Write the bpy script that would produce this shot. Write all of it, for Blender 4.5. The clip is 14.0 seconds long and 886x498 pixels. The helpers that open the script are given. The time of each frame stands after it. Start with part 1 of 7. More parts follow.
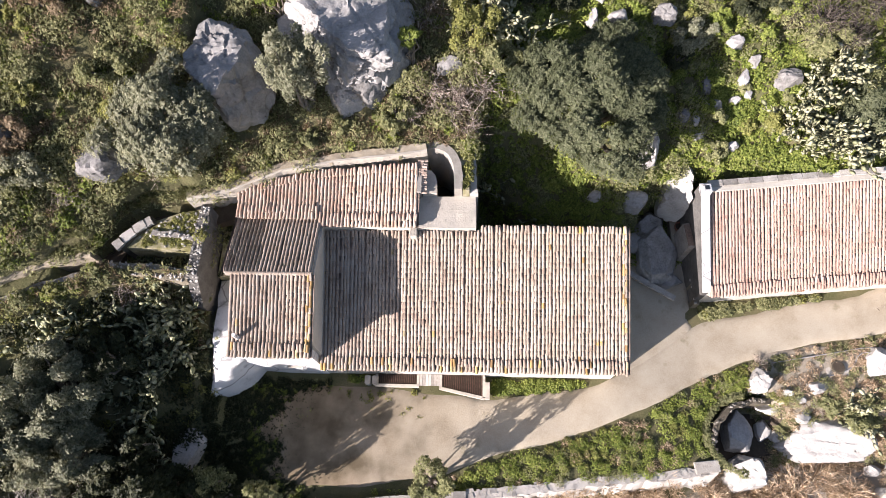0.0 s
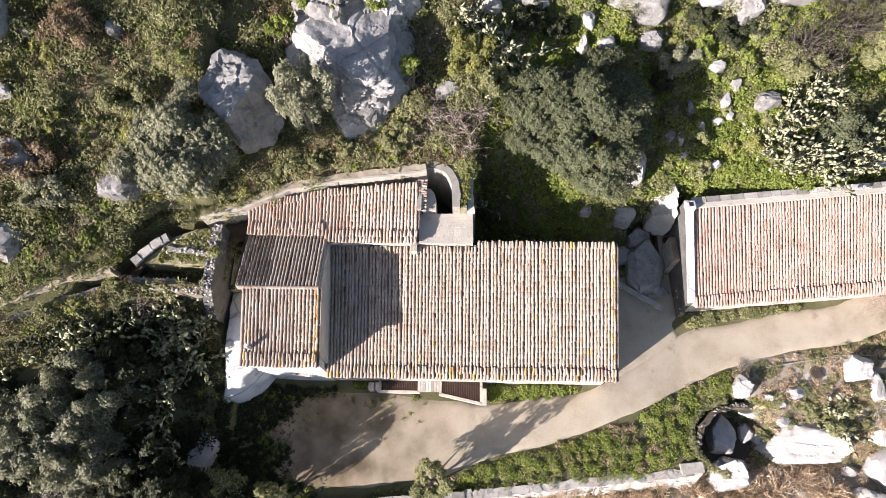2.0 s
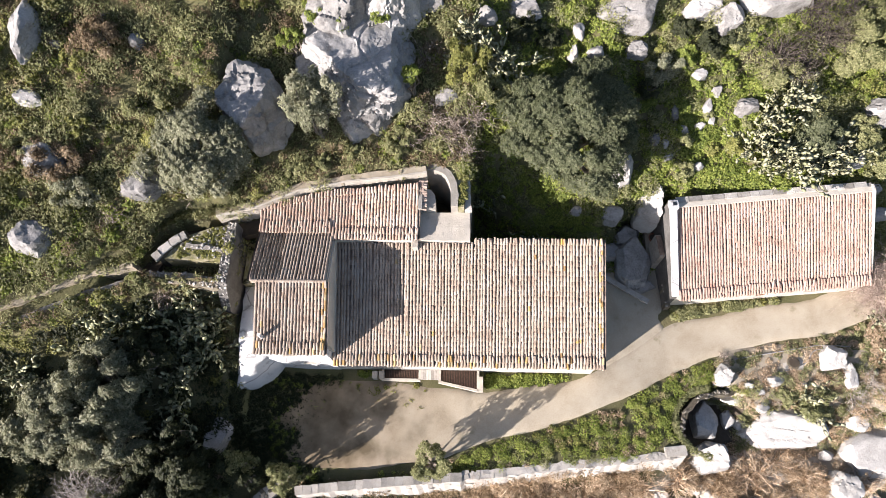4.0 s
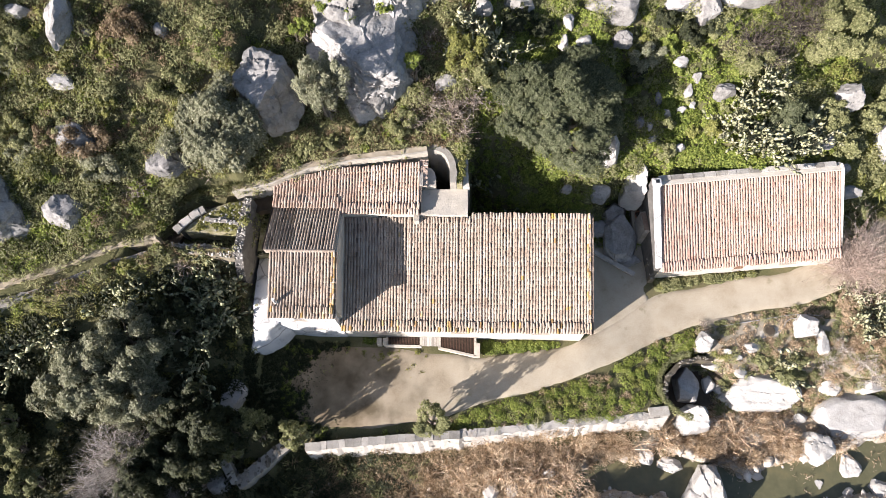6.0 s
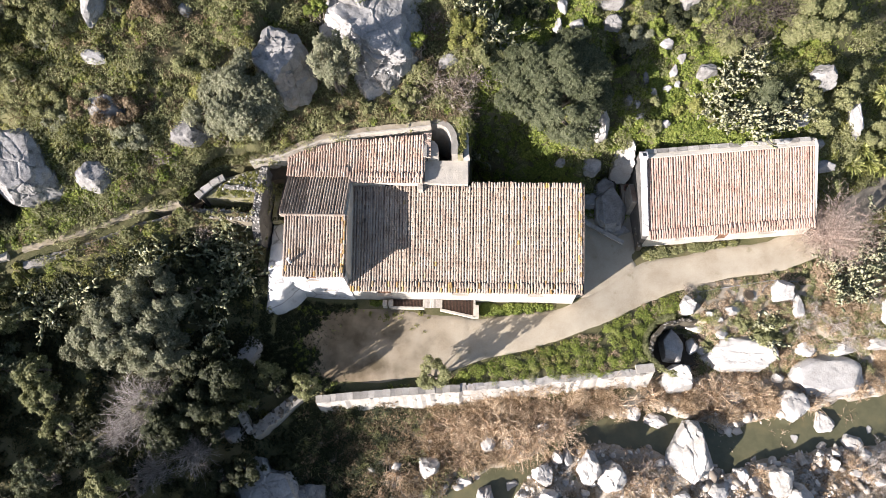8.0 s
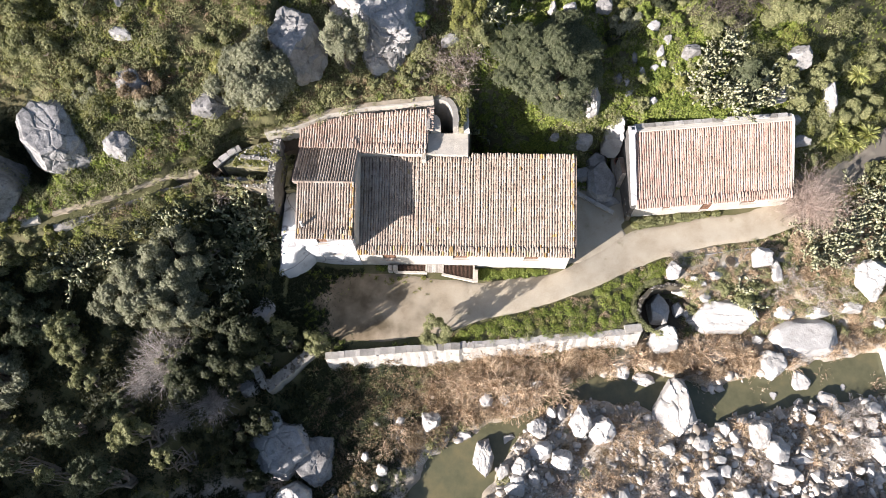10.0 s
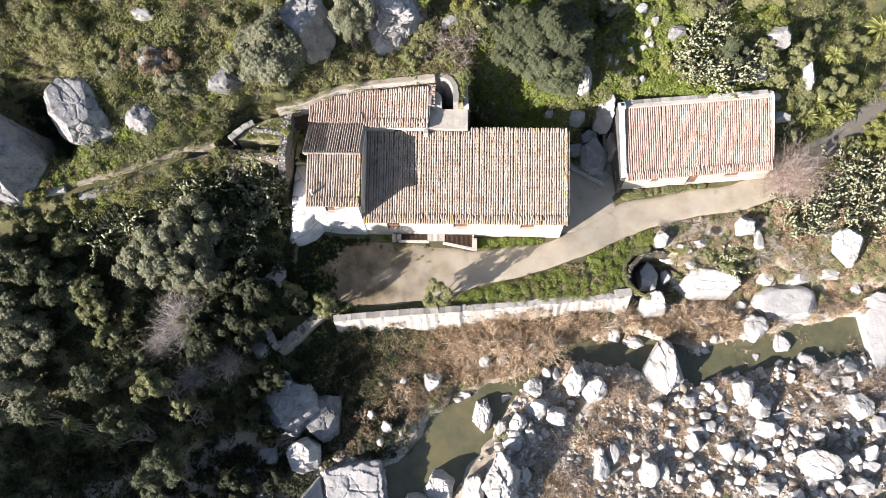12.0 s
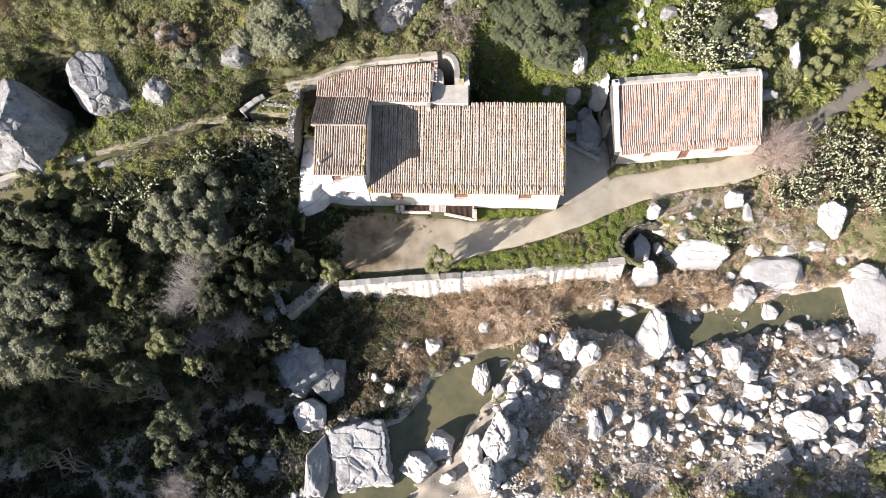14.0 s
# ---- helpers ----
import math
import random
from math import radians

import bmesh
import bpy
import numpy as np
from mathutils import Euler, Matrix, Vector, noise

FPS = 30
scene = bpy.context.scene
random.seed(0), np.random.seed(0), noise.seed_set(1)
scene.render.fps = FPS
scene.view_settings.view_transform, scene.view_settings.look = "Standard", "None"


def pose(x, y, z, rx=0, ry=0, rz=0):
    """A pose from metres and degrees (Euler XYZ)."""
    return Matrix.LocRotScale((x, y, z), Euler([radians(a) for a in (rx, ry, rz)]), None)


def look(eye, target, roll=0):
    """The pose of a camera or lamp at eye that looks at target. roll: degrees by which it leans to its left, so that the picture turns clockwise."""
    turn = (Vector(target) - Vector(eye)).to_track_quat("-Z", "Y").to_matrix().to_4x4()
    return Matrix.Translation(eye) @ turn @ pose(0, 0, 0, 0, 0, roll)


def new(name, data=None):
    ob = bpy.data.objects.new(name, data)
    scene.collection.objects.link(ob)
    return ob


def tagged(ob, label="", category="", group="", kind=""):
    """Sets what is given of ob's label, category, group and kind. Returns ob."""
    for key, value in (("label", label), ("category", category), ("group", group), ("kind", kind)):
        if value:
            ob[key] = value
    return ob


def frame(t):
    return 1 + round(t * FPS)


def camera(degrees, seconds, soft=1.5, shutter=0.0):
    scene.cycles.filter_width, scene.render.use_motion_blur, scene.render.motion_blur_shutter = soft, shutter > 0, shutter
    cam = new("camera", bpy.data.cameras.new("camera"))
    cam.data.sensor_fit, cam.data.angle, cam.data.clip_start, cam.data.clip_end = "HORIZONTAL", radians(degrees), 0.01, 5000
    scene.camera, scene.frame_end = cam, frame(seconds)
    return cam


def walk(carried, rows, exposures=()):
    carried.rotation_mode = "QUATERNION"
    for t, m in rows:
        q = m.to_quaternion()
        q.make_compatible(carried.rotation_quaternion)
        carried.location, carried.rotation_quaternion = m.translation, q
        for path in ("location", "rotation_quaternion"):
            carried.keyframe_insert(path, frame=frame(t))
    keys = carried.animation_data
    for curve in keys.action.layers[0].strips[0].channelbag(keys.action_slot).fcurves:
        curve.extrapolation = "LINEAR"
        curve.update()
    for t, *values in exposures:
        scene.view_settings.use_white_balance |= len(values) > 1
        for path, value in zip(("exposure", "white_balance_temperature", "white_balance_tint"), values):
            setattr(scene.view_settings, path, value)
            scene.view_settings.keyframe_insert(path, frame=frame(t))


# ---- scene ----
cam = camera(70.0, 14.0, soft=0.7)
PATH = [
    (0, (-1.3, -11.88, 39.008), (-1.378, -11.162, 37.143), -5.1),
    (0.5, (-1.269, -11.886, 39.541), (-1.346, -11.166, 37.676), -5.1),
    (1, (-1.237, -11.898, 40.124), (-1.315, -11.177, 38.261), -5.1),
    (1.5, (-1.197, -11.921, 40.732), (-1.275, -11.199, 38.869), -5.2),
    (2, (-1.141, -11.964, 41.341), (-1.22, -11.241, 39.478), -5.3),
    (2.5, (-1.072, -12.067, 41.946), (-1.153, -11.344, 40.084), -5.4),
    (3, (-0.994, -12.277, 42.547), (-1.077, -11.554, 40.685), -5.5),
    (3.5, (-0.912, -12.639, 43.144), (-0.997, -11.914, 41.281), -5.7),
    (4, (-0.832, -13.152, 43.735), (-0.918, -12.428, 41.872), -5.8),
    (4.5, (-0.756, -13.787, 44.32), (-0.844, -13.062, 42.458), -5.9),
    (5, (-0.691, -14.512, 44.898), (-0.78, -13.785, 43.037), -5.9),
    (5.5, (-0.64, -15.298, 45.469), (-0.729, -14.57, 43.609), -5.9),
    (6, (-0.604, -16.135, 46.034), (-0.692, -15.406, 44.174), -5.9),
    (6.5, (-0.581, -17.018, 46.592), (-0.669, -16.287, 44.733), -5.8),
    (7, (-0.571, -17.941, 47.144), (-0.659, -17.208, 45.286), -5.7),
    (7.5, (-0.574, -18.896, 47.691), (-0.661, -18.161, 45.833), -5.6),
    (8, (-0.586, -19.872, 48.232), (-0.673, -19.136, 46.374), -5.5),
    (8.5, (-0.606, -20.859, 48.765), (-0.691, -20.121, 46.908), -5.3),
    (9, (-0.63, -21.844, 49.289), (-0.714, -21.105, 47.432), -5.2),
    (9.5, (-0.657, -22.816, 49.803), (-0.739, -22.075, 47.947), -5.1),
    (10, (-0.682, -23.767, 50.306), (-0.763, -23.025, 48.451), -4.9),
    (10.5, (-0.706, -24.708, 50.798), (-0.785, -23.965, 48.943), -4.8),
    (11, (-0.726, -25.655, 51.279), (-0.803, -24.911, 49.424), -4.7),
    (11.5, (-0.74, -26.623, 51.747), (-0.817, -25.877, 49.893), -4.6),
    (12, (-0.749, -27.627, 52.204), (-0.825, -26.878, 50.351), -4.6),
    (12.5, (-0.742, -28.674, 52.647), (-0.819, -27.922, 50.795), -4.5),
    (13, (-0.686, -29.732, 53.066), (-0.763, -28.975, 51.217), -4.5),
    (13.5, (-0.618, -30.809, 53.302), (-0.697, -30.046, 51.455), -4.6),
    (14, (-0.521, -31.727, 53.132), (-0.604, -30.956, 51.289), -4.7),
]
walk(cam, [(t, look(eye, target, roll)) for t, eye, target, roll in PATH], [(0, 1.34, 6450, 21), (5, 1.35, 6450, 17), (14, 1.38, 6350, 16)])

# world, sun, exposure
SUN_EL, SUN_AZ = radians(20.5), radians(234.0)
world = bpy.data.worlds.new("world")
scene.world = world
world.use_nodes = True
sky = world.node_tree.nodes.new("ShaderNodeTexSky")
sky.sky_type, sky.sun_disc, sky.sun_elevation, sky.sun_rotation = "NISHITA", False, SUN_EL, SUN_AZ
back = world.node_tree.nodes["Background"]
back.inputs["Strength"].default_value = 0.072
world.node_tree.links.new(sky.outputs["Color"], back.inputs["Color"])
lamp = bpy.data.lights.new("sun", "SUN")
lamp.energy, lamp.angle, lamp.color = 5.0, radians(0.53), (1.0, 0.958, 0.90)
to_sun = Vector((math.sin(SUN_AZ) * math.cos(SUN_EL), math.cos(SUN_AZ) * math.cos(SUN_EL), math.sin(SUN_EL)))
new("sun", lamp).matrix_world = look(to_sun * 200, (0, 0, 0))


# ---- materials ----
def material(name, stops, scale=2.0, fine=25.0, rough=0.9, bump=0.3, bump_scale=None, vary="", amount=0.25, stain=None, spec=0.3, cells=0.0, cracks=0.0):
    """stops: colours from low to high noise; vary: 'object' or 'island' brightens or darkens piece by piece; stain: colour, scale, from, to."""
    m = bpy.data.materials.new(name)
    m.use_nodes = True
    nt, p = m.node_tree, m.node_tree.nodes["Principled BSDF"]
    add, link = nt.nodes.new, nt.links.new
    p.inputs["Roughness"].default_value = rough
    p.inputs["Specular IOR Level"].default_value = spec
    at = add("ShaderNodeTexCoord").outputs["Object"] if vary != "object" else add("ShaderNodeNewGeometry").outputs["Position"]

    def noisy(k, d=6.0):
        n = add("ShaderNodeTexNoise")
        n.inputs["Scale"].default_value, n.inputs["Detail"].default_value, n.inputs["Roughness"].default_value = k, d, 0.62
        link(at, n.inputs["Vector"])
        return n.outputs["Fac"]

    def maths(op, a, b):
        n = add("ShaderNodeMath")
        n.operation = op
        for k, v in enumerate((a, b)):
            if isinstance(v, float):
                n.inputs[k].default_value = v
            else:
                link(v, n.inputs[k])
        return n.outputs[0]

    big, small = noisy(scale), noisy(fine)
    fac = maths("ADD", maths("MULTIPLY", big, 0.62), maths("MULTIPLY", small, 0.38))
    if vary:
        rnd = add("ShaderNodeObjectInfo").outputs["Random"] if vary == "object" else add("ShaderNodeNewGeometry").outputs["Random Per Island"]
        fac = maths("ADD", fac, maths("MULTIPLY", maths("SUBTRACT", rnd, 0.5), amount * 1.3))
    ramp = add("ShaderNodeValToRGB")
    while len(ramp.color_ramp.elements) < len(stops):
        ramp.color_ramp.elements.new(0.5)
    for k, c in enumerate(stops):
        e = ramp.color_ramp.elements[k]
        e.position = 0.30 + 0.40 * k / max(len(stops) - 1, 1)
        e.color = (*c, 1)
    link(fac, ramp.inputs["Fac"])
    colour = ramp.outputs["Color"]
    if vary:
        hsv = add("ShaderNodeHueSaturation")
        again = maths("FRACT", maths("MULTIPLY", rnd, 7.31), 0.0)
        link(maths("ADD", maths("MULTIPLY", again, amount * 1.6), 1.0 - amount * 0.8), hsv.inputs["Value"])
        link(colour, hsv.inputs["Color"])
        colour = hsv.outputs["Color"]
    if stain:
        tint, k, lo, hi = stain
        s = add("ShaderNodeValToRGB")
        s.color_ramp.elements[0].position, s.color_ramp.elements[1].position = lo, hi
        link(noisy(k), s.inputs["Fac"])
        mix = add("ShaderNodeMixRGB")
        link(s.outputs["Color"], mix.inputs["Fac"])
        link(colour, mix.inputs["Color1"])
        mix.inputs["Color2"].default_value = (*tint, 1)
        colour = mix.outputs["Color"]
    if cracks:
        v, bend, line_, mix = add("ShaderNodeTexVoronoi"), add("ShaderNodeMixRGB"), add("ShaderNodeMapRange"), add("ShaderNodeMixRGB")
        v.feature = "DISTANCE_TO_EDGE"
        v.inputs["Scale"].default_value = cracks
        n = add("ShaderNodeTexNoise")
        n.inputs["Scale"].default_value = 1.7
        link(at, n.inputs["Vector"])
        bend.inputs["Fac"].default_value = 0.22
        link(at, bend.inputs["Color1"])
        link(n.outputs["Color"], bend.inputs["Color2"])
        link(bend.outputs[0], v.inputs["Vector"])
        line_.inputs["From Min"].default_value, line_.inputs["From Max"].default_value = 0.020, 0.004
        link(v.outputs["Distance"], line_.inputs["Value"])
        link(line_.outputs[0], mix.inputs["Fac"])
        link(colour, mix.inputs["Color1"])
        mix.inputs["Color2"].default_value = (0.26, 0.25, 0.24, 1)
        colour = mix.outputs["Color"]
    link(colour, p.inputs["Base Color"])
    if bump:
        b = add("ShaderNodeBump")
        b.inputs["Strength"].default_value, b.inputs["Distance"].default_value = bump, 0.05
        height = noisy(bump_scale or fine * 0.6, 10.0)
        if cells:
            v = add("ShaderNodeTexVoronoi")
            v.inputs["Scale"].default_value = cells
            link(at, v.inputs["Vector"])
            height = maths("ADD", height, maths("MULTIPLY", v.outputs["Distance"], -1.2))
        link(height, b.inputs["Height"])
        link(b.outputs["Normal"], p.inputs["Normal"])
    return m


def leafy(name, stops, scale=0.5, amount=0.30, rough=0.6):
    """Leaves: a clump-wide tone, and a shade of its own for each leaf; light passes through in part."""
    m = material(name, stops, scale, 6.0, rough, 0.0, vary="island", amount=amount, spec=0.25)
    nt, p = m.node_tree, m.node_tree.nodes["Principled BSDF"]
    out = nt.nodes["Material Output"]
    thin, mix = nt.nodes.new("ShaderNodeBsdfTranslucent"), nt.nodes.new("ShaderNodeMixShader")
    mix.inputs["Fac"].default_value = 0.45
    nt.links.new(p.inputs["Base Color"].links[0].from_socket, thin.inputs["Color"])
    nt.links.new(p.outputs[0], mix.inputs[1])
    nt.links.new(thin.outputs[0], mix.inputs[2])
    nt.links.new(mix.outputs[0], out.inputs["Surface"])
    return m


TILE = [(0.14, 0.10, 0.075), (0.30, 0.232, 0.18), (0.375, 0.31, 0.25), (0.435, 0.38, 0.325)]
RED = [(0.20, 0.113, 0.083), (0.352, 0.238, 0.188), (0.408, 0.294, 0.239), (0.458, 0.372, 0.308)]
LICHEN = ((0.42, 0.25, 0.06), 0.8, 0.67, 0.72)
tile_one = material("old_tile", TILE, 1.2, 14, 0.92, 0.5, vary="object", amount=0.07, stain=LICHEN)
tile_many = material("old_tiles", TILE, 1.2, 14, 0.92, 0.5, vary="island", amount=0.07, stain=LICHEN)
lichen_tile = material("lichen_tile", [(0.30, 0.19, 0.09), (0.40, 0.26, 0.10), (0.46, 0.37, 0.23)], 3.0, 18, 0.95, 0.4, vary="object", amount=0.35)
worn_one = material("worn_tile", [(0.24, 0.15, 0.11), (0.38, 0.265, 0.20), (0.46, 0.36, 0.29), (0.53, 0.46, 0.39)], 1.2, 14, 0.92, 0.4, vary="object", amount=0.05, stain=LICHEN)
worn_many = material("worn_tiles", [(0.24, 0.15, 0.11), (0.38, 0.265, 0.20), (0.46, 0.36, 0.29), (0.53, 0.46, 0.39)], 1.2, 14, 0.92, 0.4, vary="island", amount=0.05, stain=LICHEN)
red_one = material("red_tile", RED, 1.0, 14, 0.9, 0.4, vary="object", amount=0.08)
red_many = material("red_tiles", RED, 1.0, 14, 0.9, 0.4, vary="island", amount=0.08)
pan_mat = material("pan_tile", [(0.11, 0.08, 0.063), (0.20, 0.152, 0.12), (0.27, 0.217, 0.175)], 1.5, 12, 0.95, 0.4, vary="island", amount=0.3)
# Darker copy of the pan tile, with the north slope's shade in its colour.
dark_pan = material("shaded_pan_tile", [(0.045, 0.034, 0.028), (0.085, 0.065, 0.053), (0.13, 0.102, 0.084)], 1.5, 12, 0.95, 0.4, vary="island", amount=0.3)
plaster = material("lime_plaster", [(0.38, 0.342, 0.285), (0.505, 0.468, 0.402), (0.58, 0.542, 0.476)], 0.8, 9, 0.9, 0.35, stain=((0.40, 0.36, 0.30), 0.7, 0.62, 0.78))
white = material("white_plaster", [(0.48, 0.47, 0.455), (0.60, 0.59, 0.575), (0.66, 0.655, 0.645)], 0.7, 8, 0.85, 0.4, bump_scale=3, stain=((0.34, 0.33, 0.32), 1.1, 0.58, 0.70), cracks=0.5)
mortar = material("lime_mortar", [(0.29, 0.255, 0.21), (0.42, 0.38, 0.32), (0.51, 0.47, 0.41)], 1.4, 14, 0.95, 0.7, stain=((0.24, 0.205, 0.16), 0.9, 0.56, 0.70))
concrete = material("weathered_concrete", [(0.34, 0.30, 0.245), (0.48, 0.435, 0.365), (0.56, 0.51, 0.44)], 1.1, 16, 0.95, 0.4, stain=((0.24, 0.22, 0.19), 2.6, 0.60, 0.72))
masonry = material("rubble_stone", [(0.20, 0.18, 0.155), (0.33, 0.305, 0.27), (0.45, 0.42, 0.375)], 1.6, 14, 0.95, 0.7, vary="island", amount=0.3)
# Dark brown stone, its tone lowered to include the narrow court's shade.
dark_masonry = material("shade_brown_stone", [(0.06, 0.05, 0.035), (0.12, 0.10, 0.07), (0.19, 0.165, 0.12)], 1.3, 12, 0.97, 0.8, vary="island", amount=0.3)
mossy = material("mossy_earth", [(0.10, 0.10, 0.03), (0.19, 0.175, 0.07), (0.30, 0.27, 0.18), (0.38, 0.35, 0.29)], 1.8, 14, 0.97, 0.7)
rim_stone = material("worn_grey_render", [(0.20, 0.18, 0.15), (0.31, 0.285, 0.245), (0.40, 0.37, 0.325)], 1.3, 14, 0.95, 0.5)
# Grey rubble darkened in colour for walls that stand in shade.
grey_wall = material("shade_darkened_rubble", [(0.05, 0.047, 0.043), (0.10, 0.094, 0.086), (0.16, 0.15, 0.138)], 1.4, 12, 0.96, 0.8)
# Earthy stone of the hollow's rim; also stones darkened to show shade.
hollow_stone = material("earthy_and_shaded_stone", [(0.10, 0.086, 0.065), (0.19, 0.168, 0.135), (0.30, 0.27, 0.225)], 1.6, 14, 0.95, 0.7, vary="object", amount=0.35)
terracotta = material("terracotta", [(0.16, 0.07, 0.05), (0.26, 0.12, 0.08), (0.33, 0.17, 0.12)], 3, 20, 0.85, 0.3)
cap_mat = material("limewashed_stone", [(0.30, 0.272, 0.228), (0.42, 0.39, 0.342), (0.50, 0.47, 0.42)], 1.6, 14, 0.95, 0.6, vary="object", amount=0.22)
face_stone = material("limewashed_face_stone", [(0.36, 0.33, 0.285), (0.45, 0.42, 0.37), (0.52, 0.49, 0.445)], 1.6, 14, 0.95, 0.6, vary="object", amount=0.12)
wall_render = material("worn_lime_render", [(0.35, 0.315, 0.27), (0.455, 0.42, 0.37), (0.525, 0.49, 0.44)], 0.9, 12, 0.95, 0.7, stain=((0.27, 0.215, 0.17), 0.55, 0.58, 0.74))
cap_grey = material("grey_cap_stone", [(0.23, 0.21, 0.18), (0.335, 0.31, 0.272), (0.425, 0.395, 0.35)], 1.6, 14, 0.95, 0.6, vary="object", amount=0.25)
golden = material("golden_twigs", [(0.34, 0.22, 0.13), (0.54, 0.40, 0.26), (0.68, 0.55, 0.41)], 2, 12, 0.9, 0.0, vary="island", amount=0.4)
masonry_one = material("wall_stone", [(0.24, 0.22, 0.19), (0.38, 0.355, 0.315), (0.52, 0.49, 0.445)], 1.6, 14, 0.95, 0.7, vary="object", amount=0.3)
wood = material("brown_wood", [(0.10, 0.055, 0.035), (0.20, 0.11, 0.07), (0.28, 0.17, 0.11)], 3, 30, 0.7, 0.3)
plank_mat = material("grey_planks", [(0.34, 0.30, 0.26), (0.50, 0.46, 0.41), (0.58, 0.54, 0.49)], 3, 30, 0.85, 0.4, vary="object", amount=0.3)
iron = material("rusty_iron", [(0.05, 0.03, 0.025), (0.12, 0.07, 0.05), (0.20, 0.12, 0.09)], 5, 40, 0.75, 0.3)
glass = material("window_glass", [(0.02, 0.025, 0.03), (0.03, 0.035, 0.04)], 2, 8, 0.08, 0.0, spec=0.5)
# Near-black earth; on deep floors its colour also stands for shade.
pit = material("dark_earth_and_shade", [(0.04, 0.03, 0.02), (0.09, 0.07, 0.05)], 3, 20, 0.95, 0.3)
rock_mat = material("limestone", [(0.125, 0.118, 0.11), (0.245, 0.234, 0.218), (0.33, 0.317, 0.30), (0.41, 0.396, 0.378)], 0.9, 8, 0.92, 0.9, bump_scale=4.5, vary="object", amount=0.14, stain=((0.16, 0.15, 0.14), 1.3, 0.60, 0.72))
hill_rock = material("weathered_limestone", [(0.10, 0.097, 0.095), (0.20, 0.192, 0.185), (0.29, 0.277, 0.262), (0.42, 0.402, 0.375)], 1.1, 9, 0.94, 1.0, bump_scale=5, vary="object", amount=0.14, stain=((0.10, 0.10, 0.09), 1.5, 0.56, 0.68))
bleached = material("bleached_limestone", [(0.225, 0.21, 0.188), (0.35, 0.332, 0.305), (0.425, 0.406, 0.378), (0.49, 0.471, 0.443)], 0.8, 8, 0.92, 0.8, bump_scale=4.0, vary="object", amount=0.08, stain=((0.27, 0.255, 0.235), 1.1, 0.63, 0.74))
stone_mat = material("river_stones", [(0.27, 0.23, 0.185), (0.43, 0.388, 0.332), (0.56, 0.517, 0.462)], 1.2, 9, 0.92, 0.5, vary="island", amount=0.4)
dirt = material("packed_dirt", [(0.26, 0.208, 0.145), (0.38, 0.322, 0.24), (0.46, 0.402, 0.31)], 0.6, 11, 0.97, 0.35, bump_scale=22, stain=((0.24, 0.22, 0.12), 0.9, 0.60, 0.74))
pale_earth = material("pale_bank_earth", [(0.20, 0.165, 0.115), (0.33, 0.28, 0.21), (0.42, 0.37, 0.29)], 0.9, 9, 0.97, 0.6, bump_scale=9, stain=((0.15, 0.13, 0.07), 0.8, 0.52, 0.66))
hose_mat = material("grey_plastic", [(0.26, 0.25, 0.24), (0.36, 0.35, 0.34)], 2, 20, 0.5, 0.0)
bark = material("grey_bark", [(0.10, 0.08, 0.06), (0.20, 0.17, 0.14), (0.28, 0.25, 0.21)], 3, 20, 0.95, 0.6)
twig = material("dry_twigs", [(0.20, 0.155, 0.125), (0.36, 0.29, 0.235), (0.50, 0.43, 0.36)], 2, 12, 0.9, 0.0, vary="island", amount=0.4)
twig_dark = material("dark_twigs", [(0.045, 0.036, 0.03), (0.10, 0.082, 0.064), (0.18, 0.15, 0.12)], 2, 12, 0.9, 0.0, vary="island", amount=0.4)
twig_grey = material("grey_twigs", [(0.20, 0.172, 0.152), (0.33, 0.292, 0.262), (0.45, 0.41, 0.375)], 2, 12, 0.9, 0.0, vary="island", amount=0.4)
twig_pink = material("budding_twigs", [(0.32, 0.235, 0.19), (0.48, 0.37, 0.30), (0.60, 0.49, 0.41)], 2, 12, 0.9, 0.0, vary="island", amount=0.4)
twig_pale = material("bleached_twigs", [(0.30, 0.25, 0.21), (0.44, 0.385, 0.33), (0.56, 0.51, 0.45)], 2, 12, 0.9, 0.0, vary="island", amount=0.4)
olive_leaf = leafy("olive_leaf", [(0.150, 0.158, 0.092), (0.255, 0.258, 0.164), (0.360, 0.352, 0.246)])
# Leaf colour taken down so that plants in shade come out nearly black.
shade_leaf = leafy("shaded_evergreen_leaf", [(0.028, 0.035, 0.016), (0.050, 0.058, 0.026), (0.085, 0.090, 0.042)])
carob_leaf = leafy("carob_leaf", [(0.070, 0.082, 0.040), (0.128, 0.142, 0.074), (0.195, 0.205, 0.118)])
shrub_leaf = leafy("shrub_leaf", [(0.122, 0.132, 0.051), (0.240, 0.244, 0.110), (0.352, 0.340, 0.170)])
lime_leaf = leafy("yellow_green_leaf", [(0.125, 0.135, 0.034), (0.230, 0.232, 0.066), (0.345, 0.330, 0.110)])
grass_leaf = leafy("fresh_green_leaf", [(0.098, 0.132, 0.024), (0.215, 0.262, 0.050), (0.345, 0.375, 0.096)])
brown_leaf = leafy("brown_scrub_leaf", [(0.120, 0.084, 0.048), (0.240, 0.175, 0.104), (0.355, 0.275, 0.172)])
straw = leafy("dry_reed", [(0.23, 0.155, 0.088), (0.455, 0.338, 0.218), (0.64, 0.515, 0.37)])
# Pad colour lowered for the gully's shade.
pad_mat = material("cactus_pad", [(0.13, 0.142, 0.072), (0.24, 0.246, 0.135), (0.36, 0.352, 0.22)], 1.5, 10, 0.6, 0.2, vary="island", amount=0.5)
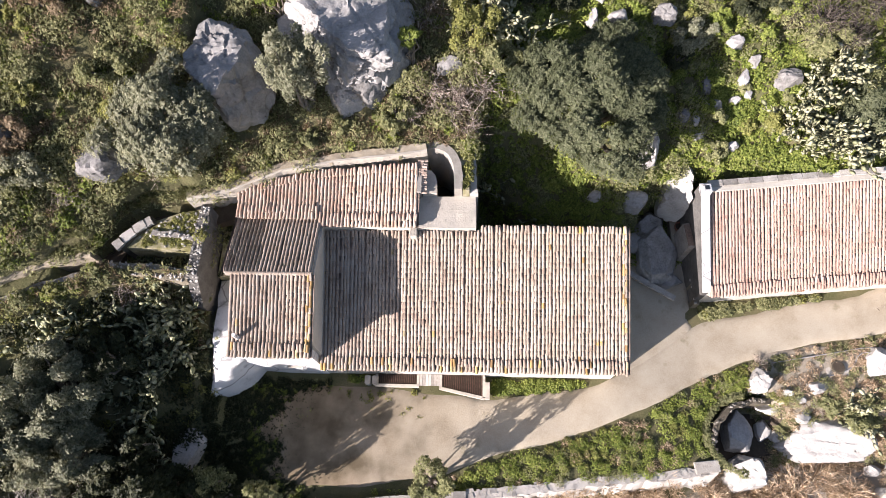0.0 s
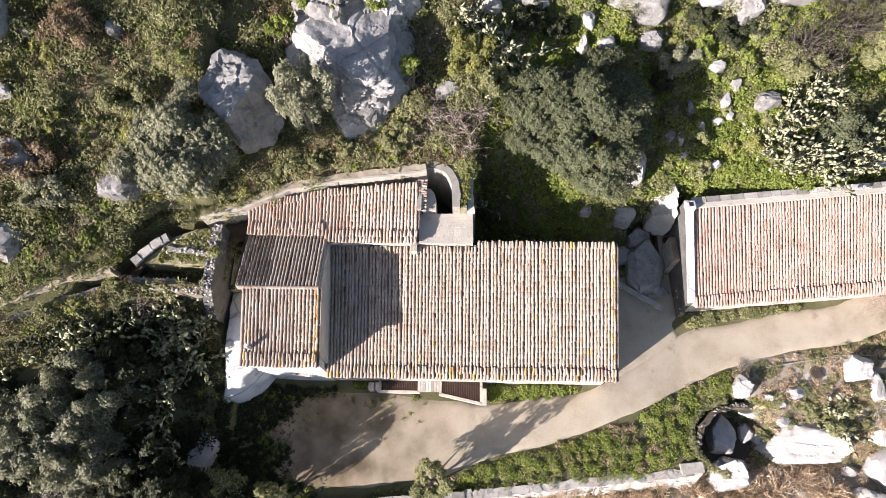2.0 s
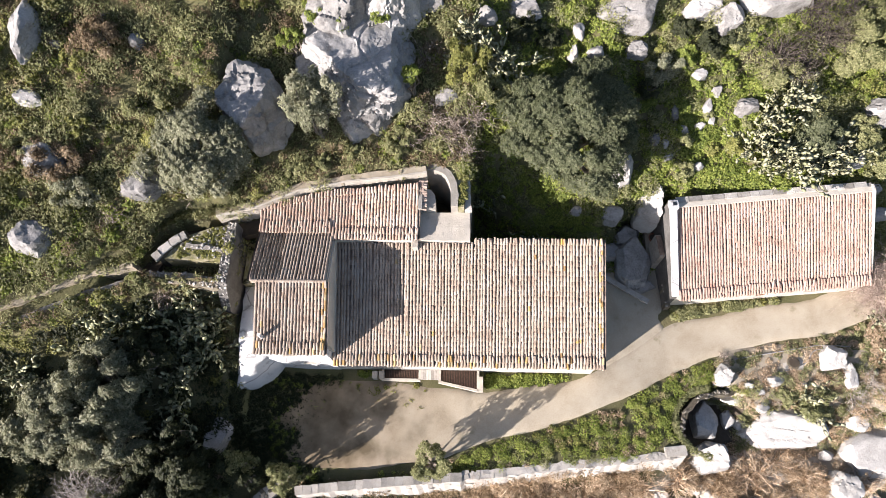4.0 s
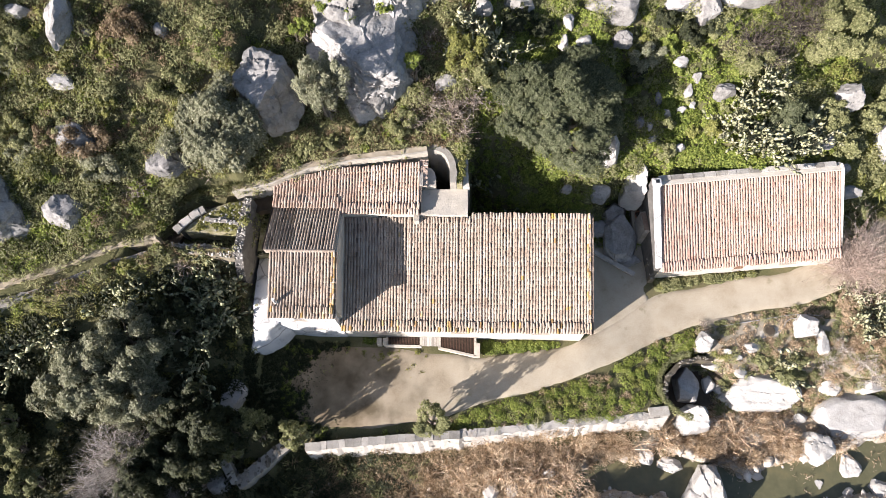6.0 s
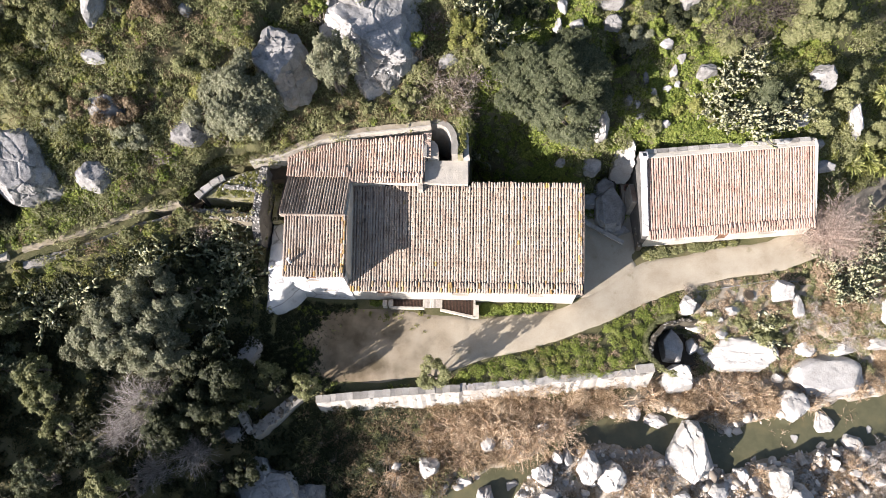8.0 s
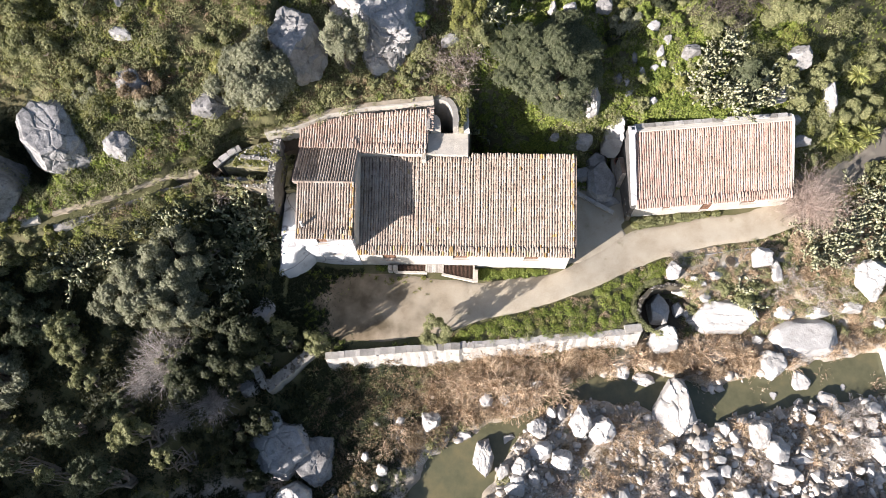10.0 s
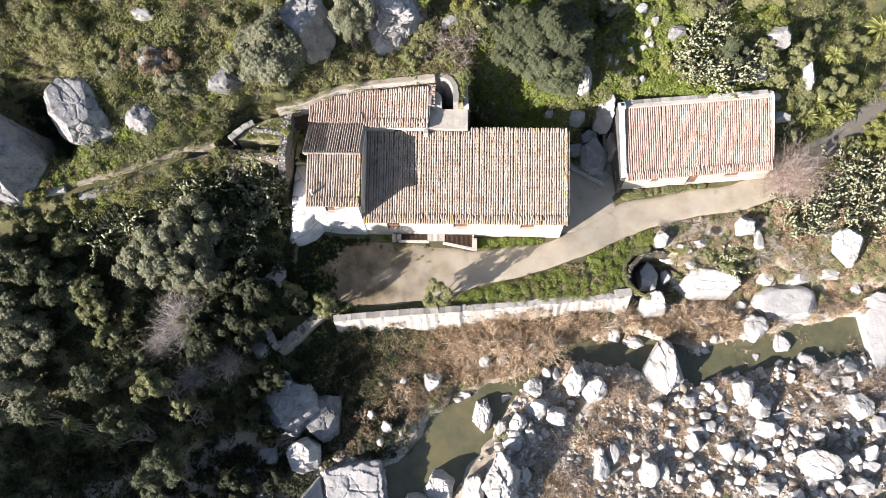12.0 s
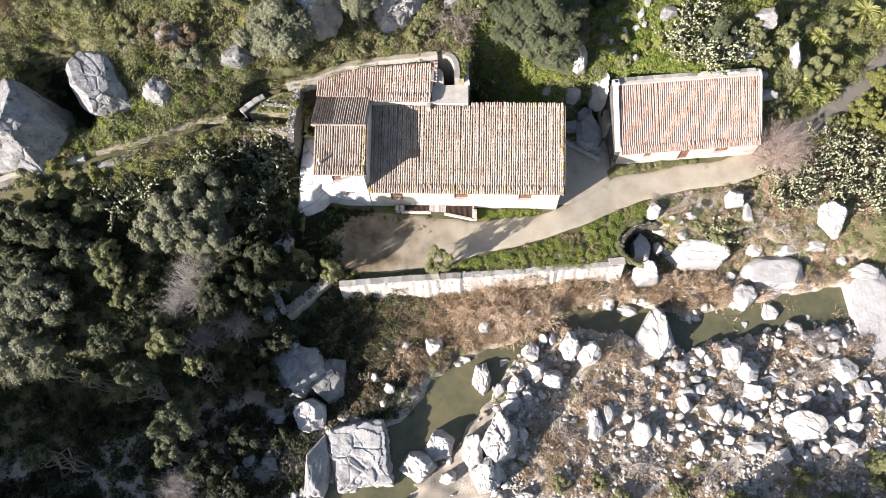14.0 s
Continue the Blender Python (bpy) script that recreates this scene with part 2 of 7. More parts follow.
# Paler copy of the same pad, with sunlight put into its colour.
pale_pad = material("sunlit_cactus_pad", [(0.20, 0.21, 0.115), (0.31, 0.305, 0.185), (0.40, 0.385, 0.25)], 1.5, 10, 0.6, 0.2, vary="island", amount=0.35)
agave_mat = material("yucca_leaf", [(0.18, 0.20, 0.05), (0.33, 0.34, 0.10), (0.45, 0.44, 0.17)], 1.0, 8, 0.55, 0.0, vary="object", amount=0.4)


def ground_material():
    m = material("hillside_soil", [(0.042, 0.048, 0.018), (0.090, 0.090, 0.038), (0.145, 0.126, 0.064), (0.215, 0.180, 0.108)], 0.3, 16.0, 0.97, 1.0, bump_scale=7)
    nt, p = m.node_tree, m.node_tree.nodes["Principled BSDF"]
    add, link = nt.nodes.new, nt.links.new
    place = add("ShaderNodeNewGeometry").outputs["Position"]
    apart = add("ShaderNodeSeparateXYZ")
    link(place, apart.inputs[0])
    low = add("ShaderNodeMapRange")
    low.inputs["From Min"].default_value, low.inputs["From Max"].default_value = -3.2, -4.1
    link(apart.outputs["Z"], low.inputs["Value"])
    cell = add("ShaderNodeTexVoronoi")
    cell.inputs["Scale"].default_value = 11.0
    link(place, cell.inputs["Vector"])
    pebble = add("ShaderNodeValToRGB")
    for e, pos, c in zip(pebble.color_ramp.elements, (0.05, 0.95), ((0.28, 0.235, 0.18), (0.54, 0.485, 0.41))):
        e.position, e.color = pos, (*c, 1)
    mono = add("ShaderNodeSeparateColor")
    link(cell.outputs["Color"], mono.inputs[0])
    link(mono.outputs[0], pebble.inputs["Fac"])
    mix = add("ShaderNodeMixRGB")
    link(low.outputs[0], mix.inputs["Fac"])
    link(p.inputs["Base Color"].links[0].from_socket, mix.inputs["Color1"])
    broad, spots, bed = add("ShaderNodeTexNoise"), add("ShaderNodeMapRange"), add("ShaderNodeMixRGB")
    broad.inputs["Scale"].default_value, broad.inputs["Detail"].default_value = 0.42, 9.0
    link(place, broad.inputs["Vector"])
    spots.inputs["From Min"].default_value, spots.inputs["From Max"].default_value = 0.42, 0.60
    link(broad.outputs[0], spots.inputs["Value"])
    link(spots.outputs[0], bed.inputs["Fac"])
    link(pebble.outputs["Color"], bed.inputs["Color1"])
    bed.inputs["Color2"].default_value = (0.315, 0.268, 0.205, 1)
    link(bed.outputs["Color"], mix.inputs["Color2"])
    link(mix.outputs["Color"], p.inputs["Base Color"])
    return m


def water_material():
    m = material("murky_water", [(0.070, 0.070, 0.036), (0.120, 0.114, 0.062), (0.180, 0.148, 0.074)], 0.28, 1.2, 0.06, 0.12, bump_scale=5, spec=0.5)
    return m


def worn_track():
    """Pale dust that passes into brown trodden earth towards the mill yard."""
    m = material("track_dust", [(0.28, 0.225, 0.155), (0.40, 0.342, 0.255), (0.47, 0.415, 0.325)], 0.5, 13, 0.97, 0.4, bump_scale=22, stain=((0.24, 0.21, 0.13), 0.9, 0.62, 0.76))
    nt, p = m.node_tree, m.node_tree.nodes["Principled BSDF"]
    add, link = nt.nodes.new, nt.links.new
    place, apart, way = add("ShaderNodeNewGeometry"), add("ShaderNodeSeparateXYZ"), add("ShaderNodeMapRange")
    link(place.outputs["Position"], apart.inputs[0])
    grain, some = add("ShaderNodeTexNoise"), add("ShaderNodeMath")
    grain.inputs["Scale"].default_value, grain.inputs["Detail"].default_value = 0.7, 8.0
    link(place.outputs["Position"], grain.inputs["Vector"])
    some.operation = "MULTIPLY_ADD"
    some.inputs[1].default_value = 9.0
    link(grain.outputs[0], some.inputs[0])
    link(apart.outputs["X"], some.inputs[2])
    way.inputs["From Min"].default_value, way.inputs["From Max"].default_value = 4.0, -5.0
    link(some.outputs[0], way.inputs["Value"])
    # Behind the cottage the track's shade is mixed into its dust colour.
    shadowed, dim = add("ShaderNodeMapRange"), add("ShaderNodeMixRGB")
    shadowed.inputs["From Min"].default_value, shadowed.inputs["From Max"].default_value = 34.0, 39.0
    link(some.outputs[0], shadowed.inputs["Value"])
    link(shadowed.outputs[0], dim.inputs["Fac"])
    link(p.inputs["Base Color"].links[0].from_socket, dim.inputs["Color1"])
    dim.inputs["Color2"].default_value = (0.17, 0.15, 0.122, 1)
    brown = add("ShaderNodeValToRGB")
    for e, pos, c in zip(brown.color_ramp.elements, (0.35, 0.65), ((0.115, 0.088, 0.052), (0.245, 0.188, 0.122))):
        e.position, e.color = pos, (*c, 1)
    link(grain.outputs[0], brown.inputs["Fac"])
    mix = add("ShaderNodeMixRGB")
    link(way.outputs[0], mix.inputs["Fac"])
    link(dim.outputs["Color"], mix.inputs["Color1"])
    link(brown.outputs["Color"], mix.inputs["Color2"])
    link(mix.outputs["Color"], p.inputs["Base Color"])
    return m


track = worn_track()
soil, water_mat = ground_material(), water_material()

# ---- the lie of the land ----
KX = [-60, -38, -28, -20, -16.3, -15.7, -14.5, -12, -4, -0.95, -0.6, 3, 8, 10, 13, 20, 28, 36, 60]
HILL_Y = [-9, -5.9, -4.2, -0.6, -1, 3, 3.2, 4.6, 6.3, 6.3, 7.4, 5.2, 5.2, 6.6, 7.2, 5.8, 7.4, 14, 26]
HILL_Z = [7, 6.9, 7.1, 7.2, 6.9, 7.1, 7.1, 7, 6.9, 6.9, 2.4, 2.4, 3.2, 3.6, 4.2, 4.6, 3.6, 3.6, 5]
FOOT_Y = [-9.5, -6.9, -5.2, -1.8, -2, 2.2, 1, 2, 2, 2, 6.0, 3.4, 3.0, 5.4, 6.2, 0.6, 2.8, 9.8, 21]
FOOT_Z = [6, 5.9, 6, 5.4, 4, 1.5, 1.2, 0.4, 0, 0, 0, 0, 0, -0.1, -0.3, -0.5, -0.4, 0.6, 2.0]
EDGE_Y = [-9.6, -7, -5.3, -2, -4, -9, -9, -12.2, -12.2, -12, -11.95, -11.5, -10.9, -10.6, -10.2, -5.2, -4.3, -5, -5]
EDGE_Z = [5.9, 5.8, 5.9, 5.3, 3.6, 1, 0.6, -0.4, -0.5, -0.5, -0.5, -0.45, -0.6, -0.7, -0.9, -0.9, -1, -1, -1]
BANK_Y = [-36, -30, -27, -24, -21, -20.5, -20, -14.5, -12.9, -12.6, -12.6, -12.2, -11.6, -11.3, -10.9, -9.8, -9.4, -8.5, -8]
RIVER_X = [-12, -5, -2.5, 1, 3.2, 6.5, 9.5, 14, 20, 26, 32, 40, 60]
RIVER_Y = [-34, -26.4, -23.3, -20.2, -18, -15.4, -14.2, -14.0, -15.6, -14, -13, -11.5, -8]
RIVER_W = [2.2, 1.5, 1.9, 1.4, 0.7, 0.4, 1.2, 1.5, 1.4, 1.3, 1.6, 2.0, 2.6]


def step(a, b, v):
    s = np.clip((v - a) / np.maximum(b - a, 1e-6), 0, 1)
    return s * s * (3 - 2 * s)


def wobble(x, y):
    return (np.sin(x * 0.71 + 1.3 * np.sin(y * 0.43)) * np.cos(y * 0.83 + 1.7 * np.sin(x * 0.37))
            + 0.5 * np.sin(x * 1.9 + y * 1.1) * np.cos(y * 2.3 - x * 0.7))


RACE_X = [-2.6, -5.5, -8.7, -11.9, -14.6, -17.1, -19.4, -20.9, -21.4, -22.0, -24.7, -28.7, -32.7, -35.6, -39, -60]
RACE_Y = [6.6, 6.05, 5.66, 5.0, 3.75, 3.15, 2.85, 1.8, 0.8, -0.1, -0.9, -2.7, -4.1, -5.8, -7.3, -13]


def race_y(x):
    """The far rim of the millrace."""
    return np.interp(x, RACE_X[::-1], RACE_Y[::-1])


def land(x, y):
    """Height of the ground at x, y."""
    x, y = np.asarray(x, float), np.asarray(y, float)
    hy, hz, fy, fz, ey, ez, by = (np.interp(x, KX, k) for k in (HILL_Y, HILL_Z, FOOT_Y, FOOT_Z, EDGE_Y, EDGE_Z, BANK_Y))
    back = step(6.6, 10.5, y) * (x > -7) * (x < 9)
    hz = hz + (np.interp(x, [-7, -2, 5, 9], [6.9, 6.3, 3.4, 3.4]) - hz) * back
    hy = hy + (np.interp(x, [-7, 9], [5.8, 4.3]) - hy) * back
    flat = fz + (ez - fz) * np.clip((fy - y) / np.maximum(fy - ey, 0.1), 0, 1)
    z = flat + (hz - fz) * step(fy, hy, y)
    rise = np.clip(y - hy, 0, None)
    rough = np.clip(rise / 3, 0, 1)
    z = z + 0.42 * rise + 0.10 * np.clip(rise - 4, 0, None) * (x > -80) + 0.35 * rough * wobble(x, y)
    bed = -4.45 + 0.16 * wobble(x * 1.3, y * 1.3) + 0.10 * np.clip(-34 - y, 0, None)
    bed = bed + 1.9 * np.exp(-np.clip(by - y, 0, None) / 1.9) * np.interp(x, [-16, -13, 12, 15], [0, 1, 1, 0])
    down = np.clip((ey - y) / np.maximum(ey - by, 0.1), 0, 1)
    down = np.where(x < -13, down, down * down * (3 - 2 * down))
    z = z + (bed - ez) * down * (y < ey)
    ry = np.interp(x, RIVER_X, RIVER_Y)
    rw = np.interp(x, RIVER_X, RIVER_W)
    steep = np.sqrt(1 + np.interp(x, [-12, -2, 6, 14, 60], [1.8, 1.8, 0.5, 0.05, 0.05]) ** 2)
    off = np.abs(y - ry) / steep
    cut = 1 - step(rw * 0.6, rw * 1.5, off + 0.25 * wobble(x * 2, y * 2))
    z = z - 1.3 * cut * (y < by + 1.5) * (x > -13)
    gap = race_y(x) - y
    lane = np.interp(x, [-22, -15, -4], [1.3, 1.5, 1.3])
    cut = step(-0.3, 0.02, gap) * (1 - step(lane - 0.3, lane, gap)) * (x < -2.2) * (x > -23.8)
    z = z * (1 - cut) + np.minimum(z, 5.6) * cut
    z = np.where((x < -22.5) & (gap > -0.25) & (gap < 1.5), np.minimum(z, 6.9), z)
    # Unseen hill to the south-west, added to cast shade over the gully.
    z = z + 25.4 * np.exp(-(((x + 63.4) / 11.5) ** 2) - ((y + 49.4) / 11.7) ** 2)
    z = z - 4.6 * np.exp(-(((x + 35.9) / 2.7) ** 2) - ((y - 1.9) / 2.4) ** 2)
    z = z - 2.2 * np.exp(-(((x + 34.1) / 1.5) ** 2) - ((y + 0.6) / 1.6) ** 2)
    z = np.where((x > -21.9) & (x < -16.1) & (y > -0.75) & (y < race_y(x) - 0.2), np.minimum(z, 5.3), z)
    z = np.where((x < -2.4) & (x > -24) & (gap > -0.75) & (gap < 0.3), np.minimum(z, 7.05), z)
    z = np.where((x > -3.75) & (x < -1.7) & (y > 4.1) & (y < 6.65), np.minimum(z, 2.0), z)
    z = z - np.minimum(3.4 * np.exp(-(((x - 15.9) / 2.5) ** 2 + ((y + 8.1) / 2.1) ** 2) ** 3), np.clip(z + 3.5, 0, None))
    u, v = (x - 13.36) * 0.9952 + (y + 0.3) * 0.0976, -(x - 13.36) * 0.0976 + (y + 0.3) * 0.9952
    z = np.where((u > -0.3) & (u < 13.0) & (v > 0.2) & (v < 5.5), np.minimum(z, -0.4), z)
    return z



# ---- making meshes ----
def box_bm(*boxes):
    """One bmesh of boxes (x0, x1, y0, y1, z0, z1)."""
    bm = bmesh.new()
    for x0, x1, y0, y1, z0, z1 in boxes:
        v = [bm.verts.new((x, y, z)) for z in (z0, z1) for x, y in ((x0, y0), (x1, y0), (x1, y1), (x0, y1))]
        for f in ((3, 2, 1, 0), (4, 5, 6, 7), (0, 1, 5, 4), (1, 2, 6, 5), (2, 3, 7, 6), (3, 0, 4, 7)):
            bm.faces.new([v[k] for k in f])
    return bm


def prism(bm, outline, axis, a, b):
    """An outline extruded from a to b along 'x' (outline in y, z), 'y' (in x, z) or 'z' (in x, y)."""
    put = {"x": lambda p, q, s: (s, p, q), "y": lambda p, q, s: (p, s, q), "z": lambda p, q, s: (p, q, s)}[axis]
    lo, hi = ([bm.verts.new(put(p, q, s)) for p, q in outline] for s in (a, b))
    bm.faces.new(lo)
    bm.faces.new(hi[::-1])
    for k in range(len(lo)):
        bm.faces.new((lo[k - 1], hi[k - 1], hi[k], lo[k]))
    bmesh.ops.recalc_face_normals(bm, faces=bm.faces)
    return bm


def part(name, bm, mat, parent=None, label="", smooth=False):
    me = bpy.data.meshes.new(name)
    bm.to_mesh(me)
    bm.free()
    return placed(name, me, mat, parent, label, smooth)


def placed(name, me, mat, parent=None, label="", smooth=False):
    if mat and not me.materials:
        me.materials.append(mat)
    if smooth:
        me.polygons.foreach_set("use_smooth", [True] * len(me.polygons))
    ob = new(name, me)
    ob.parent = parent
    return tagged(ob, label)


def quick_mesh(name, verts, faces):
    """A mesh from arrays: verts (n, 3), faces (m, 3 or 4)."""
    verts, faces = np.asarray(verts, np.float32), np.asarray(faces, np.int32)
    me = bpy.data.meshes.new(name)
    me.vertices.add(len(verts))
    me.vertices.foreach_set("co", verts.ravel())
    k = faces.shape[1]
    me.loops.add(faces.size)
    me.loops.foreach_set("vertex_index", faces.ravel())
    me.polygons.add(len(faces))
    me.polygons.foreach_set("loop_start", np.arange(0, faces.size, k, dtype=np.int32))
    me.update(calc_edges=True)
    me.validate()
    return me


def thing(name, x=0.0, y=0.0, z=0.0, label="", category="", group="", kind="", turn=0.0):
    ob = new(name)
    ob.matrix_world = pose(x, y, z, 0, 0, turn)
    return tagged(ob, label, category, group, kind)


def sweep(points, left, right, bottom, tops, wave=0.0, seed=0, thick=None):
    """A wall along points in plan: left and right of the line in metres, from bottom to tops (a number or one a point)."""
    rng = np.random.default_rng(seed)
    pts = np.array(points, float)
    step_len = 0.35
    seg = np.r_[0, np.cumsum(np.hypot(*np.diff(pts, axis=0).T))]
    s = np.linspace(0, seg[-1], max(2, int(seg[-1] / step_len)))
    x, y = np.interp(s, seg, pts[:, 0]), np.interp(s, seg, pts[:, 1])
    top = np.interp(s, seg, tops) if np.ndim(tops) else np.full(len(s), float(tops))
    low = np.interp(s, seg, bottom) if np.ndim(bottom) else np.full(len(s), float(bottom))
    t = np.c_[np.gradient(x), np.gradient(y)]
    t /= np.linalg.norm(t, axis=1)[:, None]
    n = np.c_[-t[:, 1], t[:, 0]]
    jit = lambda: wave * rng.normal(size=(len(s)))
    a, b = left + jit(), right + jit()
    ring = [np.c_[x + n[:, 0] * a, y + n[:, 1] * a, low], np.c_[x + n[:, 0] * a, y + n[:, 1] * a, top + 0.25 * jit()],
            np.c_[x - n[:, 0] * b, y - n[:, 1] * b, top + 0.25 * jit()], np.c_[x - n[:, 0] * (b + (thick or 0)), y - n[:, 1] * (b + (thick or 0)), low]]
    m = len(s)
    verts = np.concatenate(ring)
    faces = [(k * m + i, k * m + i + 1, (k + 1) % 4 * m + i + 1, (k + 1) % 4 * m + i) for k in range(4) for i in range(m - 1)]
    faces += [(0, m, 2 * m, 3 * m), (4 * m - 1, 3 * m - 1, 2 * m - 1, m - 1)]
    bm = bmesh.new()
    vs = [bm.verts.new(v) for v in verts]
    for f in faces:
        bm.faces.new([vs[k] for k in f])
    bmesh.ops.recalc_face_normals(bm, faces=bm.faces)
    return bm


def lump(rng, level=2, cuts=9, rough=0.07, blocky=0.0, top=(0.0, 0.0), sides=0):
    """Unit rock: a ball cut by planes. From level 3 on a broad top, leaning by top, steep sides, chipped corners and a broken skin. Verts and triangles."""
    bm = bmesh.new()
    bmesh.ops.create_icosphere(bm, subdivisions=level, radius=1.0)
    v = np.array([p.co[:] for p in bm.verts])
    f = np.array([[q.index for q in t.verts] for t in bm.faces])
    bm.free()
    if level < 3:
        n = rng.normal(size=(cuts, 3))
        d = rng.uniform(0.46, 0.82, cuts)
        if blocky:
            tilt_ = np.array(Euler(rng.normal(size=3) * 0.12).to_matrix())
            n, d = np.r_[n, np.r_[np.eye(3), -np.eye(3)] @ tilt_], np.r_[np.maximum(d, 0.72), rng.uniform(0.52, 0.60, 6) / blocky]
    else:
        square = sides == 4
        sides = sides or int(rng.integers(5, 8))
        a = (np.arange(sides) + rng.uniform(-0.32, 0.32, sides) * (0.3 if square else 1)) * 2 * math.pi / sides + (0.1 if square else rng.uniform(0, 6.28))
        nb, nc = (4, 6) if level < 5 else (7, 16)
        b, c = rng.uniform(0, 6.28, nb), rng.uniform(0, 6.28, nc)
        n = np.r_[[(top[0], top[1], 1.0), (0, 0, -1.0)], np.c_[np.cos(a), np.sin(a), rng.uniform(-0.05, 0.45, sides)], np.c_[np.cos(b), np.sin(b), rng.uniform(0.6, 1.7, nb)],
                  np.c_[np.cos(c), np.sin(c), rng.normal(size=nc) * 0.7]]
        n[2 : 2 + sides, 2] *= 0.4 if square else 1.0
        d = np.r_[[0.50, 0.60], rng.uniform(0.55, 0.74, sides), rng.uniform(0.60, 0.80, nb) + 0.16 * square, rng.uniform(0.80, 0.98, nc) + 0.1 * square]
    n = n / np.linalg.norm(n, axis=1)[:, None]
    reach = np.min(np.where(v @ n.T > 0.05, d / np.maximum(v @ n.T, 0.05), 9), axis=1)
    r = np.minimum(reach, 1.0 if level < 3 else 1.2)
    if level > 2:
        skin, off = v * r[:, None], rng.uniform(-20, 20, 3)
        grow = np.zeros(len(v))
        for i, p in enumerate(skin):
            q = Vector(p * 2.4 + off)
            dist, at = noise.voronoi(q)
            lean_ = noise.cell_vector(at[0] * 9.7)
            grow[i] = 0.8 * (q - at[0]).dot(lean_) + 0.45 * lean_[0] - 0.6 * max(0.0, 1.0 - (dist[1] - dist[0]) / 0.11)
            grow[i] += 0.85 * noise.fractal(q * 1.3, 0.8, 2.1, 5)
            if level > 3:
                q = q * 2.7
                dist, at = noise.voronoi(q)
                grow[i] += 0.30 * (q - at[0]).dot(noise.cell_vector(at[0] * 5.3))
        r = np.maximum(r + rough * grow, 0.25)
    return v * r[:, None], f


def boulder(x, y, w, d, h=None, turn=None, seed=None, name="boulder", label="pale grey weathered limestone boulder", group="boulders", rough=0.05, sink=0.3, level=None, mat=None, top=None, sides=0):
    rng = np.random.default_rng(int(seed if seed is not None else abs(x * 131 + y * 57) * 10))
    h = h if h is not None else 0.75 * min(w, d)
    if top is None:
        top = rng.normal(size=2) * 0.34 + (-0.22, -0.16)
    v, f = lump(rng, level=level or (6 if w * d > 30 else 5 if w * d > 8 else 4 if w * d > 1.9 else 3), rough=rough, top=top, sides=sides)
    a = math.radians(turn if turn is not None else rng.uniform(-10, 10))
    v = v @ np.array(((math.cos(a), math.sin(a), 0), (-math.sin(a), math.cos(a), 0), (0, 0, 1.0)))
    v = v / np.ptp(v, axis=0) * (w, d, h)
    me = quick_mesh(name, v, f)
    ob = placed(name, me, mat or (hill_rock if y > -7 else bleached if x > 3 else rock_mat), smooth=True)
    me.set_sharp_from_angle(angle=0.42)
    ob.matrix_world = pose(x, y, float(land(x, y)) + h * (0.5 - sink))
    return tagged(ob, label, "rock", group)


TURNED = np.array((-0.56, -0.42, 0.26))  # leaves turn to the light


def leaves(name, at, out, length, width, mat, parent=None, rng=None, droop=0.15, label=""):
    """Many small leaves at points, facing out, each a pointed blade."""
    rng = rng or np.random.default_rng(1)
    n = len(at)
    out = out / np.maximum(np.linalg.norm(out, axis=1), 1e-6)[:, None] + TURNED
    out = out / np.maximum(np.linalg.norm(out, axis=1), 1e-6)[:, None]
    t = np.cross(out, rng.normal(size=(n, 3)))
    t /= np.maximum(np.linalg.norm(t, axis=1), 1e-6)[:, None]
    b = np.cross(out, t)
    k = rng.uniform(0.6, 1.4, (n, 1))
    ln, wd = length * k, width * k * rng.uniform(0.8, 1.2, (n, 1))
    v = np.stack([at - t * ln / 2 + b * wd * 0.65, at - t * ln / 2 - b * wd * 0.65, at + t * ln / 2 - out * ln * droop], 1).reshape(-1, 3)
    return placed(name, quick_mesh(name, v, np.arange(3 * n).reshape(-1, 3)), mat, parent, label)


def crown_points(rng, r, h, count, lobes, hollow=0.72):
    """Points and outward ways on a crown of round puffs over a dome, its foot at 0."""
    n = lobes * 3
    k = np.arange(n) + 0.5
    up = rng.uniform(-0.25, 1.0, n)
    turn_ = k * 2.39996 + rng.normal(size=n) * 0.3
    flat_ = np.sqrt(np.maximum(1 - up * up, 0))
    reach = rng.uniform(0.52, 0.80, n) * (1 + 0.14 * np.sin(turn_ * 3 + r) + 0.1 * np.cos(turn_ * 5))
    mid = np.c_[np.cos(turn_) * flat_, np.sin(turn_) * flat_, up * 0.75 + 0.25] * reach[:, None]
    size = rng.uniform(0.16, 0.30, n) * (24.0 / (n + 6)) ** 0.30
    share = size ** 2 / np.sum(size ** 2)
    pick = rng.choice(n, count, p=share)
    way = rng.normal(size=(count, 3))
    way[:, 2] = np.where(way[:, 2] < -0.4, -way[:, 2], way[:, 2])
    way /= np.linalg.norm(way, axis=1)[:, None]
    knob = 1 + 0.22 * np.sin(way[:, 0] * 9 + pick) * np.cos(way[:, 1] * 8 + 2 * pick)
    at = mid[pick] + way * (size[pick] * knob * rng.uniform(hollow, 1.04, count))[:, None]
    return at * (r, r, h), way * 0.9 + mid[pick] * 0.5 + rng.normal(size=way.shape) * 0.3, mid * (r, r, h)


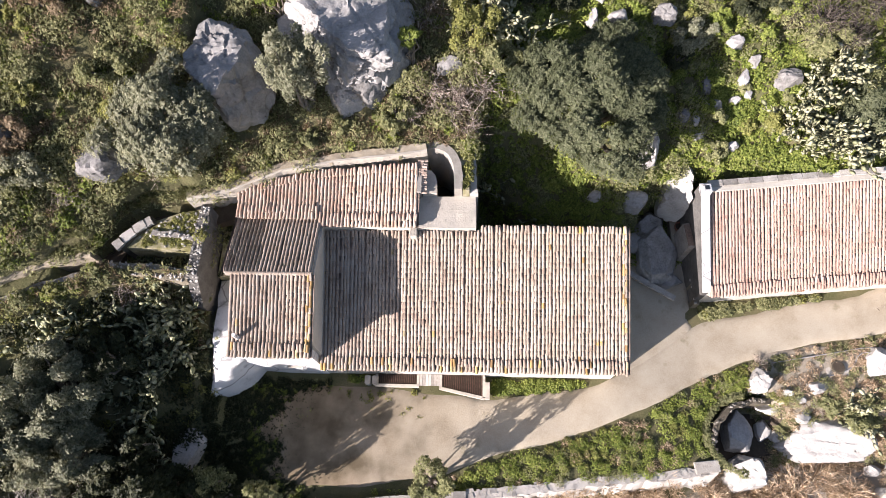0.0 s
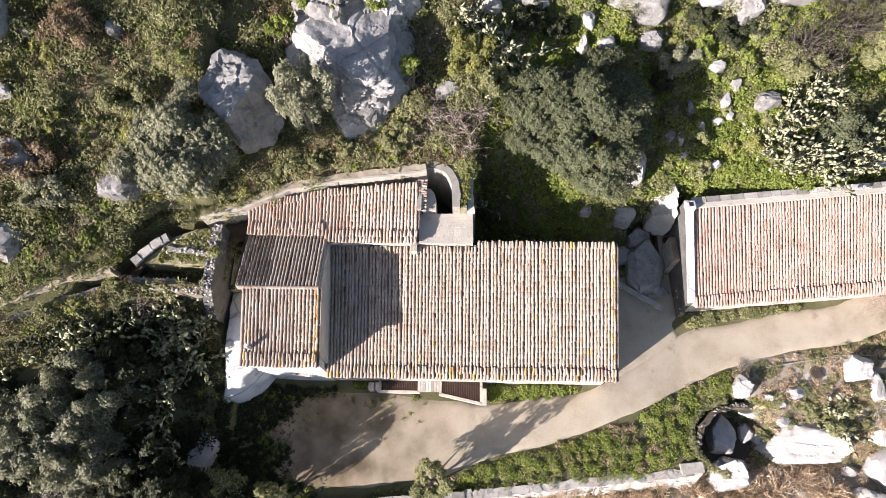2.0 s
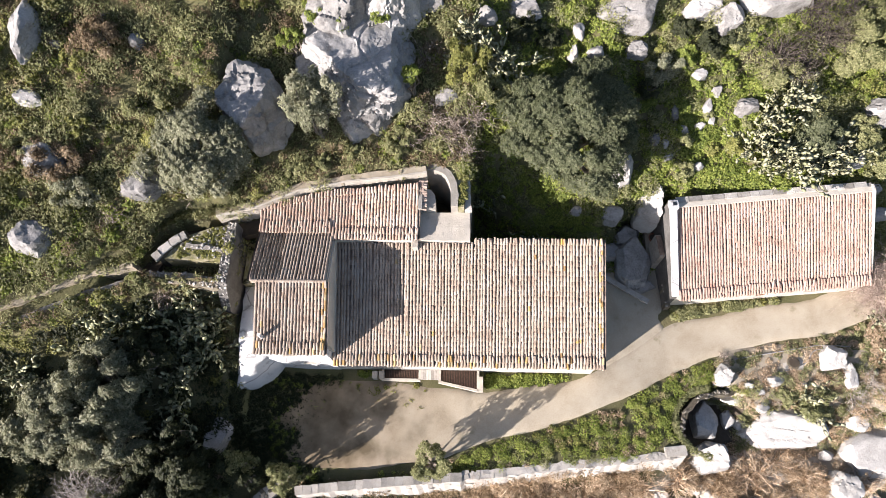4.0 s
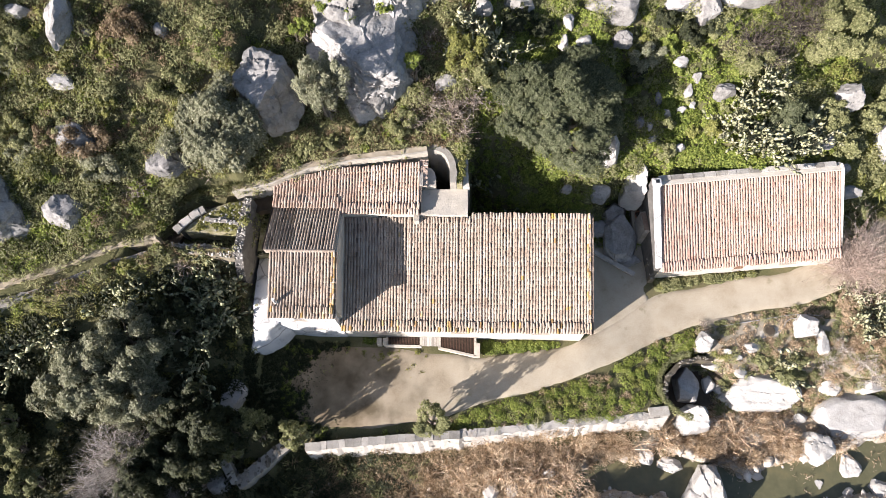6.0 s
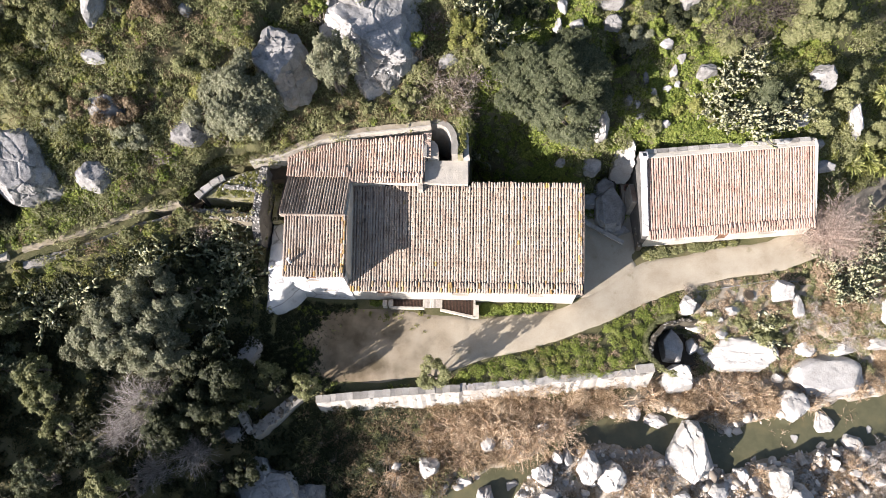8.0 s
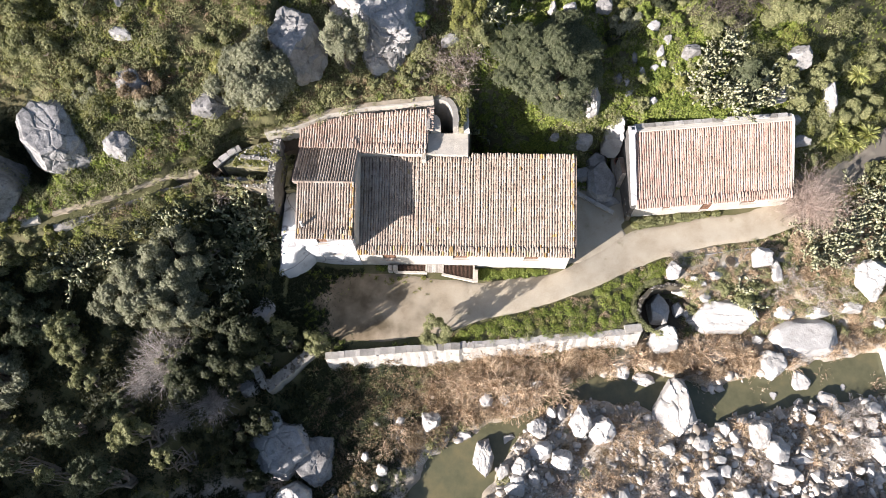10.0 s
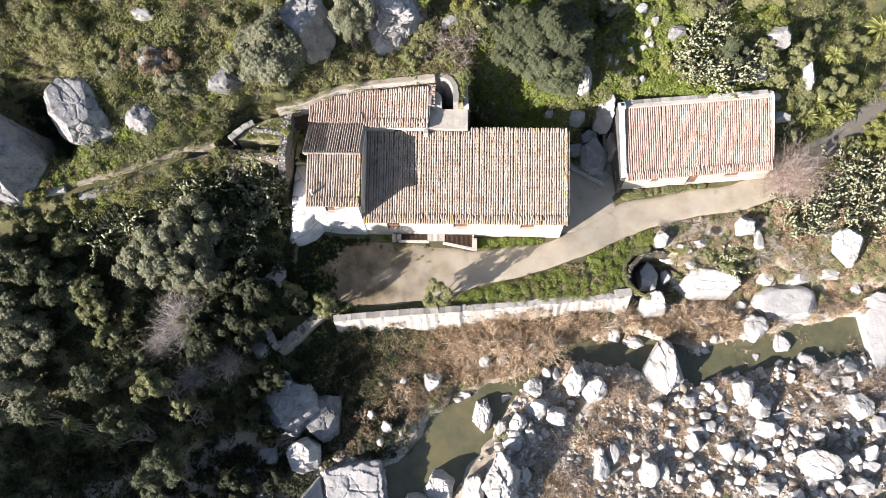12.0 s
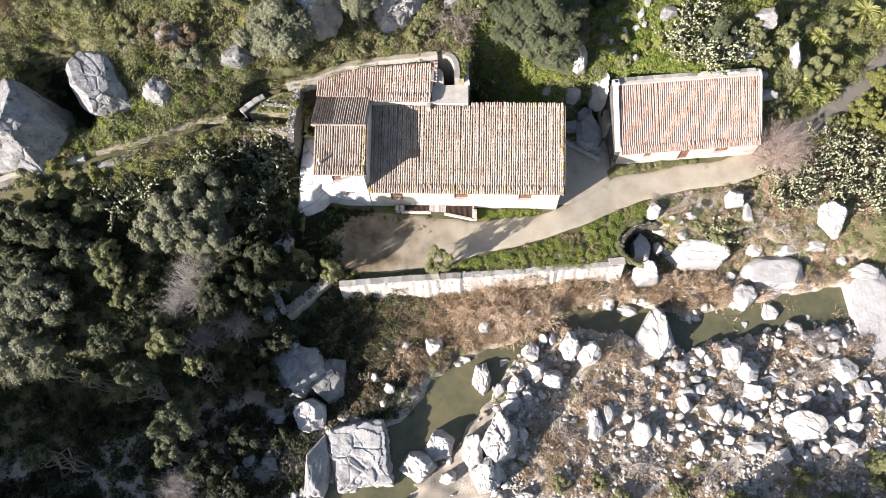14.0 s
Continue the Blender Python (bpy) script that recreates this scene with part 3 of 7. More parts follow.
def branches(name, ends, base, radius, mat, parent, rng, sag=0.0):
    """A trunk and limbs from base to the ends: tapered, five-sided, slightly crooked."""
    steps = 5
    ring = [np.array((math.cos(j * 1.2566), math.sin(j * 1.2566), 0.0)) for j in range(5)]
    verts, faces = [np.array(base) + radius * w for w in ring], []
    for e in ends:
        p0, p1 = np.array(base), np.array(e)
        o = len(verts) - 5
        for k in range(1, steps + 1):
            p = p0 + (p1 - p0) * (k / steps) + (rng.normal(size=3) * 0.05 * np.linalg.norm(p1 - p0) if k < steps else 0) + np.array((0, 0, sag * math.sin(math.pi * k / steps)))
            verts += [p + radius * (1 - 0.85 * k / steps) * w for w in ring]
            low = 0 if k == 1 else o + 5 * (k - 1)
            faces += [(low + j, low + (j + 1) % 5, o + 5 * k + (j + 1) % 5, o + 5 * k + j) for j in range(5)]
    return placed(name, quick_mesh(name, np.array(verts), np.array(faces)), mat, parent, smooth=True)


def tree(name, x, y, r, h, mat, label, category="tree", group="", trunk=0.9, dense=2300, leaf=(0.16, 0.07), lobes=9, seed=None):
    """A trunk with limbs and a crown of clumped leaves; r: the crown's radius, h: the crown's height, trunk: height of its foot."""
    rng = np.random.default_rng(int(seed if seed is not None else abs(x * 77 + y * 191) * 10))
    ob = thing(name, x, y, float(land(x, y)), label, category, group)
    at, out, mid = crown_points(rng, r, h, int(1.5 * dense * r * r) + 250, lobes)
    at[:, 2] += trunk
    ends = mid[rng.permutation(len(mid))[: 5 + int(2 * r)]] * 0.85 + (0, 0, trunk)
    branches("trunk", ends, (0, 0, -0.3), 0.05 + 0.055 * r, bark, ob, rng)
    leaves("crown", at, out, leaf[0] * 0.85, leaf[1] * 0.85, mat, ob, rng)
    return ob


def twiggy(name, x, y, r, h, mat, label, category="shrub", group="", count=260, seed=None, fan=1.0, thick=0.016, lift=0.0):
    """A leafless bush: bent twigs, each with side shoots, from one foot."""
    rng = np.random.default_rng(int(seed if seed is not None else abs(x * 37 + y * 91) * 10))
    ob = thing(name, x, y, float(land(x, y)), label, category, group)
    verts, faces = [], []

    def shoot(p, way, ln, rad, depth):
        pts, q, n = [p], p, 4 if depth else 2
        for k in range(n):
            way = way + rng.normal(size=3) * 0.22 + np.array((0, 0, -0.02))
            way = way / np.linalg.norm(way)
            q = q + way * ln / n
            pts.append(q)
        o = len(verts)
        for k, c in enumerate(pts):
            rr = rad * (1 - 0.8 * k / n)
            for j in range(3):
                verts.append(c + rr * np.array((math.cos(j * 2.094), math.sin(j * 2.094), 0.4 * math.sin(j * 2.094 + 1))))
        faces.extend((o + 3 * k + j, o + 3 * k + (j + 1) % 3, o + 3 * k + 3 + (j + 1) % 3, o + 3 * k + 3 + j) for k in range(n) for j in range(3))
        if depth:
            for k in range(3):
                shoot(pts[rng.integers(1, 5)], way + rng.normal(size=3) * 0.7, ln * 0.45, rad * 0.6, depth - 1)

    for k in range(count // 13 + 1):
        a, up = rng.uniform(0, 2 * math.pi), rng.uniform(0.25, 1.0)
        way = np.array((math.cos(a) * fan * (1.15 - 0.6 * up), math.sin(a) * fan * (1.15 - 0.6 * up), up))
        reach = math.hypot(r * (1.2 - 0.6 * up), h * up) * rng.uniform(0.6, 1.0)
        shoot(np.array((0, 0, lift)) + rng.normal(size=3) * 0.06 * r, way / np.linalg.norm(way), reach, thick * (1 + 0.4 * r), 2)
    if lift:
        branches("trunk", [(0.05, 0.05, lift + 0.3)], (0, 0, -0.3), 0.06 + 0.04 * r, bark, ob, rng)
    placed("twig_mass", quick_mesh("twig_mass", np.array(verts), np.array(faces)), mat, ob)["kind"] = "stuff"
    return ob


SUNWARD = np.array((-0.6, -0.45, 0.4))  # pads turn their flat sides to the light


def prickly_pear(x, y, r, h=None, label="prickly pear cactus with pale grey-green pads", seed=None, count=None, mat=None):
    """Stacks of flat oval pads."""
    rng = np.random.default_rng(int(seed if seed is not None else abs(x * 53 + y * 17) * 10))
    h = h or 0.9 * r + 0.3
    ob = thing("prickly_pear", x, y, float(land(x, y)), label, "cactus", "prickly pears")
    a = np.linspace(0, 2 * math.pi, 9)[:-1]
    rim = np.c_[np.cos(a) * 0.5, np.zeros(8), np.sin(a) * 0.5 * 1.0 + 0.5]
    base = np.r_[rim, [(0, -0.09, 0.5), (0, 0.09, 0.5)]]
    tri = [(k, (k + 1) % 8, 8) for k in range(8)] + [((k + 1) % 8, k, 9) for k in range(8)]
    verts, faces = [], []
    n = count or int(100 * r * r) + 45
    stack = [(np.array((*(rng.normal(size=2) * 0.42 * r), 0.0)), np.array((0, 0, 1.0)), 0) for _ in range(n // 9 + 2)]
    made = 0
    while stack and made < n:
        p, up, depth = stack.pop(rng.integers(0, len(stack)))
        up = up + rng.normal(size=3) * 0.75 + np.array((p[0], p[1], 0)) * 0.35 / max(r, 0.3)
        up /= np.linalg.norm(up)
        side = np.cross(up, SUNWARD + rng.normal(size=3) * 1.6)
        side /= np.linalg.norm(side)
        nor = np.cross(up, side)
        ln = rng.uniform(0.26, 0.50)
        v = base * (ln * 0.6, ln * 0.5, ln)
        o = len(verts)
        verts.extend(p + v[:, :1] * side + v[:, 1:2] * nor + v[:, 2:] * up)
        faces.extend(tuple(o + i for i in t) for t in tri)
        made += 1
        tip = p + up * ln * 0.92
        if tip[2] < h * 1.1 and depth < 7:
            stack.extend((tip, up * 0.6 + (0, 0, 0.4), depth + 1) for _ in range(rng.integers(1, 4)))
        if len(stack) < 3:
            stack.append((np.array((*(rng.normal(size=2) * 0.5 * r), 0.0)), np.array((0, 0, 1.0)), 0))
    placed("pad_mass", quick_mesh("pad_mass", np.array(verts), np.array(faces)), mat or pad_mat, ob, smooth=False)["kind"] = "stuff"
    return ob


def tufts(name, at, length, blades, mat, label, category="grass", spread=0.9, width=0.03, seed=3, up=1.0):
    """Grass or reed tufts at points (x, y): one object of narrow bent blades."""
    rng = np.random.default_rng(seed)
    at = np.asarray(at, float)
    n = len(at) * blades
    p = np.repeat(at, blades, axis=0)
    scale = np.repeat(rng.uniform(0.6, 1.25, len(at)), blades)
    lean = np.repeat(rng.normal(size=(len(at), 2)) * 0.25, blades, axis=0)
    p = np.c_[p + rng.normal(size=(n, 2)) * 0.09 * scale[:, None] * length, np.zeros(n)]
    p[:, 2] = land(p[:, 0], p[:, 1]) - 0.02
    a = rng.uniform(0, 2 * math.pi, n)
    s = rng.uniform(0.15, 1.0, n) * spread
    way = np.c_[np.cos(a) * s + lean[:, 0], np.sin(a) * s + lean[:, 1], np.full(n, up)]
    way /= np.linalg.norm(way, axis=1)[:, None]
    ln = (length * scale * rng.uniform(0.5, 1.1, n))[:, None]
    side = np.cross(way, (0, 0, 1.0)) + rng.normal(size=(n, 3)) * 0.2
    side /= np.linalg.norm(side, axis=1)[:, None]
    m = p + way * ln * 0.6
    e = p + way * ln - np.c_[np.zeros((n, 2)), ln[:, 0] * s * 0.35]
    v = np.stack([p, m + side * width / 2, e, m - side * width / 2], 1).reshape(-1, 3)
    ob = placed(name, quick_mesh(name, v, np.arange(4 * n).reshape(-1, 4)), mat)
    return tagged(ob, label, category, kind="stuff")


def mounds(name, at, size, count, leaf, mat, label, category="scrub", seed=5, tall=0.8, level=None):
    """Low leafy shrubs that nobody could count: at (x, y), size (from, to)."""
    rng = np.random.default_rng(seed)
    at = np.asarray(at, float)
    r = rng.uniform(*size, len(at))
    per = np.maximum((1.5 * count * (r / np.mean(size)) ** 2).astype(int), 6)
    p, rr = np.repeat(at, per, axis=0), np.repeat(r, per)
    way = rng.normal(size=(len(p), 3))
    way[:, 2] = np.abs(way[:, 2])
    way /= np.linalg.norm(way, axis=1)[:, None]
    lump_ = 1 + 0.25 * np.sin(way[:, 0] * 7 + rr * 40) * np.cos(way[:, 1] * 6 + rr * 23)
    q = way * (rr * lump_ * rng.uniform(0.72, 1.06, len(p)))[:, None] * (1, 1, tall)
    z = np.repeat(land(at[:, 0], at[:, 1]) if level is None else np.full(len(at), level), per)
    ob = leaves(name, np.c_[p, z] + q, way + rng.normal(size=way.shape) * 0.45 + (0, 0, 0.3), leaf[0] * 0.82, leaf[1] * 0.82, mat, None, rng)
    return tagged(ob, label, category, kind="stuff")


# ---- the ground, the road, the river ----
def spaced(lo, hi, fine, far):
    mid = np.arange(lo, hi + fine / 2, fine)
    out = fine * 1.35 ** np.arange(1, 60)
    out = np.cumsum(out)
    out = out[out < far]
    return np.r_[lo - out[::-1], mid, hi + out]


gx, gy = spaced(-44, 42, 0.34, 700), spaced(-38, 20, 0.34, 700)
X, Y = np.meshgrid(gx, gy)
Z = land(X, Y)
nx, ny = len(gx), len(gy)
idx = np.arange(nx * ny).reshape(ny, nx)
quads = np.stack([idx[:-1, :-1], idx[:-1, 1:], idx[1:, 1:], idx[1:, :-1]], -1).reshape(-1, 4)
ground = placed("ground", quick_mesh("ground", np.c_[X.ravel(), Y.ravel(), Z.ravel()], quads), soil, smooth=True)
tagged(ground, "rough brown and green hillside soil falling to a gravel river bed", "ground", kind="structure")

ROAD_X = [-15.0, -13.6, -11.6, -9.6, -7.3, -4.6, -2.3, 1.2, 6.2, 9.6, 14.4, 19.5, 26.4, 30.4, 33.4, 37, 40.7, 46, 60]
ROAD_Y = [-9.6, -9.3, -9.0, -8.9, -8.8, -8.7, -8.5, -8.0, -7.0, -5.5, -2.6, -1.6, -0.1, 2.7, 4.7, 7.4, 11.2, 16, 28]
ROAD_W = [1.6, 2.6, 3.2, 3.3, 3.2, 2.9, 2.4, 1.75, 1.3, 1.35, 1.75, 1.4, 1.5, 1.35, 1.3, 1.2, 1.2, 1.3, 1.5]


def road_line(n=420):
    s = np.r_[0, np.cumsum(np.hypot(np.diff(ROAD_X), np.diff(ROAD_Y)))]
    t = np.linspace(0, s[-1], n)
    k = np.ones(21) / 21
    smooth = lambda v: np.convolve(np.pad(np.interp(t, s, v), 10, mode="edge"), k, mode="valid")
    return smooth(ROAD_X), smooth(ROAD_Y), smooth(ROAD_W)


RX, RY, RW = road_line()


def on_road(x, y, more=0.0):
    x, y = np.atleast_1d(x), np.atleast_1d(y)
    d = np.hypot(x[:, None] - RX, y[:, None] - RY) - RW
    return d.min(1) < more


def build_road():
    tx, ty = np.gradient(RX), np.gradient(RY)
    ln = np.hypot(tx, ty)
    across = np.linspace(-1, 1, 17)
    wav = np.array([[0.35 * noise.noise(Vector((k * 0.06, j * 9.0, 0))) + 0.07 * noise.noise(Vector((k * 0.31, j * 9.0, 5))) for j in (0, 1)] for k in range(len(RX))])
    wide = np.where(across[None, :] < 0, (RW + wav[:, 0])[:, None], (RW + wav[:, 1])[:, None])
    px = RX[:, None] - (ty / ln)[:, None] * across * wide
    py = RY[:, None] + (tx / ln)[:, None] * across * wide
    pz = land(px, py) + 0.12 - 0.22 * np.abs(across) ** 6 + 0.008 * np.sin(px * 0.9 + py * 1.4)
    pz = pz - 0.3 * (1 - step(0.0, 14.0, np.arange(len(RX))[:, None] + 4.0 * np.sin(across * 7)[None, :]))
    i = np.arange(px.size).reshape(px.shape)
    q = np.stack([i[:-1, :-1], i[1:, :-1], i[1:, 1:], i[:-1, 1:]], -1).reshape(-1, 4)
    ob = placed("road", quick_mesh("road", np.c_[px.ravel(), py.ravel(), pz.ravel()], q), track, smooth=True)
    tagged(ob, "pale beige packed-earth track with grassy edges", "road", kind="structure")


build_road()
bm = bmesh.new()
prism(bm, [(-40, -70), (70, -70), (70, -4), (-1, -10.5), (-11, -19), (-40, -36)], "z", -5.3, -4.93)
tagged(part("water", bm, water_mat), "murky green-brown shallow river water", "water", kind="structure")


# ---- roofs ----
def tile_mesh(name, r0, r1, ln, mat, lift=0.0):
    """A half-round cover tile, wide end at y = 0, running up to y = ln."""
    bm = bmesh.new()
    rings = []
    for y, r, t in ((0.0, r0, 0), (ln, r1, 0), (0.0, r0, 0.016)):
        rings.append([bm.verts.new((math.cos(a) * (r - t), y, math.sin(a) * (r - t) * 0.85 + lift)) for a in np.linspace(0, math.pi, 7)])
    for k in range(6):
        bm.faces.new((rings[0][k], rings[0][k + 1], rings[1][k + 1], rings[1][k]))
        bm.faces.new((rings[2][k], rings[2][k + 1], rings[0][k + 1], rings[0][k]))
    me = bpy.data.meshes.new(name)
    bm.to_mesh(me)
    bm.free()
    me.materials.append(mat)
    return me


def tiled_roof(house, name, low, along, up, span, rise, mats, label, gap=0.205, course=0.33, single=300, deck=0.16, doubled=(0,), seed=1, wander=0.005, lichen=0.0):
    """Tiles on a slope. low: its lower left corner; along, up: unit vectors; span: width; rise(s): from and to along the slope at the distance s.
    doubled: ends (0 low, 1 high) with a second, raised course."""
    rng = np.random.default_rng(seed)
    low, along, up = Vector(low), Vector(along).normalized(), Vector(up).normalized()
    out = along.cross(up)
    m = Matrix((along, up, out)).transposed().to_4x4()
    m.translation = low
    one, many, pan = mats
    shapes = [tile_mesh("roof_tile", 0.084 * k, 0.066 * k, course + 0.09, one) for k in (0.98, 1.0, 1.02)]
    gold = tile_mesh("roof_tile", 0.086, 0.068, course + 0.09, lichen_tile)
    n = int(span / gap)
    # the boards under the tiles
    bm = bmesh.new()
    ends = [(0.0, rise(0.0)), (span, rise(span))]
    prism(bm, [(ends[0][0], ends[0][1][0]), (ends[1][0], ends[1][1][0]), (ends[1][0], ends[1][1][1]), (ends[0][0], ends[0][1][1])], "z", -deck, -0.02)
    roof = part(name, bm, mortar, house, label)
    roof.matrix_parent_inverse = Matrix()
    roof.matrix_basis = house.matrix_world.inverted() @ m
    pv, pf, tv, tf = [], [], [], []
    proto = np.array([v.co[:] for v in shapes[1].vertices])
    tris = [tuple(p.vertices) for p in shapes[1].polygons]
    made = 0
    for c in range(n + 1):
        s = min((c + 0.5) * gap, span - 0.06) + rng.normal() * wander
        a, b = rise(min(max(s, 0), span))
        rows = max(1, int(round((b - a) / course)))
        drift = np.cumsum(rng.normal(size=rows + 2) * 0.008)
        phase = rng.uniform(-0.22, 0.22)
        for k in range(rows):
            y0 = a + (k + (phase if 1 < k < rows - 1 else 0.0)) * (b - a) / rows - 0.03
            # pan between this column and the next
            w = gap * 0.5
            prof = [(-w, 0.035), (-w * 0.5, 0.0), (w * 0.5, 0.0), (w, 0.035)]
            o = len(pv)
            for yy, dz in ((y0, 0.028), (y0 + course + 0.04, 0.0)):
                pv.extend((s + gap * 0.5 + px_, yy, pz_ + dz) for px_, pz_ in prof)
            pf.extend((o + j, o + j + 1, o + j + 5, o + j + 4) for j in range(3))
            lifts = [0.03]
            if (k < 2 and 0 in doubled) or (k == rows - 1 and 1 in doubled):
                lifts.append(0.125)
            for lift in lifts:
                turn, tip = rng.normal() * 2.2, math.degrees(0.045) + rng.normal() * 0.6
                x0, z0 = s + drift[k] * 0.6, lift + rng.normal() * 0.006
                if lift > 0.1:
                    turn, tip, x0, z0 = turn * 2.0, tip + rng.normal() * 2.0, x0 + rng.normal() * 0.012, z0 + rng.uniform(-0.02, 0.035)
                q = pose(x0, y0 + rng.normal() * (0.03 if lift > 0.1 else 0.02), z0 + 0.02, -tip, 0, turn)
                edge_tile = lichen and ((c >= n - 1 and rng.uniform() < lichen) or (k < 2 and rng.uniform() < 0.3 * lichen) or rng.uniform() < 0.006)
                if (made < single and lift == lifts[-1]) or edge_tile:
                    ob = new("roof_tile", gold if edge_tile else shapes[rng.integers(0, 3)])
                    ob.parent = roof
                    ob.matrix_basis = q
                    made += 1
                else:
                    r3 = np.array(q.to_3x3())
                    o = len(tv)
                    tv.extend((proto * rng.uniform(0.98, 1.03)) @ r3.T + np.array(q.translation))
                    tf.extend(tuple(o + i for i in t) for t in tris)
    ob = placed("pan_tiles", quick_mesh("pan_tiles", np.array(pv), np.array(pf)), pan, roof)
    ob["kind"] = "stuff"
    if tv:
        ob = placed("cover_tiles", quick_mesh("cover_tiles", np.array(tv), np.array(tf)), many, roof)
        ob["kind"] = "stuff"
    return roof


def wall_holes(x0, x1, y0, y1, z0, z1, holes):
    """A wall along x with rectangular holes (x0, x1, z0, z1), which do not overlap in x."""
    xs = sorted({x0, x1, *(v for q in holes for v in q[:2])})
    zs = sorted({z0, z1, *(v for q in holes for v in q[2:])})
    full = lambda i, k: 0 <= i < len(xs) - 1 and 0 <= k < len(zs) - 1 and not any(a < (xs[i] + xs[i + 1]) / 2 < b and c < (zs[k] + zs[k + 1]) / 2 < d for a, b, c, d in holes)
    bm = bmesh.new()
    v = {(i, k, y): bm.verts.new((x, y, z)) for i, x in enumerate(xs) for k, z in enumerate(zs) for y in (y0, y1)}
    for i in range(len(xs) - 1):
        for k in range(len(zs) - 1):
            if not full(i, k):
                continue
            ring = ((i, k), (i + 1, k), (i + 1, k + 1), (i, k + 1))
            bm.faces.new([v[(*q, y0)] for q in ring])
            bm.faces.new([v[(*q, y1)] for q in ring[::-1]])
            for n, (di, dk) in enumerate(((0, -1), (1, 0), (0, 1), (-1, 0))):
                if not full(i + di, k + dk):
                    p, q = ring[n], ring[(n + 1) % 4]
                    bm.faces.new([v[(*p, y1)], v[(*q, y1)], v[(*q, y0)], v[(*p, y0)]])
    bmesh.ops.delete(bm, geom=[w for w in bm.verts if not w.link_faces], context="VERTS")
    bmesh.ops.recalc_face_normals(bm, faces=bm.faces)
    return bm


def shuttered_window(house, x0, x1, y, z0, z1, name="window", depth=0.22):
    """A pane set back in its opening, a frame, a sill, and two plank shutters folded half open inside the reveal."""
    win = part(name, box_bm((x0, x1, y + depth, y + depth + 0.02, z0, z1)), glass, house, "dark window pane")
    f = 0.06
    part("frame", box_bm((x0, x0 + f, y + depth - 0.05, y + depth - 0.004, z0, z1), (x1 - f, x1, y + depth - 0.05, y + depth - 0.004, z0, z1),
                         (x0 + f, x1 - f, y + depth - 0.05, y + depth - 0.004, z1 - f, z1), (x0 + f, x1 - f, y + depth - 0.05, y + depth - 0.004, z0, z0 + f)), wood, win, "brown wooden frame")
    part("sill", box_bm((x0 - 0.06, x1 + 0.06, y - 0.10, y + depth - 0.06, z0 - 0.07, z0 - 0.004)), concrete, win, "stone sill")
    mid = (x0 + x1) / 2
    for a, b in ((x0 + 0.03, mid - 0.01), (mid + 0.01, x1 - 0.03)):
        part("shutter", box_bm((a, b, y + depth - 0.12, y + depth - 0.08, z0 + 0.02, z0 + (z1 - z0) * 0.62)), wood, win, "reddish-brown wooden half shutter")
    return win


WORN = (worn_one, worn_many, pan_mat)
OLD, NEWER = (tile_one, tile_many, pan_mat), (red_one, red_many, pan_mat)


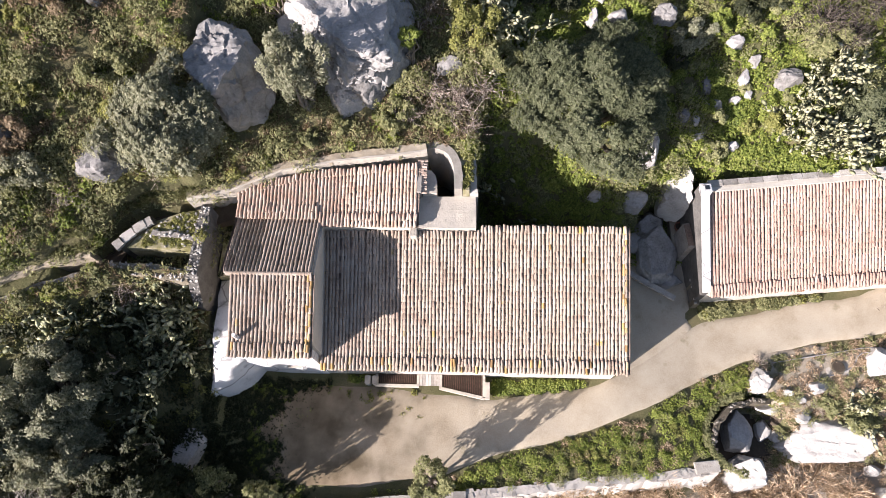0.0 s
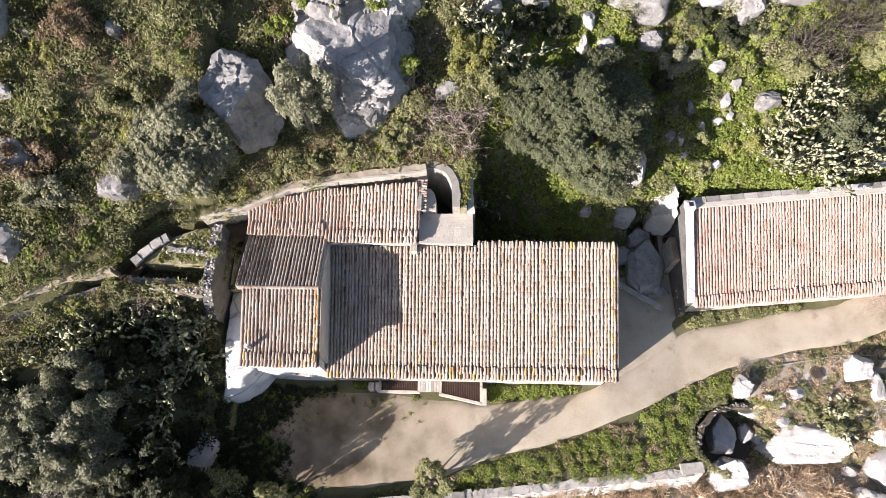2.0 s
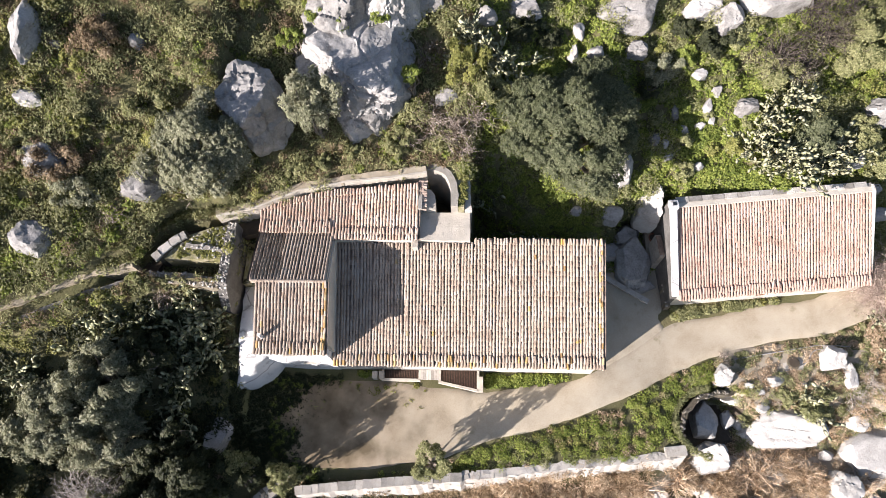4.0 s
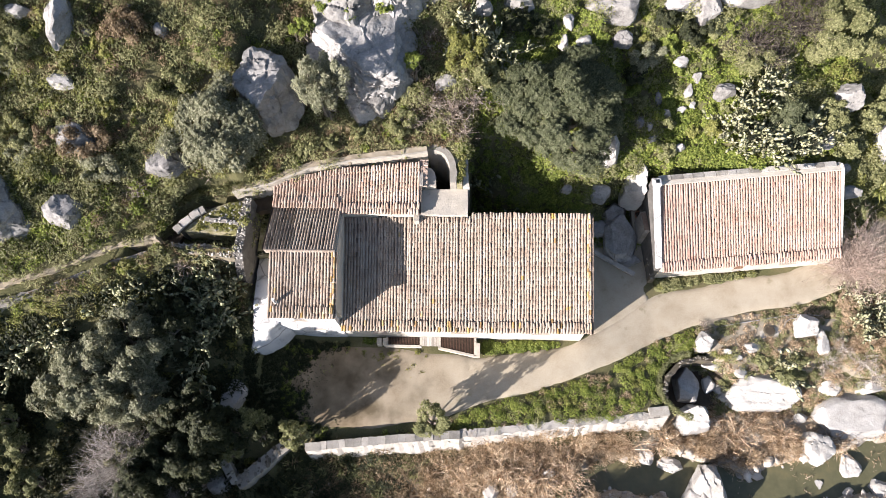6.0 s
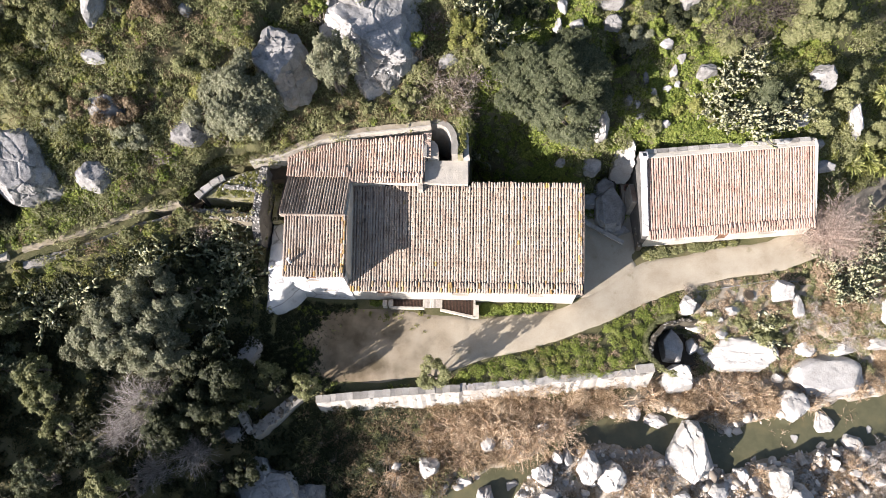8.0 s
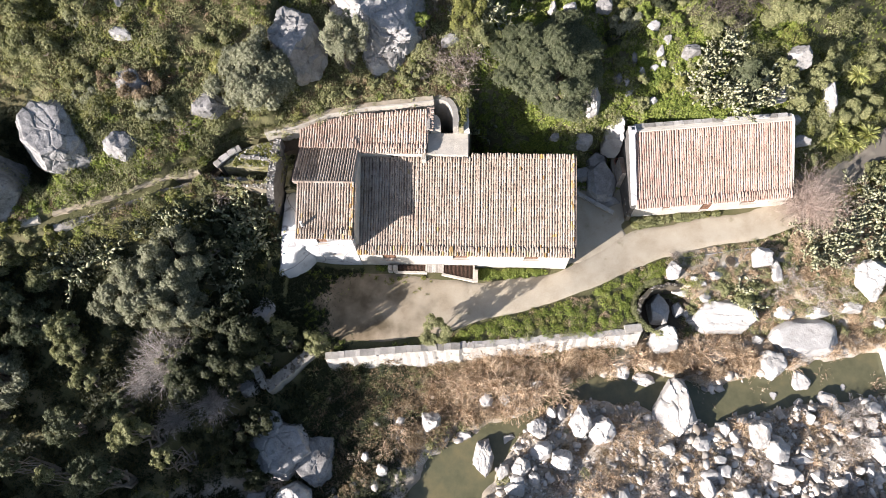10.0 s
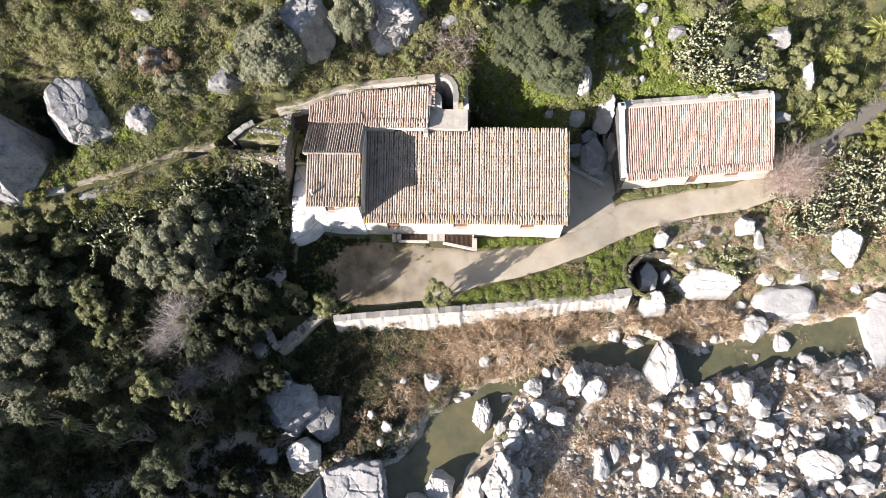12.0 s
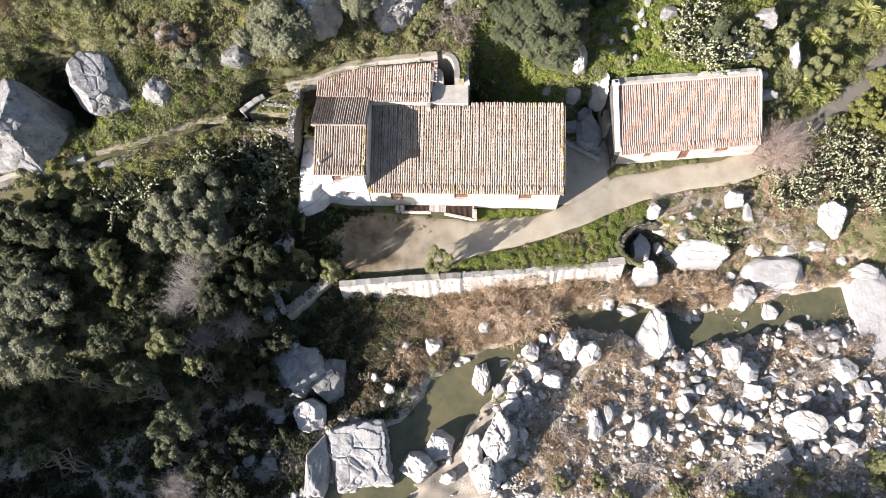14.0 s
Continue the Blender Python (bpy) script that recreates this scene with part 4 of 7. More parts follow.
def mill():
    house = thing("mill_house", 0, 0, 0, "old stone water mill with plastered walls and clay-tiled roofs", "house")
    # main range
    p = 2.57 / 7.78
    top = lambda y: 3.19 + (y + 5.48) * p - 0.19
    doors = [(-7.75, -6.65, 1.25, 2.45), (-1.95, -0.75, 1.65, 2.55), (3.85, 5.0, 1.65, 2.55)]
    part("wall", wall_holes(-9.7, 7.5, -5.15, -4.65, -0.6, top(-5.15) - 0.01, doors), plaster, house, "sunlit cream plastered south wall")
    for x0, x1 in ((7.0, 7.5), (-9.7, -9.2)):
        bm = bmesh.new()
        prism(bm, [(-4.64, -0.6), (2.0, -0.6), (2.0, top(2.0) - 0.01), (-4.64, top(-4.64) - 0.01)], "x", x0, x1)
        part("wall", bm, plaster, house)
    part("wall", box_bm((-9.19, 6.99, 1.5, 2.0, -0.6, top(1.5) - 0.02)), plaster, house)
    for a, b, c, d in doors:
        shuttered_window(house, a, b, -5.15, c, d)
    up = Vector((0, 7.78, 2.57)).normalized()
    slope = math.hypot(7.78, 2.57)
    cut = lambda s: (0.0, slope) if s > 8.95 else (0.0, slope - 0.35)
    tiled_roof(house, "main_roof", (-9.62, -5.48, 3.19), (1, 0.0, 0), up, 17.33, cut, OLD, "sun-bleached clay tile roof with lichen", single=300, doubled=(0, 1), seed=11, lichen=0.3)
    # tower
    q = 1.23 / 4.23
    def under(y):
        return 7.47 - abs(y + 1.24) * q - 0.19
    bm = bmesh.new()
    bm2 = wall_holes(-13.8, -9.71, -5.2, -4.75, -0.4, under(-5.2) - 0.01, [(-12.5, -11.70, 4.75, 5.6), (-11.68, -10.95, 2.35, 2.72)])
    part("tower_wall", bm2, white, house, "patchy whitewashed tower wall")
    for x0, x1 in ((-13.8, -13.3), (-10.0, -9.5)):
        bm = bmesh.new()
        prism(bm, [(-4.74, -0.4), (2.2, -0.4), (2.2, under(2.2) - 0.01), (-1.24, under(-1.24) - 0.01), (-4.74, under(-4.74) - 0.01)], "x", x0, x1)
        part("tower_wall", bm, plaster, house)
    shuttered_window(house, -12.5, -11.70, -5.2, 4.75, 5.6)
    shuttered_window(house, -11.68, -10.95, -5.2, 2.35, 2.72)
    ln = math.hypot(4.23, 1.23)
    tiled_roof(house, "tower_roof", (-13.95, -5.47, 6.24), (1, -0.005, 0), Vector((-0.02, 4.23, 1.23)), 4.42, lambda s: (0.0, ln - 0.05), OLD, "clay tile roof slope with orange lichen", single=200, seed=12, lichen=0.42)
    ln2 = math.hypot(3.5, 3.5 * q)
    # This slope faces away from the sun; its shade is painted into the pans.
    tiled_roof(house, "tower_roof", (-9.6, 2.35, 7.47 - 3.58 * q), (-1, 0.0, 0), Vector((0.03, -3.58, 3.58 * q)), 4.75, lambda s: (0.0, ln2), (tile_one, tile_many, dark_pan), "clay tile roof slope with pans darkened for its shade", single=160, doubled=(), seed=13)
    # ridge
    ridge = part("ridge", box_bm((-14.15, -9.6, -1.36, -1.12, 7.38, 7.47)), mortar, house, "mortared ridge of half-round tiles")
    me = tile_mesh("ridge_tile", 0.13, 0.115, 0.42, tile_one)
    for k in range(13):
        ob = new("ridge_tile", me)
        ob.parent = ridge
        ob.matrix_basis = pose(-14.2 + k * 0.352, -1.24, 7.45, 3, 0, -90)
    # low range behind
    lowp = 0.7 / 3.9
    a0 = Vector((-14.45, 1.95, 6.42))
    edge = lambda s: (0.0 if s > 4.75 else 0.42, float(np.interp(s, [0, 1.35, 3.73, 5.45, 10.25], [2.15, 2.45, 3.05, 3.27, 3.70])))
    tiled_roof(house, "rear_roof", a0, (1, 0, 0), Vector((0, 1, lowp)), 10.25, edge, WORN, "reddish clay tile roof of the rear range", single=220, doubled=(0, 1), seed=14)
    part("rear_wall", box_bm((-9.49, -4.3, 2.03, 2.4, 3.2, 6.22)), plaster, house, "plastered wall strip under the rear eaves")
    part("rear_wall", box_bm((-4.7, -4.3, 2.41, 5.4, 3.2, 6.5)), plaster, house)
    bm = bmesh.new()
    prism(bm, [(-14.3, 3.3), (-10.6, 4.6), (-4.7, 5.1), (-4.7, 5.45), (-10.6, 4.95), (-14.3, 3.7)], "z", 2.0, 6.6)
    part("rear_wall", bm, masonry, house)
    part("rear_wall", box_bm((-14.3, -13.81, 2.21, 2.99, 0.0, 6.3)), masonry, house)
    part("vent_opening", box_bm((-7.1, -6.5, 2.005, 2.026, 5.55, 5.9)), glass, house, "small dark opening")
    # the raised east verge of the rear range
    verge = part("verge", box_bm((-4.22, -3.96, 3.9, 5.85, 5.8, 6.98)), masonry, house, "rough mortared verge")
    rng = np.random.default_rng(91)
    me = tile_mesh("verge_tile", 0.088, 0.075, 0.36, worn_one)
    for k in range(12):
        for x0 in (-4.24, -4.02):
            ob = new("verge_tile", me)
            ob.parent = verge
            ob.matrix_basis = pose(x0 + rng.normal() * 0.03, 3.98 + k * 0.165, 6.74 + 0.03 * k + rng.normal() * 0.02, rng.normal() * 6, rng.normal() * 5, -90 + rng.normal() * 9)
    # short pipe chimney on the tower's slope
    pipe = bmesh.new()
    bmesh.ops.create_cone(pipe, cap_ends=True, segments=12, radius1=0.11, radius2=0.10, depth=0.7, matrix=pose(-13.35, -4.55, 6.95))
    part("flue", pipe, white, house, "short white flue pipe", smooth=False)
    # gutter elbow at the inner corner
    part("kneeler", box_bm((-4.55, -4.2, 1.55, 2.02, 5.2, 6.15)), mortar, house)
    # corner of bright plaster between tower and main eaves
    return house


mill()


def buttress():
    low = [(-13.2, -4.9), (-14.3, -6.3), (-15.5, -7.3), (-16.6, -7.9), (-16.9, -5.0), (-16.9, -0.6), (-13.85, -0.6)]
    mid = [(-13.5, -5.1), (-14.2, -5.8), (-15.2, -6.5), (-16.0, -6.8), (-16.3, -4.6), (-16.3, -0.6), (-13.85, -0.6)]
    high = [(-13.79, -5.15), (-14.0, -5.35), (-14.5, -5.4), (-15.1, -5.2), (-15.6, -4.0), (-15.7, -0.6), (-13.85, -0.6)]
    bm = bmesh.new()
    rings = [[bm.verts.new((x, y, z)) for x, y in ring] for ring, z in ((low, 0.0), (mid, 2.4), (high, 4.2))]
    for a, b in zip(rings, rings[1:]):
        for k in range(7):
            bm.faces.new((a[k - 1], a[k], b[k], b[k - 1]))
    bm.faces.new(rings[-1])
    bm.faces.new(rings[0][::-1])
    bmesh.ops.recalc_face_normals(bm, faces=bm.faces)
    bmesh.ops.subdivide_edges(bm, edges=bm.edges, cuts=5, use_grid_fill=True)
    for v in bm.verts:
        v.co += Vector((noise.noise(v.co * 0.9), noise.noise(v.co * 0.9 + Vector((9, 3, 1))), 0)) * 0.22 + noise.noise_vector(v.co * 2.5) * 0.06
    tagged(part("buttress", bm, white, smooth=True), "whitewashed battered masonry mass against the tower", "buttress")


buttress()


def second_house():
    house = thing("cottage", 13.36, -0.3, 0.0, "low cottage with white parapets and a reddish tiled roof", "house", turn=5.6)
    W, D, eave, high = 13.1, 5.35, 1.78, 4.75
    p = (high - eave) / D
    holes = [(2.5, 3.2, 0.55, 1.3), (5.9, 6.9, -0.4, 1.35), (9.2, 10.5, 0.5, 1.3)]
    part("wall", wall_holes(0.0, W, 0.15, 0.6, -1.6, eave - 0.14, holes), plaster, house, "sunlit cream plastered front wall")
    shuttered_window(house, *holes[0][:2], 0.15, *holes[0][2:])
    shuttered_window(house, *holes[2][:2], 0.15, *holes[2][2:])
    door = part("door", box_bm((5.9, 6.9, 0.34, 0.40, -0.55, 1.35)), wood, house, "brown plank door")
    for k in range(5):
        part("plank", box_bm((5.92 + k * 0.194, 6.09 + k * 0.194, 0.31, 0.336, -0.5, 1.33)), wood, door)
    top = lambda y: eave + y * p
    for x0, x1 in ((-0.46, 0.0), (W - 0.02, W + 0.14)):
        bm = bmesh.new()
        lift = 0.16 if x0 < 0 else -0.02
        prism(bm, [(0.12, -1.6), (D + 0.5, -1.6), (D + 0.5, high + 0.35), (D, high + 0.35), (0.12, top(0.12) + lift)], "x", x0, x1)
        bmesh.ops.bevel(bm, geom=bm.edges[:], offset=0.03, segments=2, affect="EDGES")
        # The west gable's colour holds the shade that the mill throws on it.
        part("gable" if x0 < 0 else "parapet", bm, grey_wall if x0 < 0 else plaster, house, "rough gable wall coloured dark for the mill's shade" if x0 < 0 else "whitewashed gable parapet")
    bm = bmesh.new()
    prism(bm, [(0.08, top(0.12) + 0.1), (D, high + 0.29), (D + 0.52, high + 0.29), (D + 0.52, high + 0.40), (D - 0.02, high + 0.40), (0.08, top(0.12) + 0.22)], "x", -0.49, 0.02)
    bmesh.ops.bevel(bm, geom=bm.edges[:], offset=0.03, segments=2, affect="EDGES")
    part("parapet", bm, white, house, "whitewashed parapet top")
    part("parapet", box_bm((0.01, W - 0.03, D + 0.02, D + 0.34, 0.5, high + 0.22)), plaster, house, "pale plastered rear parapet")
    cop = part("coping", box_bm((0.0, W + 0.02, D + 0.36, D + 0.62, 0.5, high + 0.26)), masonry, house, "grey stone coping course")
    rng = np.random.default_rng(4)
    x = 0.05
    while x < W - 0.5:
        ln = rng.uniform(0.4, 0.9)
        part("coping_stone", box_bm((x, x + ln - 0.03, D + 0.30, D + 0.68, high + 0.264, high + 0.33 + rng.uniform(0, 0.04))), masonry_one, cop)
        x += ln
    up = Vector((0, D, high - eave)).normalized()
    ln = math.hypot(D, high - eave)
    tiled_roof(house, "roof", house.matrix_world @ Vector((0.02, -0.12, eave - 0.12 * p)), house.matrix_world.to_3x3() @ Vector((1, 0, 0)), house.matrix_world.to_3x3() @ up, W - 0.05,
                           lambda s: (0.0, ln + 0.12), NEWER, "pinkish red clay tile roof", gap=0.195, single=300, doubled=(0,), seed=21)
    # chimney at the rear corner
    bm = box_bm((-0.46, 0.1, D - 0.2, D + 0.4, high, high + 0.62))
    bmesh.ops.bevel(bm, geom=bm.edges[:], offset=0.05, segments=2, affect="EDGES")
    ch = part("chimney", bm, white, house, "squat whitewashed chimney")
    part("flue_hole", box_bm((-0.32, -0.06, D - 0.02, D + 0.25, high + 0.622, high + 0.64)), glass, ch, "dark flue mouth")
    # bread oven lean-to on the gable
    part("lean_to", box_bm((-0.86, -0.47, 2.9, 4.5, -0.6, 2.4)), masonry, house, "low grey lean-to")
    part("lean_to_tiles", box_bm((-0.84, -0.49, 3.0, 4.4, 2.404, 2.48)), pan_mat, house, "small tiled top")


second_house()


# ---- mill yard: terrace, tank, millrace, walls ----
def terrace():
    bm = box_bm((-4.25, -0.85, 2.06, 4.02, 0.2, 6.12))
    bmesh.ops.subdivide_edges(bm, edges=bm.edges, cuts=8, use_grid_fill=True)
    for v in bm.verts:
        v.co += noise.noise_vector(v.co * 1.3) * 0.03
    t = part("terrace", bm, concrete)
    tagged(t, "weathered beige concrete terrace with dark spots", "terrace")
    tank = thing("millrace_tank", 0, 0, 0, "rounded concrete tank at the head of the mill", "tank")
    arc = [(-4.2, 6.75), (-3.2, 6.72), (-2.6, 6.5), (-2.25, 6.1), (-2.05, 5.5), (-2.0, 4.8), (-2.0, 4.03)]
    part("rim", sweep(arc, 0.36, 0.10, 1.8, 7.12, 0.012, 3), rim_stone, tank, "curved concrete rim", smooth=False)
    bm = bmesh.new()
    inner = [(-3.9, 4.03), (-3.1, 4.03), (-3.1, 4.7), (-3.2, 5.15), (-3.45, 5.45), (-3.9, 5.6)]
    prism(bm, inner, "z", 1.8, 6.55)
    part("inner_wall", bm, concrete, tank, "grey rounded inner wall")
    bm = bmesh.new()
    prism(bm, [(-1.62, 4.03), (-1.24, 4.03), (-1.24, 6.9), (-1.6, 7.6), (-4.2, 7.7), (-4.2, 7.16), (-3.1, 7.16), (-2.35, 6.85), (-1.85, 6.2), (-1.64, 5.5)], "z", 3.0, 6.95)
    bmesh.ops.triangulate(bm, faces=bm.faces)
    part("ledge", bm, mossy, tank, "grassy earth ledge")
    # Near-black floor colour stands for the shade deep in the tank.
    part("floor_slab", box_bm((-3.7, -1.9, 4.03, 6.5, 1.9, 2.4)), pit, tank)
    part("bank_wall", sweep([(-0.95, 6.9), (-0.9, 5.4), (-0.85, 4.03)], 0.08, 0.34, 2.6, [6.75, 6.8, 6.5], 0.04, 8), masonry, tank, "old rubble wall at the drop")


terrace()


def rubble(points, left, right, bottom, tops, name, label, batter=0.0, seed=1, size=0.34, category="wall", mat=None, flat=False, one=None):
    """A rubble wall: a mortared core with single stones set along its top."""
    rng = np.random.default_rng(seed)
    wall = thing(name, 0, 0, 0, label, category)
    part("core", sweep(points, left, right, bottom, tops, 0.03, seed, batter), mat or masonry, wall)
    pts = np.array(points, float)
    seg = np.r_[0, np.cumsum(np.hypot(*np.diff(pts, axis=0).T))]
    tops = np.array(tops, float) if np.ndim(tops) else np.full(len(pts), float(tops))
    shapes = []
    for k in range(6):
        if flat:
            slab = box_bm((-0.8, 0.8, -0.85, 0.85, -0.9, 0.9))
            bmesh.ops.subdivide_edges(slab, edges=slab.edges, cuts=2, use_grid_fill=True)
            for q in slab.verts:
                q.co += noise.noise_vector(q.co * 1.7 + Vector((k * 5.0, 0, 0))) * 0.16
            me = bpy.data.meshes.new("stone")
            slab.to_mesh(me)
            slab.free()
        else:
            v, f = lump(np.random.default_rng(seed * 10 + k), level=2, cuts=6, blocky=1.15)
            me = quick_mesh("stone", v, f)
        me.materials.append(one or masonry_one)
        shapes.append(me)
    if not flat:
        for k in range(int(seg[-1] * (left + right) / (size * size * 0.55))):
            q = rng.uniform(0.05, seg[-1] - 0.05)
            x, y, z = (np.interp(q, seg, c) for c in (pts[:, 0], pts[:, 1], tops))
            dx, dy = (np.interp(min(q + 0.3, seg[-1]), seg, pts[:, j]) - np.interp(max(q - 0.3, 0), seg, pts[:, j]) for j in (0, 1))
            a, off, w = math.atan2(dy, dx), rng.uniform(-right, left), size * rng.uniform(0.35, 1.1)
            ob = new("stone", shapes[rng.integers(0, 6)])
            ob.parent = wall
            ob.matrix_basis = pose(x - math.sin(a) * off, y + math.cos(a) * off, z + rng.uniform(-0.02, 0.05), rng.normal() * 9, rng.normal() * 9, rng.uniform(0, 180)) @ Matrix.Diagonal((w * 0.8, w * rng.uniform(0.35, 0.7), 0.08 * rng.uniform(0.6, 1.5), 1))
        return wall
    s = 0.1
    while s < seg[-1] - 0.1:
        w = size * rng.uniform(0.55, 1.8)
        x, y, z = (np.interp(s + w / 2, seg, c) for c in (pts[:, 0], pts[:, 1], tops))
        dx, dy = (np.interp(min(s + 0.3, seg[-1]), seg, pts[:, k]) - np.interp(max(s - 0.3, 0), seg, pts[:, k]) for k in (0, 1))
        a = math.atan2(dy, dx)
        n = max(1, int(round((left + right) / (size * 1.1))))
        for j in range(n):
            off = left - (left + right) * (j + 0.5) / n
            ob = new("stone", shapes[rng.integers(0, 6)])
            ob.parent = wall
            ob.matrix_basis = pose(x - math.sin(a) * off, y + math.cos(a) * off, z + 0.02, 0, 0, math.degrees(a) + rng.normal() * 6) @ Matrix.Diagonal((w * 0.585, (left + right) / n * 0.56, 0.10 * rng.uniform(0.6, 1.5), 1))
        s += w
    return wall


def faced_wall():
    """The retaining wall above the river: its battered face built of stones."""
    line = [(-12.1, -12.9), (-9.0, -12.55), (-5.8, -12.2), (-1.8, -11.85), (2.3, -11.35), (6.4, -10.85), (13.5, -10.0)]
    tops = [0.15, 0.12, 0.1, 0.0, -0.25, -0.5, -0.8]
    wall = thing("retaining_wall", 0, 0, 0, "whitish rubble retaining wall with flat cap stones above the river", "wall")
    part("core", sweep(line, 0.0, 0.5, -4.7, tops, 0.05, 7, 1.0), wall_render, wall)
    rng = np.random.default_rng(70)
    pts = np.array(line)
    seg = np.r_[0, np.cumsum(np.hypot(*np.diff(pts, axis=0).T))]
    shapes = []
    for k in range(6):
        v, f = lump(np.random.default_rng(300 + k), level=2, cuts=9, blocky=0.95)
        me = quick_mesh("stone", v, f)
        me.materials.append(face_stone)
        shapes.append(me)
    slabs = []
    for k in range(5):
        slab = box_bm((-0.5, 0.5, -0.5, 0.5, -0.5, 0.5))
        bmesh.ops.subdivide_edges(slab, edges=slab.edges, cuts=2, use_grid_fill=True)
        for q in slab.verts:
            q.co += noise.noise_vector(q.co * 1.6 + Vector((k * 5.0, 3, 0))) * 0.09
        me = bpy.data.meshes.new("stone")
        slab.to_mesh(me)
        slab.free()
        me.materials.append(cap_grey)
        slabs.append(me)
    s = 0.05
    while s < seg[-1] - 0.3:
        west = s < 10.5
        w = rng.uniform(0.35, 0.75) if west else rng.uniform(0.18, 0.5)
        x, y, z = (np.interp(s + w / 2, seg, c) for c in (pts[:, 0], pts[:, 1], tops))
        for off, deep in (((-0.25, 0.56),) if west else ((rng.uniform(-0.42, -0.28), 0.3), (rng.uniform(-0.18, -0.02), 0.3))):
            if west or rng.uniform() < 0.62:
                ob = new("stone", slabs[rng.integers(0, 5)])
                ob.parent = wall
                ob.matrix_basis = pose(x, y + off, z + (0.03 if west else rng.uniform(-0.085, -0.035)), rng.normal() * 3, rng.normal() * 3, 5 + rng.normal() * (4 if west else 14)) @ Matrix.Diagonal((w * 1.0, deep, 0.13, 1))
        s += w + (0.012 if west else rng.uniform(0.0, 0.2))
    for row in range(7):
        s = rng.uniform(0, 0.3) + (1.5 if row % 2 else 0)
        while s < seg[-1] - 0.2:
            w = rng.uniform(0.15, 0.6)
            if rng.uniform() < 0.62:
                s += w * 0.9
                continue
            x, y, z = (np.interp(s, seg, c) for c in (pts[:, 0], pts[:, 1], tops))
            t = (row + 0.5) / 7
            down = t * (z + 3.6)
            out = 0.5 + 1.0 * down / (z + 4.7)
            ob = new("stone", shapes[rng.integers(0, 6)])
            ob.parent = wall
            down = max(0.12, down + rng.normal() * 0.16)
            ob.matrix_basis = pose(x + 0.1 * out, y - out, z - down, -18, rng.normal() * 16, 6 + rng.normal() * 5) @ Matrix.Diagonal((w * 0.55, 0.035, 0.24 * rng.uniform(0.5, 1.4), 1))
            s += w


faced_wall()
# Wing wall stones take a darker colour for the shade they lie in.
rubble([(-13.2, -12.7), (-15.1, -14.3), (-16.8, -15.7)], 0.42, 0.42, -3.5, [0.0, -0.2, -0.6], "wing_wall", "grey rubble wing wall falling towards the river", seed=31, size=0.42, mat=rim_stone, one=hollow_stone)
rubble([(-18.9, -12.4), (-17.9, -14.0), (-16.9, -15.6)], 0.3, 0.3, -3.0, [0.6, 0.1, -0.5], "wing_wall", "grey rubble wing wall under bushes", seed=32, size=0.45, mat=rim_stone, one=hollow_stone)
# Core colour lowered to show the shade inside the narrow court.
rubble([(-16.05, 2.8), (-16.15, 1.0), (-16.25, -1.2), (-16.5, -2.4)], 0.3, 0.3, 0.5, [7.1, 7.05, 7.0, 4.8], "court_wall", "pale rubble wall above the narrow court", seed=34, size=0.2, mat=grey_wall)
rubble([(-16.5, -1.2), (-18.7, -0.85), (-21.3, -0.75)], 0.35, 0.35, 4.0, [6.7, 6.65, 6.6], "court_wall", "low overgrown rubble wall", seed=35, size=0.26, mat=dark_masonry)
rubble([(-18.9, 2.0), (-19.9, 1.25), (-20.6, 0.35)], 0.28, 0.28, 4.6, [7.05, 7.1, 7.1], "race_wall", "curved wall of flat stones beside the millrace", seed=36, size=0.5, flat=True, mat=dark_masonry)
rubble([(-16.5, 0.95), (-18.9, 1.25)], 0.14, 0.14, 5.0, 7.0, "court_wall", "mossy low stone partition", seed=37, size=0.3)


tagged(part("court_floor", box_bm((-15.74, -13.83, -0.55, 2.96, 0.2, 4.7)), mossy), "damp mossy floor of the narrow court behind the tower", "yard", kind="structure")


def upper_court():
    """The mossy triangle between the channel, its curved wall and the pit."""
    bm = bmesh.new()
    prism(bm, [(-20.55, 0.36), (-16.4, 0.34), (-16.3, 2.72), (-17.5, 2.5), (-18.9, 1.95), (-19.9, 1.15)], "z", 4.6, 6.86)
    court = part("upper_court", bm, mossy)
    tagged(court, "mossy rubble-strewn yard beside a dark open pit", "yard", kind="structure")
    # Floor coloured near-black for the shade at the bottom of the pit.
    part("pit_floor", box_bm((-21.4, -16.2, -0.6, 0.5, 4.9, 5.36)), pit, court)
    rng = np.random.default_rng(340)
    shapes = []
    for k in range(5):
        v, f = lump(np.random.default_rng(360 + k), level=2, cuts=6, blocky=1.15)
        me = quick_mesh("stone", v, f)
        me.materials.append(masonry_one)
        shapes.append(me)
    for k in range(150):
        x, y = rng.uniform(-19.6, -16.4), rng.uniform(0.4, 2.6)
        if y > 2.65 + 0.55 * (x + 17.2) * (x < -17.2) or (0.45 < y < 0.95 and rng.uniform() < 0.8) or (x < -17.6 and rng.uniform() < 0.5):
            continue
        w = rng.uniform(0.06, 0.2)
        ob = new("stone", shapes[k % 5])
        ob.parent = court
        ob.matrix_basis = pose(x, y, 6.88, 0, 0, rng.uniform(0, 180)) @ Matrix.Diagonal((w, w * rng.uniform(0.5, 1), w * 0.6, 1))


upper_court()
race = list(zip(RACE_X[1:-1], RACE_Y[1:-1]))
rim = thing("millrace", 0, 0, 0, "old mortared millrace channel along the hillside", "channel", kind="structure")
